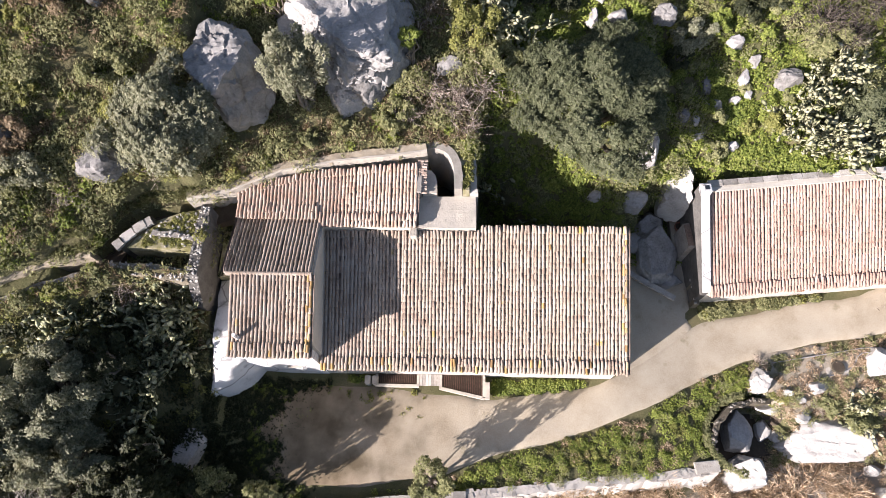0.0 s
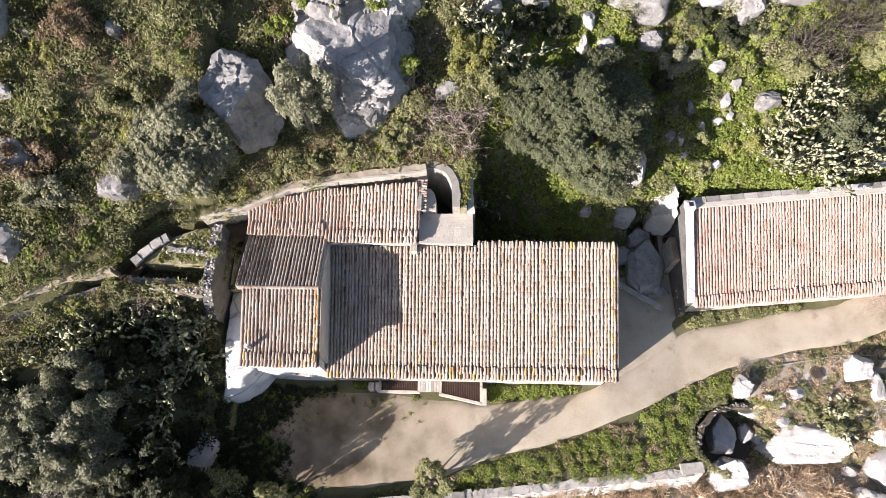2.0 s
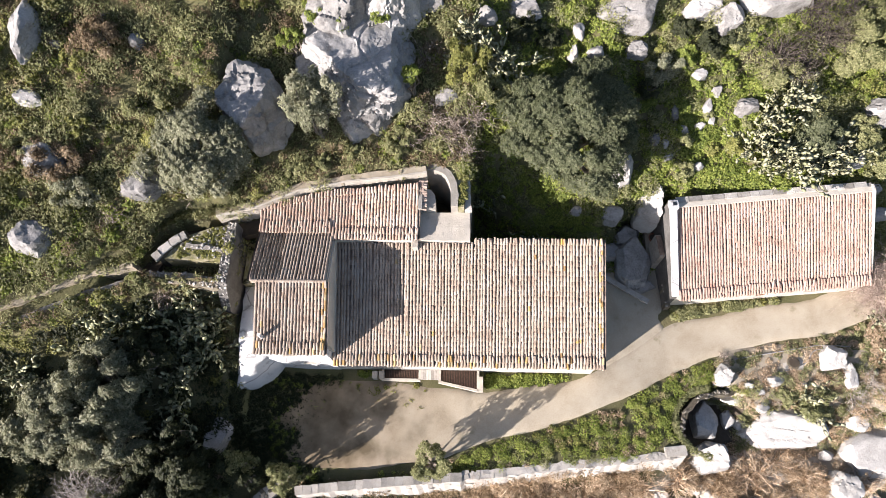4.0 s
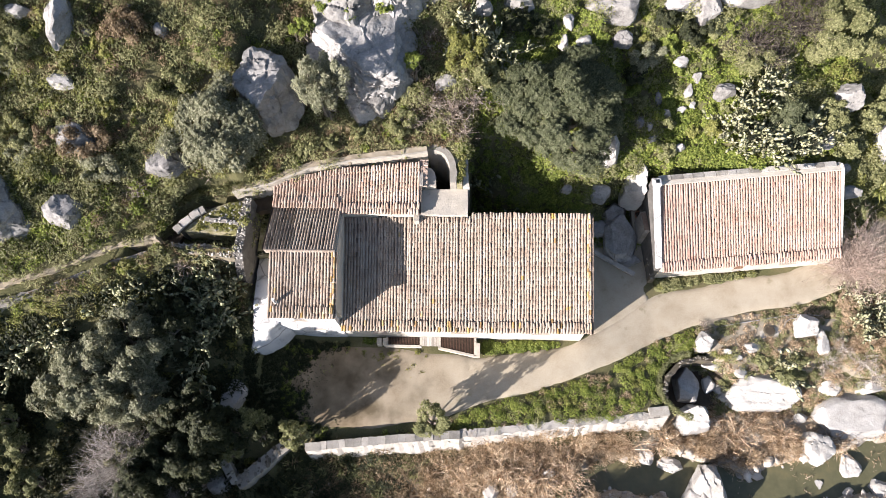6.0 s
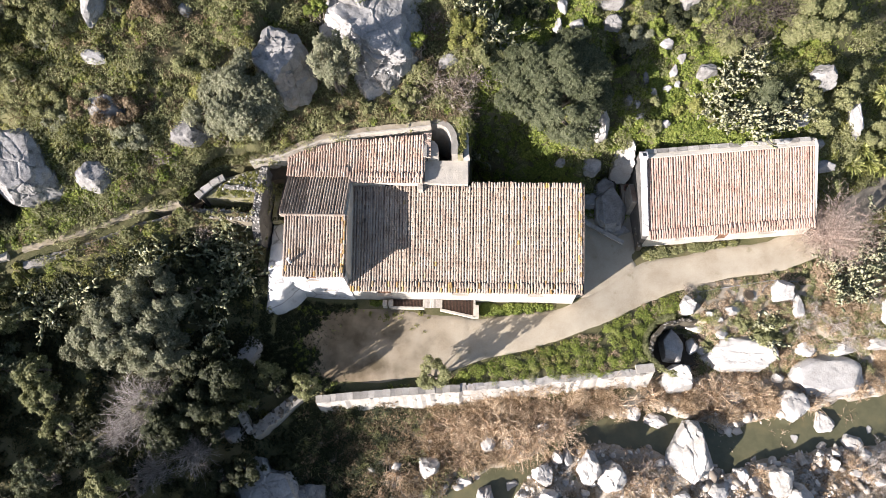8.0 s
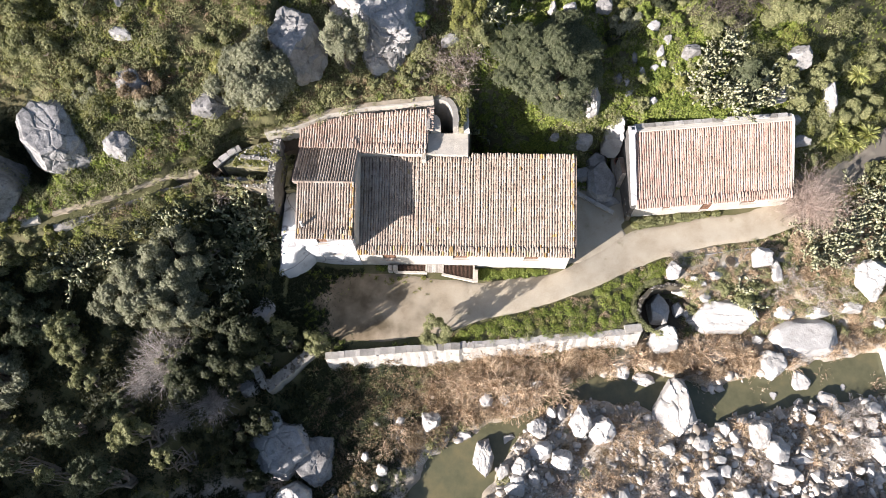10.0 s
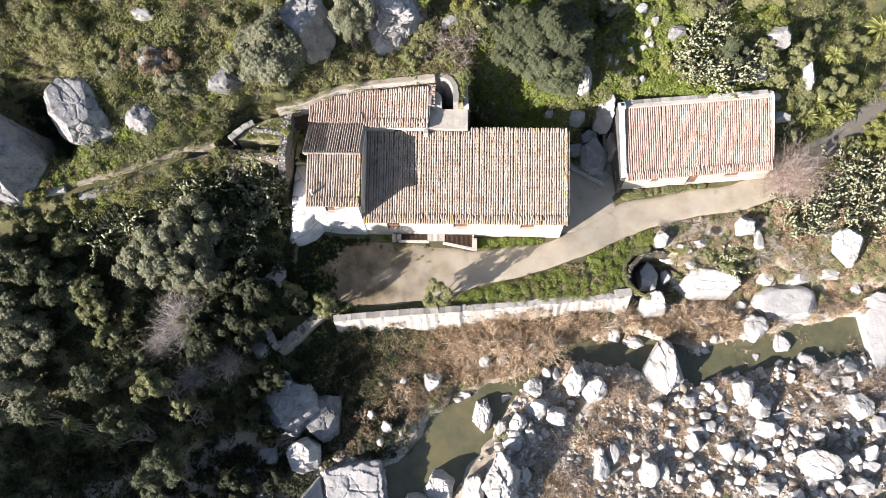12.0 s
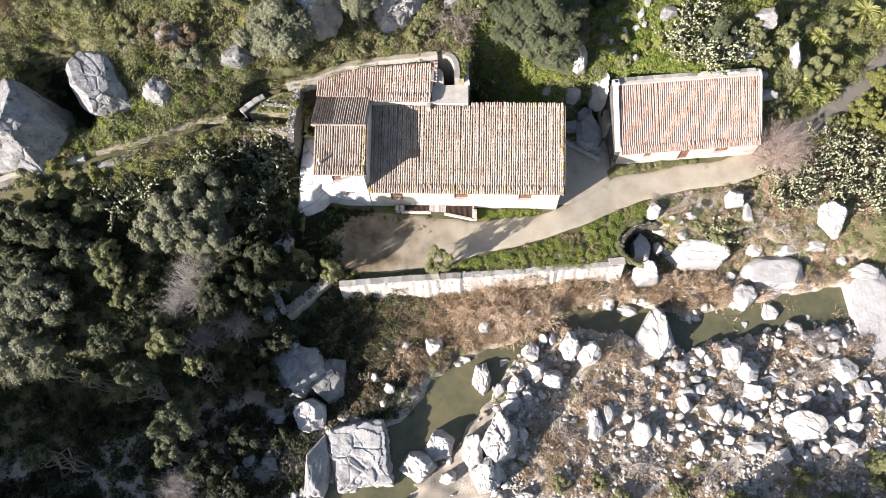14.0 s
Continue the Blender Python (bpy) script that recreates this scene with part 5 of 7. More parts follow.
part("rim", sweep([(-3.7, 6.35)] + race[:5], 0.0, 0.5, 5.2, 7.34, 0.04, 41), dirt, rim, "pale earth-covered rim")
part("edge", sweep([(-3.7, 6.35)] + race[:5], 0.07, 0.06, 5.2, 7.37, 0.012, 45), concrete, rim, "thin mortared edge")
part("path", sweep([p for p in race[8:] if p[0] > -34], 0.15, 0.7, 5.2, 7.16, 0.05, 44), dirt, rim, "trodden pale earth along the channel")
part("conduit", sweep([(-33.6, -4.6), (-35.0, -5.0), (-36.9, -5.5), (-38.8, -6.2), (-41.1, -7.3), (-45, -9.8)], 0.24, 0.30, 5.6, 7.3, 0.02, 46), concrete, rim, "narrow cement-covered conduit")
part("rim", sweep([(x + 0.4, y - 1.25) for x, y in race[8:] if x > -34], 0.15, 0.35, 4.8, 7.1, 0.05, 42), masonry, rim, "overgrown rubble rim")
# The bed's dark colour paints the shade inside the channel.
part("bed", sweep([(x, y - 0.7) for x, y in race if x > -34], 0.5, 0.5, 5.3, 5.9, 0.02, 43), pit, rim, "channel bed coloured dark for its shade")


def grates():
    for x0, x1, s0, s1 in ((-6.7, -4.3, -5.75, -5.75), (-2.78, -0.3, -5.85, -6.42)):
        g = thing("pit_grate", 0, 0, 0, "rusty iron bar grate over a dark pit in a concrete frame", "grate", "pit grates")
        bm = bmesh.new()
        prism(bm, [(x0, s0), (x1, s1), (x1, -5.17), (x0, -5.17)], "z", 0.03, 0.09)
        part("pit", bm, pit, g)
        for a, b in (((x0 - 0.13, s0 - 0.12), (x1 + 0.13, s1 - 0.12)), ((x0 - 0.06, -5.17), (x0 - 0.06, s0 - 0.1)), ((x1 + 0.08, -5.17), (x1 + 0.08, s1 - 0.1))):
            part("frame", sweep([a, b], 0.08, 0.08, -0.1, 0.24, 0.0, 1), concrete, g, "concrete kerb")
        n = int((x1 - x0) / 0.11)
        for k in range(n):
            x = x0 + (k + 0.5) * (x1 - x0) / n
            y = s0 + (s1 - s0) * (x - x0) / (x1 - x0)
            part("bar", box_bm((x - 0.018, x + 0.018, y, -5.18, 0.17, 0.2)), iron, g)
    d = thing("plank_deck", 0, 0, 0, "grey weathered plank cover between the pits", "deck")
    for k in range(7):
        x = -4.12 + k * 0.175
        part("plank", box_bm((x, x + 0.16, -5.85, -5.17, 0.16, 0.25)), plank_mat, d)
    for x in (-7.45, -7.0):
        bm = box_bm((x, x + 0.36, -5.85, -5.35, -0.2, 0.55))
        bmesh.ops.bevel(bm, geom=bm.edges[:], offset=0.03, segments=2, affect="EDGES")
        tagged(part("stone_post", bm, concrete), "squat grey concrete post by the pit", "post", "posts by the mill")
    bm = box_bm((-0.16, 0.12, -6.6, -5.6, -0.1, 0.34))
    tagged(part("stone_post", bm, concrete), "grey concrete end block of the pit kerb", "post", "posts by the mill")


grates()


def beam(name, a, b, w, h, mat):
    """A straight bar from a to b, w wide and h high."""
    a, b = Vector(a), Vector(b)
    d = b - a
    side = Vector((-d.y, d.x, 0)).normalized() * w / 2
    bm = bmesh.new()
    vs = [bm.verts.new(p + s + u) for p in (a, b) for s, u in ((side, Vector((0, 0, 0))), (-side, Vector((0, 0, 0))), (-side, Vector((0, 0, h))), (side, Vector((0, 0, h))))]
    for f in ((0, 1, 2, 3), (7, 6, 5, 4), (0, 4, 5, 1), (1, 5, 6, 2), (2, 6, 7, 3), (3, 7, 4, 0)):
        bm.faces.new([vs[k] for k in f])
    bmesh.ops.recalc_face_normals(bm, faces=bm.faces)
    bmesh.ops.bevel(bm, geom=bm.edges[:], offset=0.03, segments=2, affect="EDGES")
    return part(name, bm, mat)


def between_houses():
    tagged(beam("stone_beam", (8.5, 1.9, 0.1), (11.8, -0.1, 0.05), 0.34, 0.24, masonry), "long pale stone beam lying in the shaded yard", "beam")
    rubble([(12.75, 3.3), (12.9, 1.6), (13.05, -0.5)], 0.14, 0.14, -0.8, [0.75, 0.6, 0.35], "yard_wall", "low grey wall along the cottage's gable", seed=55, size=0.3, mat=dark_masonry)
    tagged(part("landing", box_bm((11.9, 12.75, 3.3, 5.6, -0.6, 0.5)), dirt), "pale earth landing beside the gable", "landing", kind="structure")
    pot = thing("flower_pot", 12.35, 4.5, 0.5, "round reddish terracotta pot", "pot")
    prof = [(0.16, 0.0), (0.26, 0.22), (0.30, 0.44), (0.34, 0.46), (0.34, 0.54), (0.29, 0.54), (0.26, 0.42)]
    bm = bmesh.new()
    rings = [[bm.verts.new((r * math.cos(k * math.pi / 8), r * math.sin(k * math.pi / 8), z)) for k in range(16)] for r, z in prof]
    for p, q in zip(rings, rings[1:]):
        for k in range(16):
            bm.faces.new((p[k - 1], p[k], q[k], q[k - 1]))
    bm.faces.new(rings[0])
    part("body", bm, terracotta, pot, smooth=True)
    bm = bmesh.new()
    bmesh.ops.create_circle(bm, cap_ends=True, radius=0.265, segments=16, matrix=Matrix.Translation((0, 0, 0.43)))
    part("earth", bm, pit, pot, "dark potting earth")


between_houses()


def sheet(name, x0, x1, y0, y1, mat, label, category, lift=0.05, seed=0.0):
    """A patch of bare earth that follows the ground and dips under it at its ragged edge."""
    ax, ay = np.linspace(x0, x1, 34), np.linspace(y0, y1, 34)
    px, py = np.meshgrid(ax, ay)
    u, v = (px - x0) / (x1 - x0) * 2 - 1, (py - y0) / (y1 - y0) * 2 - 1
    reach = np.maximum(np.abs(u), np.abs(v)) + 0.10 * wobble(px * 1.7 + seed, py * 1.7)
    pz = land(px, py) + lift - 0.5 * step(0.84, 1.05, reach)
    k = np.arange(px.size).reshape(px.shape)
    q = np.stack([k[:-1, :-1], k[:-1, 1:], k[1:, 1:], k[1:, :-1]], -1).reshape(-1, 4)
    return tagged(placed(name, quick_mesh(name, np.c_[px.ravel(), py.ravel(), pz.ravel()], q), mat, smooth=True), label, category, kind="structure")


sheet("yard_earth", 7.0, 13.4, -5.4, 3.4, track, "trodden grey earth of the yard between the houses", "yard")
sheet("bank_earth", 15.8, 29.5, -7.2, -2.6, pale_earth, "pale bare earth of the bank below the track", "bank", seed=4.0)


# Dark sheet for the hollow's shade, laid over the pale gravel colour.
sheet("hollow_floor", 13.3, 18.6, -10.2, -6.1, pit, "floor of the hollow at the wall's end, coloured dark for shade", "hollow", lift=0.06, seed=2.0)


def track_side():
    """The curved wall round the hollow at the wall's end, the round cover, and two hoses by the track."""
    arc = [(13.8, -10.1), (13.4, -8.9), (13.8, -7.6), (14.8, -6.6), (16.1, -6.2), (17.3, -6.2)]
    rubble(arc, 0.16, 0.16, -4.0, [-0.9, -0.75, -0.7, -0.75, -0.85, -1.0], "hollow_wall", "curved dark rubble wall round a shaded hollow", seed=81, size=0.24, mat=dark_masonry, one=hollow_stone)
    bm = box_bm((-0.72, 0.72, -0.34, 0.34, -0.5, 0.16))
    bmesh.ops.bevel(bm, geom=bm.edges[:], offset=0.03, segments=2, affect="EDGES")
    block = part("end_block", bm, cap_mat)
    block.matrix_world = pose(12.9, -10.1, -0.80, 0, 0, 7)
    tagged(block, "squared whitish stone block closing the retaining wall", "block")
    z = float(land(21.57, -4.08)) + 0.06
    cover = thing("manhole", 21.57, -4.08, z, "round dark iron cover in a worn concrete pad", "manhole")
    pad = box_bm((-0.75, 0.7, -0.5, 0.5, -0.25, 0.0))
    bmesh.ops.bevel(pad, geom=pad.edges[:], offset=0.04, segments=2, affect="EDGES")
    part("pad", pad, concrete, cover)
    for name, r0, r1, h, mat in (("ring", 0.44, 0.41, 0.09, dark_masonry), ("cover", 0.35, 0.33, 0.11, pit)):
        bm = bmesh.new()
        bmesh.ops.create_cone(bm, cap_ends=True, segments=24, radius1=r0, radius2=r1, depth=h, matrix=Matrix.Translation((0, 0, 0.03 + h / 2)))
        part(name, bm, mat, cover)
    for line in ([(17.6, -3.9), (19.5, -3.55), (22.2, -3.05), (23.8, -2.75), (25.6, -2.9)], [(20.6, -4.7), (21.6, -4.5), (22.6, -4.0), (22.9, -3.3), (23.6, -3.0), (25.0, -3.5)]):
        cu = bpy.data.curves.new("hose", "CURVE")
        cu.dimensions, cu.bevel_depth, cu.bevel_resolution = "3D", 0.035, 1
        sp = cu.splines.new("NURBS")
        sp.points.add(len(line) - 1)
        sp.use_endpoint_u, sp.order_u = True, 3
        for q, (x, y) in zip(sp.points, line):
            q.co = (x, y, float(land(x, y)) + 0.12, 1)
        cu.materials.append(hose_mat)
        tagged(new("hose", cu), "grey plastic water hose lying beside the track", "hose", "hoses")


track_side()

# ---- rocks ----
def rock_group(places, label, group, mat=None, tall=0.75, sink=0.3, rough=0.05, sides=0):
    for x, y, w, d in places:
        boulder(x, y, w, d, tall * min(w, d) * (1.25 if max(w, d) < 1.3 else 1.0), label=label, group=group, mat=mat, sink=sink, rough=rough, sides=sides)


HILL_ROCKS = ((-26.5, 5.0, 2.6, 1.9), (-20.9, 4.1, 3.3, 2.2), (-24.9, 3.8, 1.0, 0.9), (-27.0, 8.1, 1.7, 1.0), (-25.3, 11.0, 0.7, 0.5), (-20.9, 11.7, 1.1, 0.9), (-22.8, 13.2, 0.6, 0.4), (-29.5, 11.9, 1.8, 1.0), (-2.5, 11.0, 1.5, 1.2))
rock_group(HILL_ROCKS, "pale grey limestone boulder on the scrubby hillside", "hillside rocks", sink=0.22)
boulder(-27.2, 0.7, 2.8, 2.4, 1.7, seed=78, top=(0.22, 0.16), rough=0.06, label="pale grey limestone boulder on the scrubby hillside", group="hillside rocks", sink=0.25, mat=hill_rock)
boulder(-26.8, 11.5, 1.9, 4.0, 1.6, seed=72, turn=24, top=(-0.7, -0.2), label="slender pale limestone slab leaning on the hillside", mat=rock_mat)
boulder(-14.5, 9.2, 4.5, 6.2, 4.4, seed=3, turn=10, sides=6, top=(-0.06, 0.05), rough=0.06, label="huge angular limestone boulder half in shade", sink=0.22, mat=rock_mat)
oval = boulder(-32.3, 1.1, 4.5, 6.9, 3.6, seed=18, turn=0, sides=7, top=(0.05, -0.2), rough=0.035, label="long smooth grey boulder above the millrace", sink=0.2, mat=hill_rock)
oval.matrix_world = pose(-32.3, 1.1, float(land(-32.3, 1.1)) + 1.1, 0, 0, 36)
boulder(-38.5, -3.0, 7.8, 6.4, 6.2, seed=16, turn=-32, top=(-0.15, -0.22), rough=0.03, label="broad grey boulder with a cracked face", sink=0.25, mat=hill_rock)
OUTCROP = ((-9.6, 11.0, 4.4, 4.4, 3.2), (-8.3, 9.3, 2.4, 2.6, 1.8), (-6.3, 12.0, 3.8, 5.6, 3.0), (-7.2, 9.6, 2.4, 2.6, 2.0), (-9.3, 14.6, 5.2, 4.2, 4.6), (-6.1, 15.6, 4.0, 4.2, 4.2), (-11.2, 12.0, 2.0, 2.2, 1.4), (-4.8, 17.6, 4.4, 4.0, 3.0), (-8.6, 18.4, 4.6, 3.4, 2.6))
boulder(-7.9, 12.9, 7.2, 9.4, 3.2, seed=231, turn=-8, top=(0.28, 0.05), rough=0.07, label="tall weathered limestone outcrop with bluish shaded faces", group="rock outcrop", sink=0.25, mat=rock_mat)
for n, (x, y, w, d, h) in enumerate(OUTCROP):
    boulder(x, y, w, d, h, seed=200 + n, turn=10 + 7 * n, top=(-0.5, -0.45) if x < -8 else (0.42, 0.05), label="tall weathered limestone outcrop with bluish shaded faces", group="rock outcrop", rough=0.075, sink=0.28, mat=rock_mat)
GREEN_SLOPE = ((2.6, 16.8, 2.4, 1.5), (0.1, 15.7, 1.4, 1.2), (6.3, 16.0, 0.9, 1.1), (6.0, 14.8, 0.8, 1.2), (7.5, 14.8, 1.3, 1.0), (10.3, 15.2, 1.5, 1.3), (14.5, 17.5, 2.4, 1.6), (16.1, 16.6, 1.9, 2.1), (17.4, 11.3, 1.6, 1.2), (14.4, 13.5, 1.2, 0.9), (6.5, 5.5, 0.9, 0.7))
rock_group(GREEN_SLOPE, "pale limestone rock among fresh greenery", "rocks of the green slope", rock_mat, tall=0.9, sink=0.15)
STONE_CHAIN = ((13.1, 11.5, 0.6, 1.3), (15.6, 12.5, 0.7, 0.8), (15.1, 11.6, 0.7, 1.2), (15.4, 10.9, 0.5, 0.6), (13.4, 10.2, 1.1, 0.8), (11.7, 9.8, 0.7, 1.1), (12.4, 9.5, 0.5, 0.7), (14.7, 10.6, 0.8, 0.5), (12.6, 8.7, 0.7, 0.5), (14.6, 8.1, 0.8, 0.6))
rock_group(STONE_CHAIN, "flat-sided pale limestone block among fresh greenery", "rocks of the green slope", rock_mat, tall=0.95, sink=0.15, rough=0.03, sides=5)
boulder(9.5, 7.9, 1.7, 2.3, 2.4, seed=77, turn=-12, top=(-0.3, -0.3), mat=bleached, label="pale cracked limestone rock under the tree's edge", rough=0.06, sink=0.15)
EAST_ROCKS = ((26.5, 11.4, 2.2, 2.1), (24.9, 8.6, 1.8, 1.5), (26.6, 6.9, 0.8, 0.7), (29.7, 9.6, 1.3, 4.6), (27.1, 5.6, 2.4, 1.1))
rock_group(EAST_ROCKS, "white limestone rock between bushes behind the cottage", "rocks behind the cottage", rock_mat, tall=1.0, sink=0.15)
boulder(9.7, 17.4, 4.2, 2.9, 2.6, seed=75, turn=24, top=(-0.35, -0.4), rough=0.03, mat=rock_mat, label="broad pale limestone slab above the greenery", sink=0.2)
boulder(19.3, 17.6, 5.0, 2.5, 2.0, seed=76, top=(-0.1, -0.4), rough=0.02, mat=rock_mat, label="broad pale limestone slab above the greenery", sink=0.2)
boulder(11.7, 6.4, 1.8, 3.1, 3.4, seed=12, turn=-14, sides=4, top=(-0.35, -0.15), mat=bleached, label="smooth pale limestone slab above the yard", rough=0.02, sink=0.3)
YARD_ROCKS = ((10.7, 2.6, 2.9, 4.4, 2.2), (10.6, 4.9, 2.4, 2.2, 1.9), (9.4, 3.6, 1.8, 1.5, 1.2), (9.0, 5.4, 1.8, 1.6, 1.5), (11.6, 1.2, 1.9, 1.2, 0.7))
for x, y, w, d, h in YARD_ROCKS:
    boulder(x, y, w, d, h, rough=0.03, mat=rock_mat, label="smooth grey boulder in the shaded yard between the houses", group="yard rocks")
boulder(28.4, -9.6, 6.2, 3.7, 1.7, seed=25, turn=-4, sides=15, top=(-0.08, -0.22), label="large flat-topped pale boulder by the river", rough=0.012, sink=0.22, mat=bleached)
boulder(21.4, -8.2, 5.9, 3.7, 2.8, seed=22, turn=-12, top=(-0.15, -0.55), label="broad white limestone boulder on the river bank", sink=0.3, rough=0.035, mat=bleached)
boulder(16.1, -10.2, 3.0, 2.4, 3.0, seed=23, sides=7, top=(-0.2, -0.3), sink=0.14, label="rounded white boulder beside the wall end", rough=0.03, mat=bleached)
boulder(15.7, -7.9, 1.9, 2.9, 2.4, seed=24, turn=-6, sides=5, top=(0.12, 0.1), rough=0.02, mat=rock_mat, label="bluish grey slab standing in a shaded hollow")
TRACK_BANK = ((16.6, -5.0, 1.5, 1.6), (20.1, -5.3, 1.5, 0.9), (24.2, -3.7, 1.8, 1.8), (25.3, -4.8, 1.0, 2.0), (26.6, -7.7, 1.7, 1.3), (33.0, -5.2, 2.9, 3.8), (32.3, -7.2, 2.0, 1.3), (35.0, -8.2, 1.1, 1.3), (24.5, -9.9, 1.1, 0.8), (18.3, -5.7, 0.8, 0.5), (19.0, -6.1, 0.9, 0.5), (17.5, -7.7, 1.1, 1.5), (18.3, -8.1, 0.9, 1.0), (22.1, -5.5, 0.7, 0.5), (17.6, -6.5, 1.7, 0.8), (19.4, -7.0, 1.3, 0.9), (29.3, -7.6, 2.2, 1.2))
rock_group(TRACK_BANK, "pale rock on the earthy bank below the track", "rocks of the bank", bleached, tall=0.8, sink=0.3)
boulder(-9.7, -27.2, 6.9, 6.5, 3.0, seed=33, turn=6, sides=4, top=(-0.06, -0.12), label="great square limestone block with fissured top", rough=0.075, sink=0.3, mat=rock_mat)
boulder(-13.3, -28.6, 2.3, 5.6, 2.4, seed=34, turn=12, top=(0.4, 0.0), label="long leaning limestone slab beside the great block", rough=0.04)
SHADED_BANK = ((-15.6, -20.3, 6.0, 5.4), (-13.0, -20.9, 3.4, 4.4), (-16.6, -18.2, 2.4, 2.2), (-17.5, -24.2, 2.1, 1.5), (-16.5, -23.2, 0.9, 1.0), (-17.5, -28.3, 1.9, 1.4), (-19.4, -27.8, 1.5, 2.0), (-20.6, -30.2, 2.0, 3.6), (-14.4, -30.5, 0.9, 1.2), (-15.1, -30.7, 1.0, 0.8), (-18.6, -21.6, 1.4, 1.2), (-19.2, -18.6, 1.2, 1.6), (-18.4, -15.6, 1.8, 1.6))
boulder(-17.3, -9.8, 2.0, 3.6, 1.2, seed=36, turn=8, top=(0.2, 0.1), sink=0.4, label="smooth bluish-white slab at the gully's head", group="boulders of the bank", rough=0.02, mat=rock_mat)
boulder(-14.2, -24.0, 2.8, 3.3, 3.4, seed=35, sides=9, top=(-0.2, -0.1), label="big pale boulder rising into the sun", group="boulders of the bank", rough=0.04, mat=bleached)
rock_group(SHADED_BANK, "big bluish-white boulder on the shaded bank", "boulders of the bank", tall=0.7)
POOL_SIDE = ((-2.8, -26.3, 3.0, 3.6), (-4.6, -28.0, 3.9, 3.3), (-1.9, -28.9, 1.5, 1.3), (-2.4, -20.9, 1.5, 1.1), (-3.5, -17.5, 2.0, 1.8), (-7.5, -21.5, 1.0, 1.1), (-8.9, -20.5, 0.8, 0.9), (1.0, -15.7, 1.3, 1.4), (2.6, -15.6, 1.1, 1.4), (5.3, -14.3, 1.1, 0.8), (-0.8, -18.5, 1.5, 1.0), (0.8, -20.2, 2.4, 3.6), (3.0, -18.7, 1.4, 1.4), (2.4, -21.3, 1.1, 1.4), (3.8, -20.9, 1.7, 1.7), (3.4, -22.6, 1.9, 1.2))
rock_group(POOL_SIDE, "pale limestone boulder beside the river pool", "boulders by the pool", bleached, tall=1.0, sink=0.25)
POOL_EAST = ((5.3, -17.9, 1.6, 1.9), (5.5, -19.6, 2.2, 1.7), (7.1, -20.3, 2.0, 1.9), (4.9, -21.8, 1.1, 1.2), (6.4, -16.6, 1.0, 1.2), (7.2, -16.6, 0.9, 1.5), (8.8, -17.2, 2.2, 3.0), (10.5, -18.0, 2.3, 2.5), (2.4, -25.8, 3.6, 4.8), (0.1, -26.8, 1.9, 3.3), (1.3, -28.6, 3.0, 3.4), (4.4, -25.2, 1.0, 1.3), (4.6, -30.2, 2.0, 1.0), (12.7, -12.9, 1.4, 1.5), (14.4, -13.5, 2.5, 1.6), (11.1, -13.1, 0.7, 0.7))
rock_group(POOL_EAST, "angular white limestone boulder on the river's edge", "boulders by the pool", bleached, tall=1.05, sink=0.25, rough=0.06)
boulder(17.0, -15.9, 4.1, 5.6, 3.6, seed=42, turn=20, top=(-0.45, 0.0), label="tall white boulder standing in the river", rough=0.04, sink=0.22)
RIVER_MIDDLE = ((10.8, -24.3, 1.5, 2.6), (11.9, -23.1, 1.1, 2.4), (13.0, -24.7, 1.1, 0.8), (14.6, -24.8, 1.7, 2.5), (15.9, -24.6, 1.0, 1.6), (15.9, -19.2, 1.2, 1.1), (16.6, -21.5, 0.8, 0.9), (18.6, -18.8, 1.5, 1.3), (20.6, -17.5, 1.0, 1.3), (23.3, -17.9, 1.8, 2.5), (24.6, -19.2, 1.9, 2.1), (25.0, -14.7, 1.9, 1.4), (25.2, -12.0, 2.4, 2.6), (27.7, -13.3, 2.0, 2.1), (28.1, -14.8, 1.4, 1.2), (27.7, -16.5, 0.8, 1.2), (29.6, -14.9, 2.0, 1.6), (31.0, -13.8, 1.2, 1.0), (19.1, -16.3, 0.8, 0.7))
rock_group(RIVER_MIDDLE, "rounded pale river boulder", "river boulders", tall=0.85, sink=0.22)
BAR_NEAR = ((19.9, -19.9, 1.2, 0.9), (21.5, -19.3, 1.1, 0.8), (32.8, -18.8, 2.1, 2.5), (34.3, -20.3, 1.2, 1.6), (33.7, -16.2, 0.8, 1.2), (35.4, -20.1, 1.3, 1.2), (33.0, -15.5, 1.5, 1.0), (18.9, -21.1, 1.8, 1.0), (20.2, -20.8, 1.3, 1.1), (18.6, -22.2, 1.3, 1.8), (21.3, -22.7, 1.3, 1.9), (22.2, -23.0, 1.1, 1.2), (23.1, -23.0, 0.8, 1.3), (24.0, -23.5, 1.1, 1.6), (24.9, -20.9, 2.3, 1.6), (26.4, -19.8, 2.0, 0.9), (22.1, -25.1, 1.2, 1.0))
rock_group(BAR_NEAR, "angular pale boulder on the gravel bar", "boulders of the bar", tall=0.85, sink=0.2, rough=0.04)
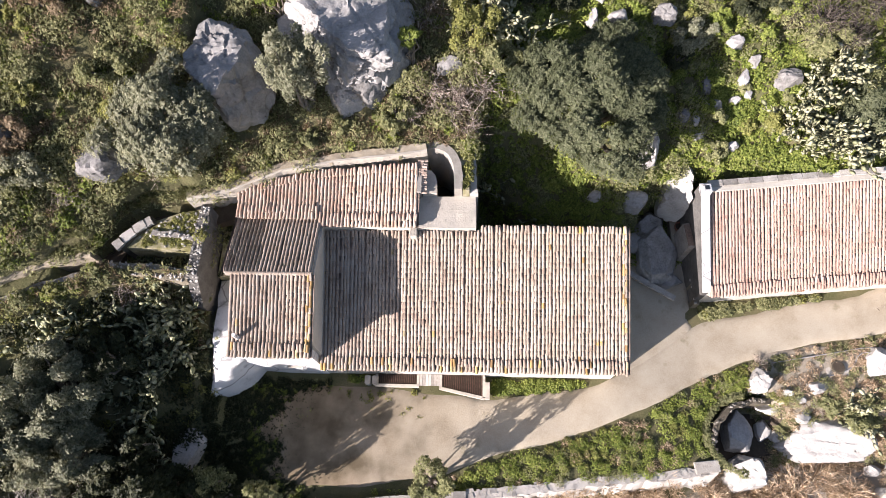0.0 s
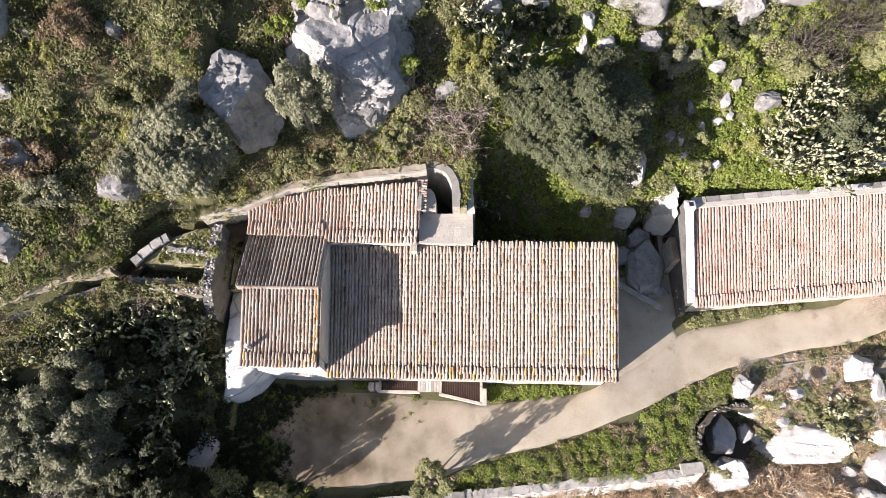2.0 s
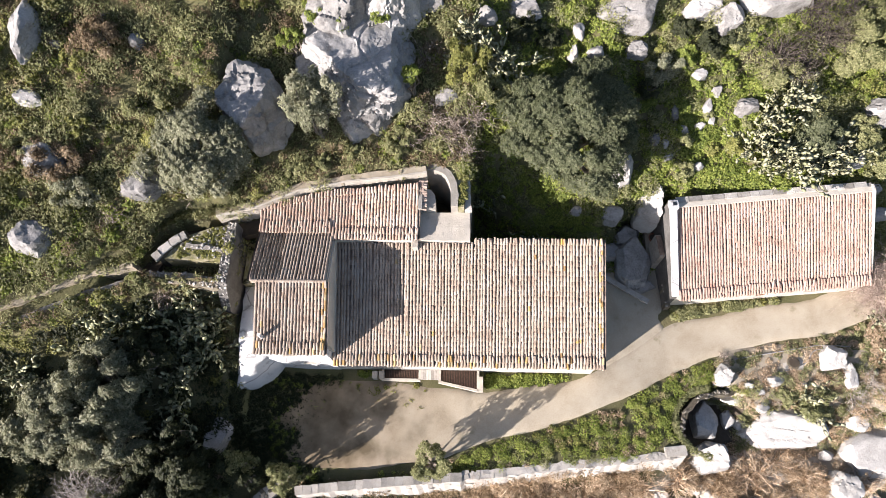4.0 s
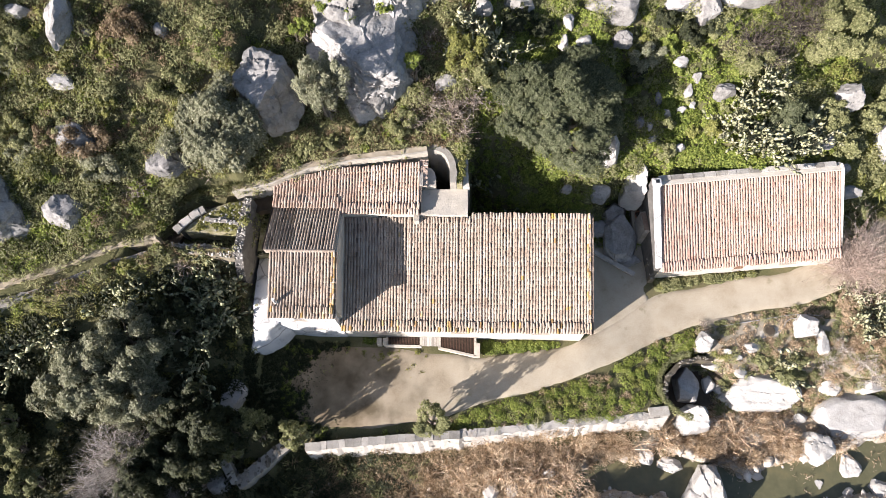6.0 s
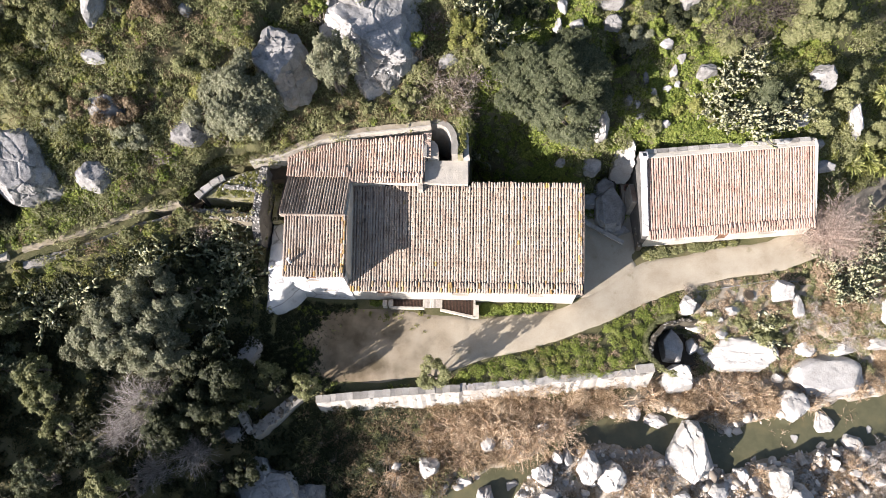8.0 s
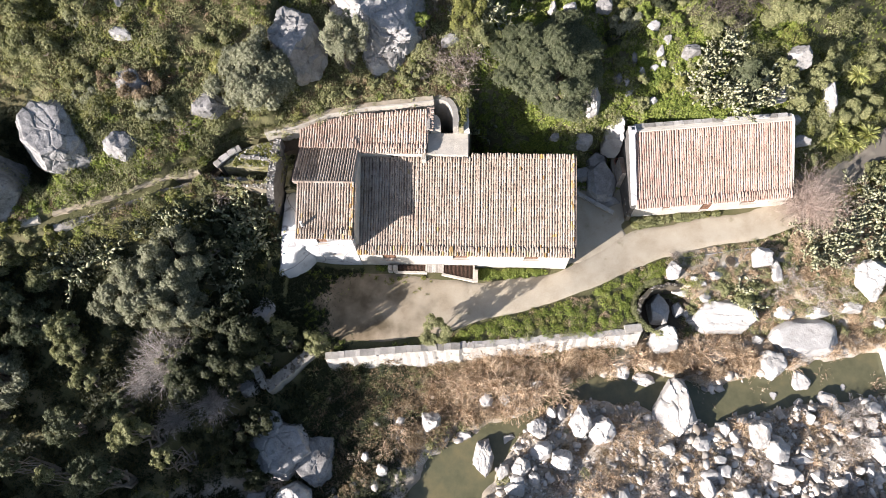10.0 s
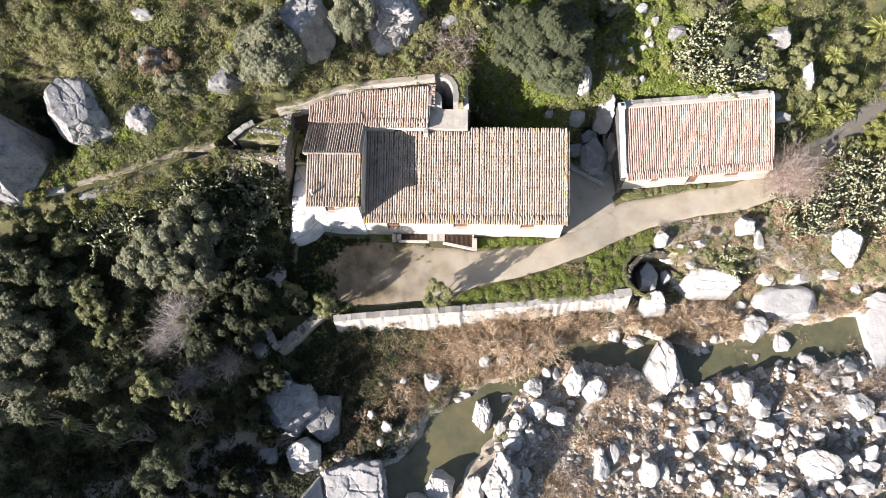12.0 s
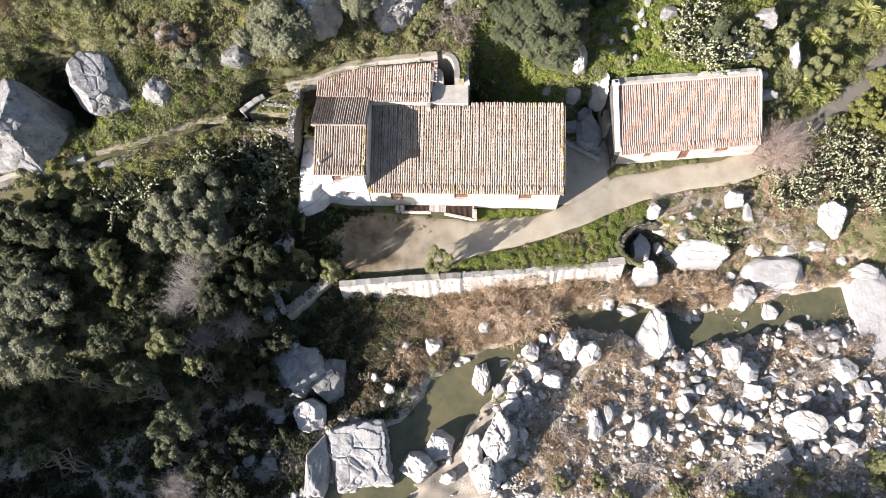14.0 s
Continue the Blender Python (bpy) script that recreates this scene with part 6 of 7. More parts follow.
BAR_FAR = ((24.3, -25.6, 1.8, 1.3), (25.7, -22.0, 0.7, 0.8), (29.2, -21.4, 1.1, 1.0), (30.8, -20.5, 0.8, 0.8), (28.6, -23.7, 3.2, 2.6), (31.0, -23.1, 0.9, 0.7), (31.8, -23.2, 1.0, 1.1), (33.1, -22.7, 1.4, 1.7), (33.0, -23.8, 1.2, 1.2), (31.9, -25.3, 2.1, 1.6), (30.0, -25.4, 0.9, 1.1), (29.4, -24.8, 0.9, 0.6), (26.3, -26.3, 1.4, 1.4), (27.8, -25.3, 0.9, 1.2), (28.5, -26.2, 0.8, 1.3), (19.4, -25.8, 1.2, 1.6), (18.1, -24.1, 0.9, 0.8), (17.1, -25.1, 0.7, 0.8), (18.9, -24.5, 0.8, 0.6), (26.5, -23.1, 0.9, 0.8), (25.0, -22.9, 0.7, 0.8), (29.2, -17.1, 1.0, 0.7), (30.9, -17.7, 1.2, 0.7))
rock_group(BAR_FAR, "angular pale boulder on the gravel bar", "boulders of the bar", tall=0.85, sink=0.2, rough=0.04)
boulder(37.1, -14.0, 5.0, 9.6, 1.8, seed=51, turn=6, sides=4, top=(-0.32, -0.18), label="long smooth pale rock slab at the river bend", rough=0.015, sink=0.25, mat=bleached)
boulder(36.7, -9.5, 3.7, 2.0, 1.4, seed=52, top=(-0.1, -0.3), label="pale rock at the head of the long slab", rough=0.03, mat=bleached)

rng = np.random.default_rng(515)
for cx, cy, spread, n in ((4.6, -20.0, 1.9, 12), (8.0, -18.6, 1.6, 6), (20.4, -21.4, 2.2, 18), (25.0, -23.4, 2.4, 18), (30.5, -23.5, 2.4, 16), (13.0, -23.6, 2.0, 8), (24.0, -17.8, 1.8, 10), (30.0, -18.5, 2.4, 16), (34.5, -21.0, 2.4, 12)):
    for k in range(n):
        x, y = cx + rng.normal() * spread, cy + rng.normal() * spread * 0.7
        w = rng.uniform(0.35, 0.8) + 0.4 * rng.uniform() ** 3
        if float(land(x, y)) > -4.85:
            boulder(x, y, w, w * rng.uniform(0.6, 1.2), rough=0.05, sink=0.12, seed=int(1000 + 31 * k + cx * 10), turn=rng.uniform(0, 180), label="angular white limestone block on the gravel bar", group="bar blocks", level=3)


def stones(name, n, where, size, seed, label):
    """Loose river stones nobody could count."""
    rng = np.random.default_rng(seed)
    x0, x1, y0, y1 = where
    xy = np.c_[rng.uniform(x0, x1, n * 3), rng.uniform(y0, y1, n * 3)]
    z = land(xy[:, 0], xy[:, 1])
    clump = wobble(xy[:, 0] * 0.9 + 4, xy[:, 1] * 0.9)
    if size[1] > 0.3:
        clump = clump - 1.1 * (1 - step(12.0, 18.0, xy[:, 0] + 0.5 * (xy[:, 1] + 22))) * (xy[:, 0] > 6)
    keep = (z > -5.15) & (z < -3.2) & (rng.uniform(-1.2, 1.2, len(xy)) < clump + 0.1)
    xy, z = xy[keep][:n], z[keep][:n]
    lumps = []
    for k in range(10):
        g = np.random.default_rng(900 + k)
        v, f = lump(g, level=1, cuts=7, blocky=1.15)
        v = v * g.uniform(0.72, 1.2, (len(v), 1)) @ np.array(Euler(g.uniform(0, 3, 3)).to_matrix())
        lumps.append((v / np.ptp(v, axis=0) * 1.15, f))
    verts, faces, o = [], [], 0
    for (x, y), zz in zip(xy, z):
        v, f = lumps[rng.integers(0, 10)]
        r = size[0] + (size[1] - size[0]) * rng.uniform() ** 2.4
        a = rng.uniform(0, 6.28)
        c, s = math.cos(a), math.sin(a)
        k = v * (1.6 * r * rng.uniform(0.6, 1.4), 1.6 * r * rng.uniform(0.5, 1.1), r * 1.1)
        verts.append(np.c_[k[:, 0] * c - k[:, 1] * s + x, k[:, 0] * s + k[:, 1] * c + y, k[:, 2] + zz + r * 0.2])
        faces.append(f + o)
        o += len(v)
    tagged(placed(name, quick_mesh(name, np.concatenate(verts), np.concatenate(faces)), stone_mat), label, "stones", kind="stuff")


stones("river_stones", 1700, (2, 42, -36, -12.5), (0.10, 0.50), 61, "loose pale river stones and cobbles")
stones("river_gravel", 10000, (3, 44, -36, -13), (0.035, 0.16), 62, "small gravel of the river bar")
stones("river_cobbles", 3600, (3, 42, -34, -14), (0.10, 0.30), 64, "white cobbles of the gravel bar")
stones("bank_stones", 260, (-22, 4, -34, -15), (0.1, 0.5), 63, "loose stones along the shaded bank")

# ---- trees and shrubs ----
GOLDEN = ((2.0, -14.0, 2.3), (4.6, -14.8, 2.2), (6.6, -14.6, 1.9), (3.4, -15.8, 1.8), (-1.8, -14.4, 1.7), (-6.1, -18.1, 1.3), (-7.5, -20.1, 1.2), (-9.8, -20.8, 0.9), (-1.0, -14.9, 1.7), (0.6, -13.9, 1.4), (-0.9, -16.8, 1.5), (3.2, -16.6, 1.5), (5.4, -15.9, 1.3), (6.3, -13.7, 1.6), (2.2, -14.0, 1.4), (4.4, -13.2, 1.3), (13.8, -11.9, 1.5), (11.6, -12.4, 1.3), (9.4, -12.6, 1.1), (19.5, -11.4, 1.9), (22.6, -11.4, 1.5), (26.5, -11.7, 1.4), (20.6, -10.5, 1.3), (17.6, -11.6, 1.2), (24.0, -14.0, 1.1), (29.9, -12.5, 1.1), (19.7, -14.7, 1.0), (30.7, -10.9, 1.0), (34.4, -13.5, 1.3))
OLIVE = "grey-green olive tree with a billowing crown"
for x, y, r, h in ((-17.0, 5.4, 3.8, 3.1), (-10.4, 8.4, 1.9, 4.4), (-23.0, -7.0, 2.7, 4.6), (-26.2, -9.6, 2.9, 4.2), (-22.8, -10.6, 2.7, 4.4), (-24.4, -9.0, 2.4, 5.0)):
    tree("olive_tree", x, y, r, h, olive_leaf, OLIVE, group="olive trees", trunk=0.5 if y < -5 else 1.4 if r > 3 else 2.3, lobes=17, dense=1900, leaf=(0.19, 0.075))
tree("carob_tree", 5.7, 9.5, 5.2, 3.8, carob_leaf, "large dark green tree with a dense rounded crown", trunk=1.7, lobes=36, dense=2700, leaf=(0.19, 0.06), seed=912)
GREY_TREES = ((-36.2, -15.9, 2.9, 0.9), (-38.4, -16.9, 2.7, 0.9), (-38.0, -20.3, 3.3, 0.8), (-36.7, -18.5, 1.3, 1.7), (-30.6, -19.3, 1.6, 2.4), (-26.9, -22.9, 1.8, 6.0), (-23.7, -25.6, 2.0, 5.8), (-24.4, -28.0, 1.2, 5.4), (-27.0, -17.7, 1.3, 2.2), (-22.0, -16.1, 1.5, 2.2), (-33.4, -28.8, 1.2, 7.0), (-32.4, -22.3, 1.0, 6.4))
for x, y, r, t in GREY_TREES:
    tree("small_tree", x, y, r, 1.35 * r, olive_leaf if r > 2 else carob_leaf, "grey-green tree rising from the shaded gully", group="trees of the slope", trunk=t, dense=1250, lobes=13, leaf=(0.21, 0.08))
LIME_TREES = ((-38.5, -10.2, 2.4, 0.9), (-35.8, -11.0, 2.0, 1.2), (-38.0, -13.6, 2.4, 0.9), (-33.4, -12.3, 2.0, 1.2), (-31.1, -12.3, 1.4, 1.6), (-30.7, -13.9, 1.5, 1.6), (-29.5, -15.8, 1.2, 1.8), (-24.8, -19.8, 1.6, 5.2), (-30.0, -22.9, 0.8, 6.5), (-22.3, -21.4, 0.9, 6.0), (-41.0, -11.6, 2.2, 1.0), (-41.5, -15.0, 2.4, 1.0))
for x, y, r, t in LIME_TREES:
    tree("small_tree", x, y, r, 1.25 * r, carob_leaf if r > 1.9 else shrub_leaf, "sunlit olive-green tree above the gully", group="trees of the slope", trunk=t, dense=1150, lobes=12, leaf=(0.2, 0.09))
BARE_TREES = ((-23.4, -14.5, 2.3), (-20.3, -17.2, 1.6), (-23.0, -18.6, 1.3), (-25.4, -16.2, 1.2), (-24.0, -30.6, 1.8), (28.3, 0.9, 2.6))
rng = np.random.default_rng(77)
for gx_ in np.arange(-52, -17, 3.6):
    for gy_ in np.arange(-40, -10, 3.6):
        x, y, r = gx_ + rng.uniform(-1.2, 1.2), gy_ + rng.uniform(-1.2, 1.2), rng.uniform(1.2, 1.9)
        if y > np.interp(x, KX, EDGE_Y) - 5.5 or (x > -18.5 and y < -16.5) or (x > -19 and y < -25) or (x > -28 and y > -14) or min(math.hypot(x - a, y - b) - c for a, b, c, *_ in GREY_TREES + LIME_TREES + BARE_TREES) < 1.2:
            continue
        tree("evergreen", x, y, r, 1.0 * r, shade_leaf, "evergreen tree in the gully, leaves coloured dark for shade", "tree", "trees of the gully", trunk=rng.uniform(0.2, 0.8), dense=470, lobes=8, leaf=(0.25, 0.12))
# Dark-leaved trees, several added to throw shade over the yard's west end.
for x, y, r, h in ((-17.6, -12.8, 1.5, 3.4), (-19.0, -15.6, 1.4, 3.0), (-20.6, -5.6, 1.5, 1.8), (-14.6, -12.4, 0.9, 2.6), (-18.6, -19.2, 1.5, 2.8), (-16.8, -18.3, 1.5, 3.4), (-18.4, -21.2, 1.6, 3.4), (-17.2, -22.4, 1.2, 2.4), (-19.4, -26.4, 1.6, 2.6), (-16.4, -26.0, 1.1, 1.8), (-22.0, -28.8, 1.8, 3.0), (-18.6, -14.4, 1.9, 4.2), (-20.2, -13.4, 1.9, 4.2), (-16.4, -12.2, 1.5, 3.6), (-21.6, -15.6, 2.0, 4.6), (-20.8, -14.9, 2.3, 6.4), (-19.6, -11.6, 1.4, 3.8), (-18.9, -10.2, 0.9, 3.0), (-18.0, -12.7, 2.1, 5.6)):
    tree("evergreen", x, y, r, h, shade_leaf, "evergreen tree in the gully, leaves coloured dark for shade", "tree", "trees of the gully", trunk=1.6, dense=1100, lobes=8, leaf=(0.21, 0.10))
for x, y, r, t, h in ((-3.16, -11.35, 1.45, 1.25, 2.7), (-12.6, -12.45, 1.15, 1.25, 2.7), (-15.2, -11.7, 1.15, 1.6, 3.0), (-16.8, -13.6, 1.0, 2.2, 1.6), (-18.4, -14.2, 1.2, 2.2, 1.6), (-23.2, -14.2, 1.2, 2.2, 1.8)):
    tree("young_tree", x, y, r, h, shrub_leaf, "young yellowish-green tree with a light crown", group="young trees", trunk=t, dense=1500, lobes=9)
BUSH = "rounded olive-green bush on the scrubby slope"
for x, y, r in ((0.3, 11.4, 1.5), (19.3, 13.1, 1.5), (25.6, 9.5, 1.6), (-12.4, 6.2, 0.7), (22.7, -7.0, 1.4), (25.5, 9.7, 1.4), (32.1, 8.6, 1.5), (34.9, 4.0, 1.3), (-8.6, 7.4, 0.7), (-5.5, 7.6, 0.7), (-10.4, 6.7, 0.8), (27.0, -30.4, 1.6), (12.5, -30.4, 1.2), (7.4, -29.0, 0.9), (10.8, -28.9, 0.8), (27.8, -27.9, 1.1), (34.4, -27.3, 1.8), (17.3, -29.4, 1.0), (31.0, -30.2, 1.5), (22.0, -30.4, 1.5), (35.5, -30.2, 1.7), (22.6, -7.0, 1.2), (20.9, -6.3, 0.8), (23.6, -6.2, 0.8)):
    tree("bush", x, y, r, 1.0 * r, shrub_leaf, BUSH, "bush", "bushes", trunk=0.1, dense=1050, lobes=7)
for x, y, r in ((33.0, 9.6, 1.9), (30.8, 8.4, 1.5), (28.9, 5.0, 1.2), (26.9, 8.4, 1.4), (25.0, 10.4, 1.3), (28.4, 10.6, 1.5), (29.6, 12.6, 1.6), (34.2, 12.8, 1.4)):
    tree("bush", x, y, r, 1.1 * r, shrub_leaf, "olive-green bush beside the track behind the cottage", "bush", "bushes", trunk=0.1, dense=1400, lobes=9)
for x, y, r in ((37.3, 5.3, 1.5), (39.0, 4.6, 1.4), (39.6, 8.6, 1.6), (38.0, 6.6, 1.1), (41.0, 6.0, 1.6), (36.0, 4.4, 0.9)):
    tree("bush", x, y, r, 1.2 * r, lime_leaf, "bright yellow-green bush beside the track", "bush", "bushes", trunk=0.1, dense=1500, lobes=9)
rng = np.random.default_rng(808)
done = 0
while done < 58:
    x, y, r = rng.uniform(-43, -1), rng.uniform(-5, 18.5), rng.uniform(0.8, 1.9)
    if y < np.interp(x, KX, HILL_Y) + 1.4 or y < race_y(x) + 1.8 or math.hypot(x + 14.5, y - 9.4) < 5 or (-12 < x < -3.5 and y > 8.6) or math.hypot(x + 38, y + 2.6) < 5.5 or math.hypot(x + 32.4, y - 0.8) < 3.9 or math.hypot(x + 35.6, y - 1.6) < 4.2 or math.hypot(x + 26.8, y - 11.5) < 2.4 or math.hypot(x + 27, y - 0.7) < 2.2 or math.hypot(x + 20.7, y - 4) < 2.6:
        continue
    done += 1
    tree("bush", x, y, r, 1.15 * r, (shrub_leaf, olive_leaf, lime_leaf, brown_leaf, shrub_leaf)[done % 5], ("olive-green", "grey-green", "yellow-green", "reddish-brown", "olive-green")[done % 5] + " bush on the scrubby hillside", "bush", "hillside bushes", trunk=0.15, dense=900, lobes=8)
for x, y, r in ((-8.8, 13.6, 0.8), (-6.6, 14.2, 0.7), (-10.4, 14.2, 0.9), (-4.6, 11.0, 0.7), (-12.0, 12.6, 0.9)):
    tree("bush", x, y, r, r, grass_leaf, "fresh green plant rooted on the rock outcrop", "bush", "bushes on the outcrop", trunk=2.0, dense=1300, lobes=6)
tree("bush", 25.4, 15.2, 2.9, 3.0, shrub_leaf, "large olive-green bushy tree", "bush", "bushes", trunk=0.5, dense=2400, lobes=12)
tree("bush", 22.0, 9.8, 1.9, 2.4, carob_leaf, "dark grey-green bush among prickly pears", "bush", "bushes", trunk=0.2, dense=1700, lobes=8)
tree("bush", -24.3, 7.0, 0.8, 0.9, lime_leaf, "small bright yellow-green bush", "bush", "bushes", trunk=0.1, dense=1900, lobes=5)
for x, y, r in BARE_TREES:
    twiggy("bare_tree", x, y, r, (1.5 if x > 0 else 1.25) * r, twig_pink if x > 0 else twig_grey, "leafless tree with a fine pinkish-grey haze of twigs", "tree", "leafless trees", count=int((5000 if x > 0 else 2900) * r / 2), thick=0.008 if x > 0 else 0.013, lift=0.0 if x > 0 else 2.2)
for x, y, r in ((-2.2, 8.9, 2.1), (-0.6, 10.2, 1.8), (-3.6, 9.6, 1.6), (-4.8, 8.3, 1.2), (-1.3, 8.0, 1.1), (-3.8, 13.1, 1.4), (13.0, -17.6, 1.6), (11.6, -18.8, 1.3), (5.8, -19.2, 0.9), (30.3, -16.6, 1.7), (32.0, -16.2, 1.5), (29.8, -19.4, 1.4), (31.0, -18.1, 1.5), (34.5, -18.0, 1.5), (35.8, -18.9, 1.3), (23.1, -20.9, 1.2), (21.2, -21.6, 1.1), (7.6, -24.6, 1.2), (13.7, -27.3, 1.6), (11.7, -28.2, 1.3), (15.1, -27.7, 1.4), (29.8, -26.8, 1.4), (31.0, -27.7, 1.4), (19.7, -28.9, 1.3), (25.7, -6.1, 1.5), (28.4, -6.0, 1.6), (29.6, -6.9, 1.4), (31.2, -6.2, 1.3), (26.8, -5.1, 1.2), (31.3, -4.1, 1.3), (-15.4, -28.0, 1.2), (-17.5, -26.5, 1.3), (-22.8, 2.4, 1.1), (-18.6, 4.0, 0.9), (-18.6, -1.9, 1.2), (-20.4, -1.8, 1.2)):
    twiggy("dry_bush", x, y, r, 0.7 * r, twig if y > -3.9 else twig_pale, "leafless grey-brown dry bush", group="dry bushes", count=int(440 * r / 1.5), thick=0.02)
# Added dark bushes that stand for shade between the slope's rocks.
for x, y, r in ((15.0, 15.2, 1.2), (16.8, 15.6, 1.0), (13.3, 16.2, 1.0), (4.3, 15.3, 1.1), (2.2, 15.1, 1.0), (11.3, 13.0, 0.9), (3.0, 16.0, 0.8)):
    tree("bush", x, y, r, 1.2 * r, shade_leaf, "dark-leaved bush added for the shade between pale rocks", "bush", "bushes", trunk=0.15, dense=1200, lobes=7)
for x, y, r in ((-34.4, -6.2, 1.2), (-35.8, -5.4, 1.1), (-32.6, -5.6, 0.9), (-33.4, -8.6, 1.6), (-36.4, -7.4, 1.5), (-38.2, -6.6, 1.4)):
    tree("bush", x, y, r, 1.1 * r, shrub_leaf if r > 1.15 else lime_leaf, "olive-green bush below the water channel", "bush", "bushes", trunk=0.15, dense=1200, lobes=7)
rng = np.random.default_rng(919)
for k in range(26):
    x, y, r = rng.uniform(9.5, 19.0), rng.uniform(7.0, 16.0), rng.uniform(0.4, 0.85)
    tree("bush", x, y, r, 1.3 * r, (grass_leaf, shrub_leaf, grass_leaf, lime_leaf)[k % 4], "leafy fresh-green plant on the slope behind the cottage", "bush", "plants of the green slope", trunk=0.1, dense=1100, lobes=6)
tree("bush", 11.9, 14.2, 1.55, 1.7, olive_leaf, "feathery grey-green bush beside a rock", "bush", "bushes", trunk=0.2, dense=1600, lobes=8)
for x, y, r in ((19.2, 14.0, 1.9), (17.9, 14.7, 1.2), (20.6, 13.3, 1.3), (22.1, 15.6, 2.3), (21.2, 17.0, 1.6), (23.6, 17.2, 1.5)):
    twiggy("dry_bush", x, y, r, 0.95 * r, twig_dark, "dense leafless bush with dark greyish-brown twigs", group="dark dry bushes", count=int(760 * r / 1.5), thick=0.02)
for x, y, r in GOLDEN:
    twiggy("reed_bush", x, y, r, 1.1 * r, golden, "tawny dry reed bush with fine arching stems", group="reed bushes", count=int(400 * r / 1.3), thick=0.024)
for x, y, r in ((-17.9, -2.4, 1.5), (-17.9, -4.9, 1.6), (-28.2, -6.6, 1.2), (-23.1, -3.6, 1.2), (0.4, 6.6, 0.7), (-19.9, -11.4, 1.1), (-21.0, -6.4, 1.0), (-18.7, -1.6, 1.0)):
    prickly_pear(x, y, r)
for x, y, r in ((29.3, -2.2, 1.5), (35.7, -0.4, 2.0), (31.7, 0.0, 1.5), (37.9, 0.8, 1.7), (28.4, -3.8, 1.2), (34.3, -2.6, 1.7), (31.0, -1.6, 1.6), (33.8, 1.6, 1.6), (36.6, -2.6, 1.6), (36.2, 2.3, 1.4), (33.0, -0.6, 1.6), (30.0, -3.4, 1.2), (-19.3, -10.8, 1.2), (-19.2, -3.2, 1.4), (-31.3, -7.6, 1.2), (-24.4, -4.4, 1.1), (-20.2, -8.2, 1.1), (-19.3, -6.0, 1.2), (22.2, -6.4, 1.2), (-19.4, -12.4, 1.0), (3.4, 4.3, 0.5)):
    prickly_pear(x, y, r, mat=pale_pad if x > 15 else pad_mat)


for x, y, r in ((-0.6, 14.0, 1.2), (0.6, 13.4, 0.9), (-1.5, 14.4, 0.8), (1.6, 10.8, 0.7), (2.0, 12.6, 0.6), (18.2, 9.4, 0.9), (18.8, 10.4, 0.9), (19.6, 11.2, 0.8), (20.2, 11.8, 0.6), (19.0, 8.4, 0.9), (20.2, 8.2, 0.8), (21.5, 8.0, 0.7), (22.7, 8.2, 0.7), (23.6, 8.8, 0.7), (20.2, 8.8, 0.9), (21.4, 8.0, 0.8), (24.2, 9.2, 0.6)):
    prickly_pear(x, y, r, 1.7, "prickly pear cactus with sunlit cream-green pads", mat=pale_pad, count=260)


def strap_leaf():
    bm = bmesh.new()
    rows = []
    for k in range(6):
        t = k / 5
        w = 0.075 * (1 - t) ** 0.7 + 0.004
        x, z = 0.95 * t, 0.55 * t - 0.62 * t * t
        rows.append([bm.verts.new((x, -w, z + 0.02)), bm.verts.new((x, 0, z)), bm.verts.new((x, w, z + 0.02)), bm.verts.new((x, 0, z - 0.015))])
    for a, b in zip(rows, rows[1:]):
        for k in range(4):
            bm.faces.new((a[k - 1], a[k], b[k], b[k - 1]))
    me = bpy.data.meshes.new("leaf")
    bm.to_mesh(me)
    bm.free()
    me.materials.append(agave_mat)
    return me


STRAP = strap_leaf()
for n, (x, y, r) in enumerate(((30.4, 6.4, 1.35), (32.1, 7.0, 1.5), (34.3, 7.4, 1.5), (32.4, 11.2, 1.3), (36.2, 11.0, 1.4), (37.2, 14.2, 1.7), (39.3, 14.0, 1.4), (31.1, 7.5, 1.2), (33.2, 6.5, 1.2))):
    rng = np.random.default_rng(n)
    ob = thing("yucca", x, y, float(land(x, y)) + 0.5, "yellow-green yucca rosette of sword-shaped leaves", "plant", "yuccas")
    branches("stem", [(0, 0, 0.1)], (0, 0, -0.7), 0.09, bark, ob, rng)
    for k in range(88):
        leaf_ = new("leaf", STRAP)
        leaf_.parent = ob
        leaf_.matrix_basis = pose(0, 0, 0.05, 0, -rng.uniform(-10, 75), k * 137.5) @ Matrix.Scale(0.85 * r * rng.uniform(0.75, 1.15), 4)


# Trees beyond the view, added to throw shade on the gravel bar.
for x, y, r, t, h in ((18.4, -33.8, 2.2, 1.6, 4.4), (23.6, -34.4, 2.2, 1.6, 4.2), (28.6, -34.2, 2.0, 1.6, 4.0)):
    tree("unseen_riverside_tree", x, y, r, h, carob_leaf, "dark green tree out of view, added on the far bank to shade the gravel", group="riverside trees", trunk=t, dense=900, lobes=12, leaf=(0.22, 0.1))

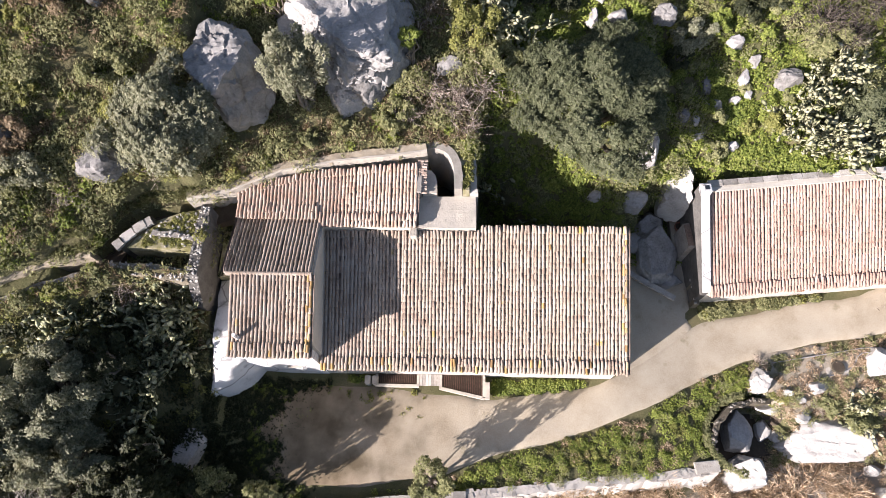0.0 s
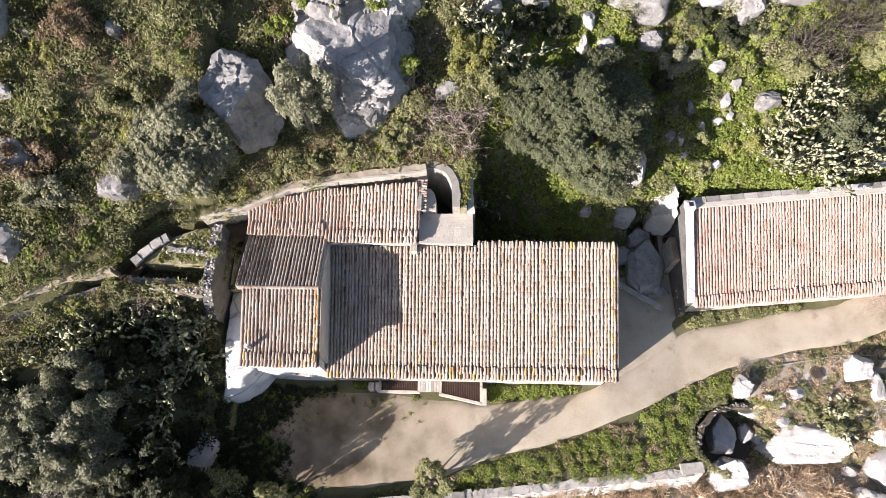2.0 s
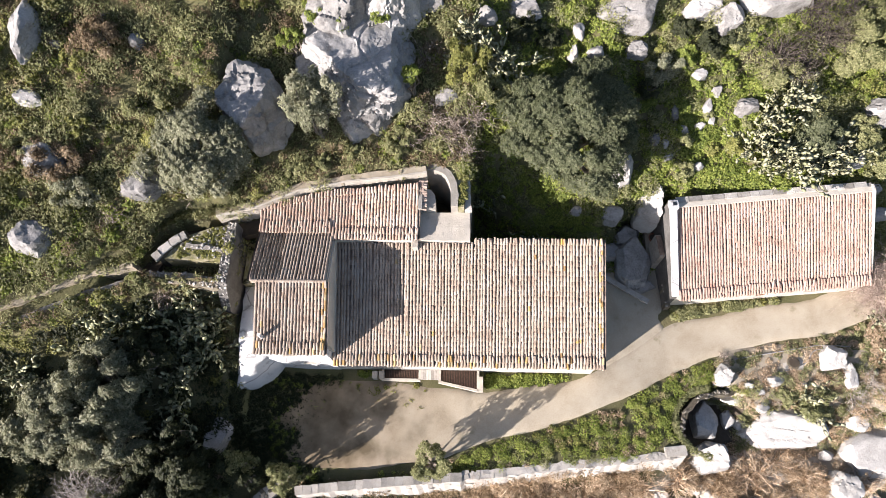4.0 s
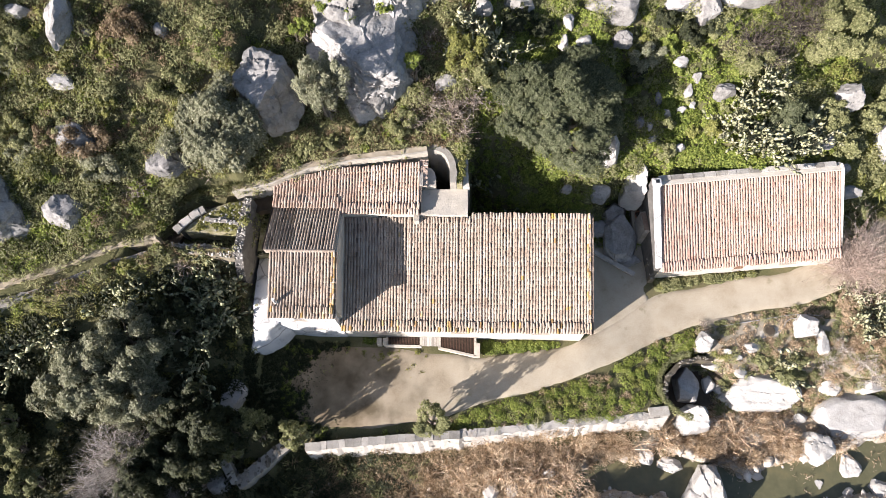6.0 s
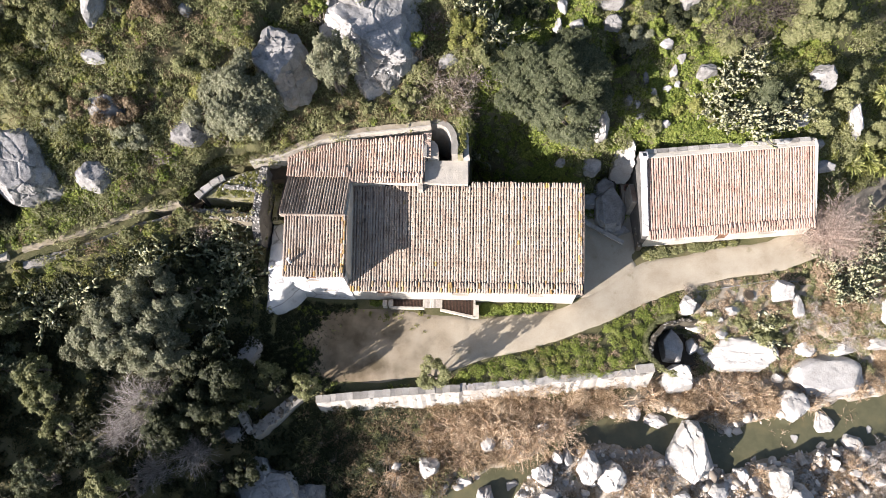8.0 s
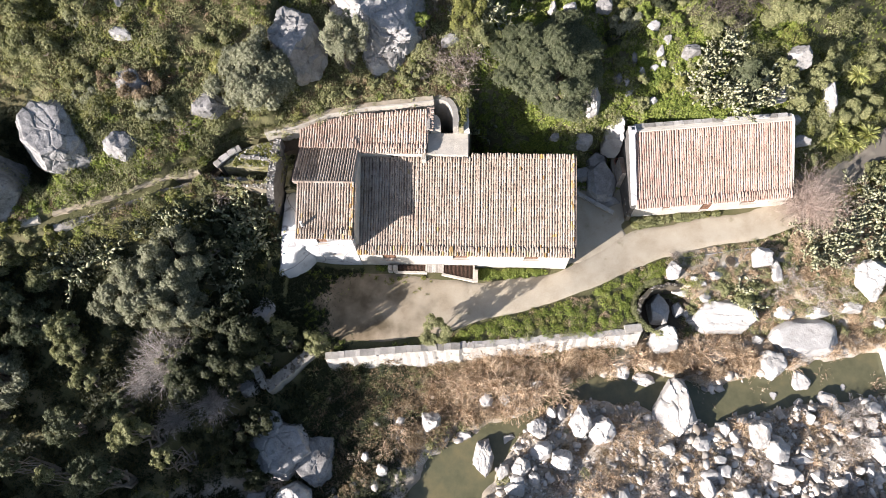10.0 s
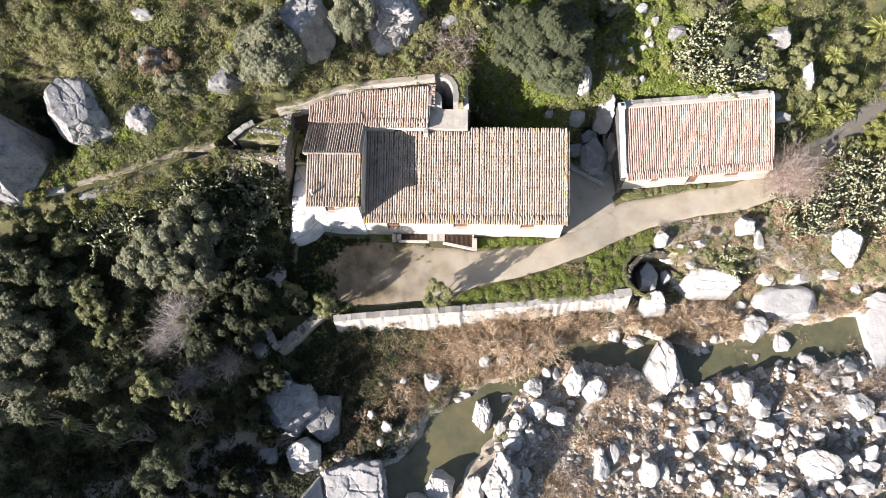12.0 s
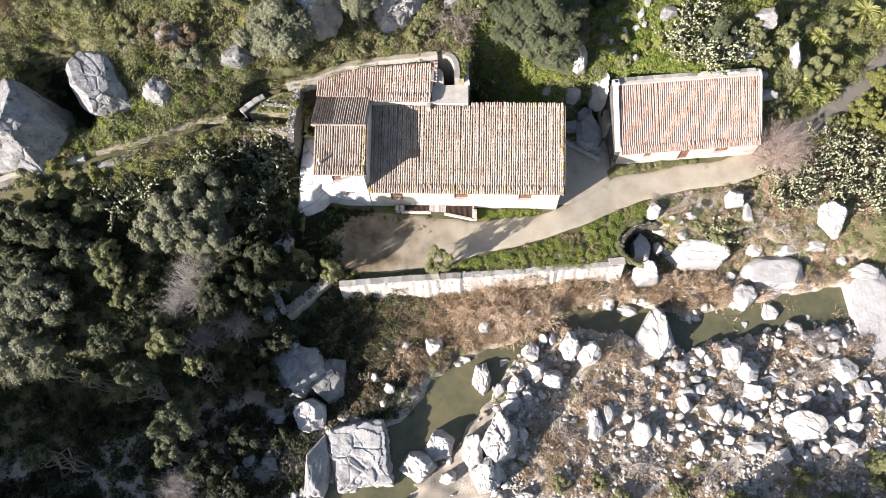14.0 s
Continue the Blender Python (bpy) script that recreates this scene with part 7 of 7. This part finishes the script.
# ---- ground cover ----
def strewn(n, x0, x1, y0, y1, seed, keep=None, road=False):
    rng = np.random.default_rng(seed)
    p = np.c_[rng.uniform(x0, x1, n), rng.uniform(y0, y1, n)]
    ok = ~on_road(p[:, 0], p[:, 1], 0.05) | road
    x, y = p[:, 0], p[:, 1]
    ok &= ~((x > -14.4) & (x < 7.6) & (y > -5.4) & (y < 2.2)) & ~((x > -14.4) & (x < -0.8) & (y > 1.8) & (y < 0.21 * x + 6.6)) & ~((x > -4.3) & (x < -1.8) & (y > 2) & (y < 6.9))
    u, v = (x - 13.36) * 0.9952 + (y + 0.3) * 0.0976, -(x - 13.36) * 0.0976 + (y + 0.3) * 0.9952
    ok &= ~((u > -0.8) & (u < 13.6) & (v > -0.1) & (v < 6.1))
    gap = race_y(x) - y
    ok &= ~((x < -2.4) & (gap > -0.1) & (gap < 1.2))
    ok &= (np.hypot((x + 35.8) / 3.4, (y - 1.7) / 2.8) > 1) & (np.hypot((x + 34.1) / 1.7, (y + 0.5) / 1.9) > 1)
    ok &= np.hypot((x - 15.7) / 2.2, (y + 8.2) / 2.0) > 1
    ok &= ~((x < -33) & (gap > -0.7) & (gap < 0.5))
    if keep is not None:
        ok &= keep(x, y, rng)
    return p[ok]


HILL = lambda x, y: y > np.interp(x, KX, HILL_Y) - 0.2
patch = lambda x, y, k, o: wobble(x * k + o, y * k - o)
hill_west = lambda x, y, r: HILL(x, y) & (patch(x, y, 0.6, 2) > r.uniform(-1.5, 0.9, len(x)))
mounds("hillside_scrub", strewn(3800, -44, -1, -6, 19, 81, hill_west), (0.22, 0.75), 50, (0.165, 0.068), shrub_leaf, "olive-green low scrub covering the hillside")
mounds("brown_scrub", strewn(2500, -44, 0, -6, 19, 82, lambda x, y, r: HILL(x, y) & (patch(x, y, 0.28, 7) > r.uniform(-0.7, 1.3, len(x)))), (0.22, 0.6), 60, (0.16, 0.05), brown_leaf, "reddish-brown dry scrub on the hillside")
mounds("green_scrub", strewn(3200, -44, 2, -7.5, 19, 83, lambda x, y, r: HILL(x, y) & (patch(x, y, 0.35, 11) > r.uniform(-0.5, 1.3, len(x)))), (0.15, 0.4), 55, (0.15, 0.07), grass_leaf, "fresh green weeds between the scrub")
mounds("fresh_greenery", strewn(4600, -1, 27, 2.4, 19, 84, lambda x, y, r: (y > 2.5) & (patch(x, y, 0.45, 3) + 0.5 > r.uniform(-1.0, 1.2, len(x)))), (0.15, 0.48), 36, (0.165, 0.10), grass_leaf, "bright green weeds on the slope behind the cottage")
mounds("hillside_bushes", strewn(1900, -1, 44, 3.5, 20, 85, lambda x, y, r: (patch(x, y, 0.4, 5) > r.uniform(-0.6, 1.2, len(x)))), (0.25, 0.7), 90, (0.16, 0.06), shrub_leaf, "dull olive bushes on the slope")
# The slope's deep shade is put into this leaf colour.
mounds("shaded_undergrowth", strewn(2800, -46, -11.5, -36, -1.5, 86, lambda x, y, r: (y < np.interp(x, KX, EDGE_Y) + 0.5) & ((x < -16.8) | ((y < -14) & (land(x, y) > -4.85)))), (0.3, 0.8), 46, (0.25, 0.12), shade_leaf, "undergrowth on the slope, coloured dark for its shade")
mounds("slope_weeds", strewn(700, -44, -14.2, -30, -3, 87, lambda x, y, r: patch(x, y, 0.6, 1) > r.uniform(0, 1.2, len(x))), (0.2, 0.5), 60, (0.16, 0.08), lime_leaf, "yellow-green weeds on the shaded slope")
verge_s = lambda x, y, r: (y > np.interp(x, KX, EDGE_Y) + 0.1) & on_road(x, y, 3.6) & (y < np.interp(x, RX, RY))
mounds("track_verge", strewn(2300, -1.5, 16, -12, -2, 88, lambda x, y, r: verge_s(x, y, r) & (patch(x, y, 0.5, 3) > r.uniform(-1.6, 0.6, len(x)))), (0.10, 0.42), 44, (0.11, 0.05), grass_leaf, "green weeds along the track's edge")
mounds("verge_flowers", strewn(2100, -2, 20, -12, -3, 89, lambda x, y, r: verge_s(x, y, r) & (patch(x, y, 0.9, 6) > r.uniform(-0.4, 1.2, len(x)))), (0.12, 0.3), 40, (0.12, 0.06), lime_leaf, "yellow-green flowering weeds by the track")
foot = lambda x, y, r: (y < -5.3) & (y > np.interp(x, [-9, -7, -4, 0, 4, 7.5], [-5.6, -6.6, -7.1, -6.9, -6.3, -5.7]))
mounds("wall_foot_weeds", strewn(1500, -8.6, 7.6, -7.4, -5.3, 90, lambda x, y, r: foot(x, y, r) & ~((x > -7.6) & (x < 0.2) & (y > -6.05 - 0.1 * (x + 6) * (x > -3)))), (0.10, 0.3), 50, (0.11, 0.06), grass_leaf, "green weeds at the foot of the mill wall")
mounds("cottage_weeds", strewn(900, 13.5, 27, -1.6, 1.2, 91, lambda x, y, r: (y > 0.0976 * (x - 13.36) - 1.15)), (0.12, 0.35), 55, (0.12, 0.06), shrub_leaf, "weeds along the cottage's front wall")
mounds("yard_grass", strewn(900, -13.5, -5, -12.4, -5.6, 92, lambda x, y, r: patch(x, y, 0.8, 2) > r.uniform(0, 1.4, len(x))), (0.06, 0.16), 22, (0.1, 0.04), shrub_leaf, "thin grass on the trodden yard", tall=0.4)
mounds("yard_moss", strewn(550, -0.4, 8.5, 2.4, 5.5, 93), (0.12, 0.3), 40, (0.12, 0.06), grass_leaf, "shaded grass behind the mill")
bank = lambda x, y, r: (y < np.interp(x, KX, BANK_Y) + 0.4) & (land(x, y) > -4.95) & (patch(x, y, 0.7, 4) > r.uniform(-1.0, 0.8, len(x)))
tufts("dry_reeds", strewn(1500, -4, 24, -18, -10.5, 94, lambda x, y, r: bank(x, y, r) & (y > np.interp(x, [-4, 4, 9, 12, 24], [-17.5, -17.5, -16, -13.6, -13.4]))), 1.15, 60, straw, "tawny dry reeds along the river bank", "reeds", 0.95, 0.028, 95)
tufts("dry_grass", strewn(2200, 4, 42, -36, -14, 96, lambda x, y, r: (land(x, y) > -4.9) & (patch(x, y, 0.6, 9) > r.uniform(-0.5, 1.2, len(x)))), 0.55, 34, straw, "dry grass among the river stones", "grass", 0.95, 0.02, 97)
tufts("bank_grass", strewn(500, 14, 36, -10, -3.5, 98, lambda x, y, r: y < np.interp(x, KX, EDGE_Y) + 0.2), 0.6, 45, straw, "dry tawny grass on the bank", "grass", 0.95, 0.024, 99)
mounds("river_bramble", strewn(800, -13.5, 0.5, -25.5, -12.6, 100, lambda x, y, r: (land(x, y) > -4.85) & (y > -25 + 0.55 * (x + 13))), (0.25, 0.7), 44, (0.19, 0.07), brown_leaf, "dark brown brambles and withered reeds below the wall")
mounds("river_bramble_green", strewn(330, -14, 3, -24, -12.8, 101, lambda x, y, r: (land(x, y) > -4.85) & (patch(x, y, 0.7, 8) > r.uniform(-0.2, 1.2, len(x)))), (0.2, 0.5), 60, (0.2, 0.06), shrub_leaf, "green cane shoots among brambles")
mounds("bar_weeds", strewn(500, 4, 42, -34, -14, 102, lambda x, y, r: (land(x, y) > -4.9) & (patch(x, y, 0.5, 14) > r.uniform(0.2, 1.5, len(x)))), (0.15, 0.5), 60, (0.13, 0.05), shrub_leaf, "small green bushes on the gravel bar")
mounds("race_weeds", strewn(800, -40, -15, -9, 3, 103, lambda x, y, r: np.abs(race_y(x) - y - 1.6) < 0.7), (0.12, 0.35), 50, (0.13, 0.06), grass_leaf, "green weeds along the millrace")

tufts("hillside_grass", strewn(6500, -44, 0, -8, 19, 104, lambda x, y, r: HILL(x, y)), 0.45, 10, shrub_leaf, "rough olive grass over the hillside", "grass", 0.9, 0.06, 105)
tufts("withered_grass", strewn(4200, -44, 0, -8, 19, 106, lambda x, y, r: HILL(x, y) & (patch(x, y, 0.4, 21) > r.uniform(-1, 1, len(x)))), 0.45, 16, brown_leaf, "withered brown grass over the hillside", "grass", 0.9, 0.045, 107)
tufts("slope_grass", strewn(5200, -1, 42, 2.6, 20, 108, lambda x, y, r: (y > 2.6) & HILL(x, y + 1.5)), 0.40, 8, grass_leaf, "fresh grass on the slope behind the houses", "grass", 0.9, 0.05, 109)
tufts("slope_dry_grass", strewn(2600, 8, 42, 3, 20, 110, lambda x, y, r: patch(x, y, 0.5, 31) > r.uniform(-0.6, 1, len(x))), 0.45, 16, shrub_leaf, "olive grass on the slope behind the cottage", "grass", 0.9, 0.05, 111)
mounds("large_scrub", strewn(420, -44, 0, -5, 19, 112, lambda x, y, r: HILL(x, y - 1)), (0.5, 1.1), 160, (0.17, 0.07), shrub_leaf, "rounded olive-brown scrub bushes on the hillside", tall=1.0)
mounds("east_scrub", strewn(260, 6, 44, 6, 20, 113, lambda x, y, r: patch(x, y, 0.4, 5) > r.uniform(-1, 1.2, len(x))), (0.5, 1.1), 160, (0.17, 0.07), shrub_leaf, "rounded olive bushes behind the cottage", tall=1.0)
mounds("bank_scrub", strewn(420, 14, 40, -9.5, -3.2, 114, lambda x, y, r: (y < np.interp(x, KX, EDGE_Y) + 0.5) | (x > 28)), (0.2, 0.6), 90, (0.14, 0.05), shrub_leaf, "grey-green scrub on the river bank")
mounds("bank_tan", strewn(380, 14, 42, -13, -3.5, 115, lambda x, y, r: (land(x, y) > -4.8) & (y < np.interp(x, KX, EDGE_Y))), (0.2, 0.6), 90, (0.16, 0.04), straw, "tawny dry brush on the river bank")
mounds("reed_mounds", strewn(420, -3, 24, -17, -10.8, 116, lambda x, y, r: bank(x, y, r) & (y > np.interp(x, [-4, 4, 9, 12, 24], [-17.5, -17.5, -16, -13.6, -13.4]))), (0.35, 0.9), 150, (0.24, 0.035), straw, "tawny reed clumps along the river bank", tall=1.1)
tufts("bar_grass", strewn(2600, 5, 42, -36, -16, 117, lambda x, y, r: (land(x, y) > -4.9)), 0.3, 8, brown_leaf, "thin withered grass on the gravel bar", "grass", 0.95, 0.03, 118)

on_bar = lambda x, y, r: (land(x, y) > -4.75) & (patch(x, y, 0.55, 17) > r.uniform(-0.7, 1.0, len(x)))
mounds("bar_brush", strewn(1500, 3.5, 40, -30, -15.5, 148, on_bar), (0.15, 0.5), 44, (0.2, 0.03), straw, "tawny withered brush between the stones of the bar", tall=0.7)
mounds("bar_brown", strewn(1000, 3.5, 40, -30, -15.5, 149, on_bar), (0.15, 0.45), 40, (0.14, 0.04), brown_leaf, "brown withered herbs between the stones of the bar", tall=0.7)
for x, y, r in ((11.6, -18.2, 1.9), (13.4, -18.0, 1.5), (6.9, -22.3, 1.3), (9.6, -22.4, 1.6), (11.0, -21.4, 1.4), (14.6, -22.4, 1.3), (29.2, -16.8, 1.6), (32.5, -18.6, 1.5), (27.4, -19.8, 1.2), (21.9, -17.2, 1.0), (24.4, -21.9, 1.1), (30.4, -22.2, 1.3), (33.8, -17.4, 1.6), (8.4, -25.2, 1.4), (17.4, -20.2, 1.0)):
    twiggy("dry_bush", x, y, r, 0.75 * r, golden if int(x) % 2 else twig, "tangled tawny brush on the gravel bar", group="dry bushes", count=int(430 * r), thick=0.018)

mounds("ledge_weeds", strewn(90, -1.6, -1.05, 4.4, 7.0, 119), (0.08, 0.22), 36, (0.12, 0.06), grass_leaf, "grass on the ledge beside the tank")
mounds("court_weeds", strewn(900, -26, -14.6, -6, 5, 120, lambda x, y, r: ~((x > -21.7) & (x < -16) & (y > -0.9) & (y < race_y(x)))), (0.12, 0.4), 46, (0.16, 0.08), shrub_leaf, "weeds around the old walls above the gully")
mounds("race_green", strewn(1000, -37, -21.5, -6, 6, 121, lambda x, y, r: (y > race_y(x) + 0.1) & (y < race_y(x) + 3.2 + patch(x, y, 0.7, 2))), (0.18, 0.5), 44, (0.18, 0.10), grass_leaf, "lush green weeds above the millrace")
mounds("hill_green", strewn(2100, -44, -14, 0, 19, 122, lambda x, y, r: HILL(x, y) & (patch(x, y, 0.30, 15) > r.uniform(-0.2, 0.8, len(x)))), (0.2, 0.6), 46, (0.18, 0.09), lime_leaf, "yellow-green patches of herbs on the hillside")
mounds("yard_weeds", strewn(520, -14.2, -7.6, -12.4, -6, 123, lambda x, y, r: patch(x, y, 0.9, 12) - 0.35 * (x + 10.5) > r.uniform(-0.2, 1.4, len(x)), road=True), (0.08, 0.24), 30, (0.12, 0.05), grass_leaf, "thin grass creeping over the yard", tall=0.5)
mounds("verge_dry", strewn(1500, -2, 24, -12, -2, 124, lambda x, y, r: verge_s(x, y, r) & (patch(x, y, 0.7, 19) > r.uniform(-0.8, 0.9, len(x)))), (0.10, 0.4), 40, (0.12, 0.04), shrub_leaf, "olive-brown herbs along the track")
mounds("verge_straw", strewn(700, -2, 24, -12, -2, 125, lambda x, y, r: verge_s(x, y, r) & (patch(x, y, 0.8, 27) > r.uniform(-0.4, 1.0, len(x)))), (0.10, 0.35), 36, (0.14, 0.03), straw, "dry straw along the track's edge")
tufts("path_grass", strewn(2000, -24, -2.5, 1, 8, 126, lambda x, y, r: (y > race_y(x) + 0.2) & (y < race_y(x) + 2.2)), 0.5, 14, straw, "pale dry grass above the path", "grass", 0.95, 0.03, 127)
mounds("bank_earth_grass", strewn(900, 14, 38, -10, -2.6, 128, lambda x, y, r: (y < np.interp(x, RX, RY) - 1.4) & (patch(x, y, 0.6, 33) > r.uniform(-1.2, 0.8, len(x)))), (0.08, 0.35), 34, (0.14, 0.04), straw, "pale dry grass on the earthy bank", tall=0.6)
tufts("cane_shoots", strewn(170, -14, -1, -22, -12.9, 129, lambda x, y, r: (land(x, y) > -4.8) & (patch(x, y, 0.6, 8) - 0.08 * (x + 8) > r.uniform(-0.5, 1.0, len(x)))), 1.2, 26, shrub_leaf, "green cane shoots below the retaining wall", "canes", 0.9, 0.06, 130)
near_court = lambda x, y, r: ~((x > -21.5) & (x < -15.6) & (y > -0.9) & (y < race_y(x) - 0.1)) & ~((x > -15.7) & (y < 2.9))
tufts("court_grass", strewn(520, -25, -14.5, -4.5, 6.2, 131, near_court), 0.5, 16, brown_leaf, "withered grass round the old walls", "grass", 0.95, 0.045, 132)
tufts("bank_overhang", np.c_[np.linspace(-24, -15.5, 260) + 0.3 * np.sin(np.arange(260) * 1.7), race_y(np.linspace(-24, -15.5, 260)) + 0.25 + 0.5 * np.abs(np.sin(np.arange(260) * 2.3))], 0.75, 20, shrub_leaf, "long grass hanging over the channel's bank", "grass", 1.0, 0.045, 133)
spots = np.random.default_rng(134).uniform((-19.4, 0.4), (-16.5, 2.5), (120, 2))
mounds("court_moss", spots[spots[:, 1] < 2.5 + 0.6 * np.minimum(spots[:, 0] + 17.3, 0)], (0.07, 0.2), 26, (0.1, 0.05), lime_leaf, "mossy herbs between the rubble of the yard", tall=0.5, level=6.87)
spots = np.random.default_rng(135).uniform((-1.6, 4.2), (-1.1, 7.2), (60, 2))
mounds("tank_grass", spots, (0.08, 0.22), 30, (0.11, 0.05), lime_leaf, "grass on the earth ledge round the tank", tall=0.8, level=6.95)
# Darkened leaves stand for the shade on this end of the bank.
mounds("dark_bramble", strewn(2000, -14, -2.5, -24, -12.9, 136, lambda x, y, r: (land(x, y) > -4.8) & (-0.25 * (x + 6.6) > r.uniform(-0.5, 1.0, len(x)))), (0.25, 0.6), 40, (0.18, 0.07), shade_leaf, "brambles below the wall's end, coloured dark for shade")
mounds("wall_top_grass", strewn(160, -12, -1.5, -12.4, -10.9, 137, lambda x, y, r: (y > np.interp(x, KX, EDGE_Y) + 0.15) & (y < np.interp(x, KX, EDGE_Y) + 1.0)), (0.08, 0.26), 34, (0.11, 0.05), grass_leaf, "grass along the inner side of the wall")
mounds("east_cover", strewn(900, 24, 43, 1.5, 14, 138), (0.2, 0.6), 40, (0.15, 0.07), lime_leaf, "yellow-green herbs beside the track behind the cottage")
mounds("east_weeds", strewn(900, 22, 43, 0.8, 14, 139, lambda x, y, r: patch(x, y, 0.5, 41) > r.uniform(-0.8, 0.8, len(x))), (0.2, 0.55), 40, (0.14, 0.06), shrub_leaf, "olive weeds beside the track behind the cottage")
mounds("race_verge", strewn(800, -37, -21.5, -10, 2, 140, lambda x, y, r: (y < race_y(x) - 1.3) & (y > race_y(x) - 3.6)), (0.2, 0.5), 40, (0.15, 0.07), lime_leaf, "sunlit yellow-green weeds below the millrace path")
mounds("yard_green", strewn(150, -8.5, -3, -8.2, -6.1, 141, lambda x, y, r: patch(x, y, 1.1, 3) > r.uniform(-0.3, 0.9, len(x)), road=True), (0.08, 0.26), 34, (0.11, 0.05), lime_leaf, "yellow-green weeds on the yard before the pits", tall=0.6)
# Grass tone lowered to paint the shade on the yard's west end.
mounds("shaded_grass", strewn(3400, -16.5, -7.5, -12.6, -5.6, 142, lambda x, y, r: -0.6 * (x + 10.7) + 0.5 * patch(x, y, 0.9, 5) > r.uniform(-0.6, 1.2, len(x)), road=True), (0.08, 0.24), 26, (0.13, 0.05), shade_leaf, "grass over the yard's end, coloured dark for its shade", tall=0.5)
turn_ = np.linspace(-2.6, 1.2, 60)
mounds("hollow_fringe", np.c_[15.6 + 2.5 * np.cos(math.pi - turn_ * 0.75 - 0.6), -8.2 + 2.3 * np.sin(math.pi - turn_ * 0.75 - 0.6)], (0.12, 0.34), 40, (0.13, 0.06), shrub_leaf, "weeds hanging over the rim of the hollow", tall=0.8, level=-0.85)
mounds("verge_east", strewn(900, 18, 36, -3.8, 2.0, 144, lambda x, y, r: (y < np.interp(x, RX, RY)) & on_road(x, y, 2.2) & (patch(x, y, 0.8, 3) > r.uniform(-1.4, 0.7, len(x)))), (0.08, 0.3), 36, (0.13, 0.05), shrub_leaf, "low weeds along the outer edge of the track")
mounds("verge_east_dry", strewn(700, 18, 36, -3.8, 2.0, 145, lambda x, y, r: (y < np.interp(x, RX, RY)) & on_road(x, y, 2.4)), (0.08, 0.3), 30, (0.14, 0.035), straw, "dry straw along the outer edge of the track", tall=0.6)
mounds("cottage_green", strewn(420, 13.6, 27.5, -1.8, 1.6, 146, lambda x, y, r: (y > 0.0976 * (x - 13.36) - 1.45) & (patch(x, y, 0.9, 8) > r.uniform(-1.0, 0.8, len(x)))), (0.12, 0.34), 46, (0.12, 0.06), lime_leaf, "yellow-green weeds at the foot of the cottage")
mounds("court_ferns", np.random.default_rng(147).uniform((-15.6, -0.4), (-14.1, 2.8), (26, 2)), (0.1, 0.28), 40, (0.14, 0.06), shade_leaf, "dark ferns in the narrow court", level=4.7)
# Added dark mounds that give the hollow its shade by colour.
spots = np.random.default_rng(150).normal(size=(420, 2)) * (1.5, 1.3) + (-36.0, 2.2)
mounds("hollow_bramble", np.r_[spots, np.random.default_rng(151).normal(size=(90, 2)) * (0.6, 0.7) + (-34.1, -0.5)], (0.2, 0.45), 44, (0.16, 0.07), shade_leaf, "dark-leaved mounds added for the shade in the hollow between the boulders", tall=0.6)
mounds("pear_floor", strewn(700, 27, 39, -5, 3.4, 143), (0.15, 0.5), 40, (0.16, 0.05), straw, "pale dry growth under the prickly pears")
for x, y, r in ((16.8, -3.9, 0.7), (19.4, -5.4, 0.8), (23.8, -6.4, 0.9), (26.6, -7.2, 1.0), (28.8, -5.0, 1.1), (30.6, -7.2, 1.0), (24.2, -3.8, 0.7), (20.8, -6.6, 0.7)):
    twiggy("dry_bush", x, y, r, 0.9 * r, golden if r > 0.75 else twig, "tangled dry brush on the earthy bank", group="dry bushes", count=int(420 * r), thick=0.016)
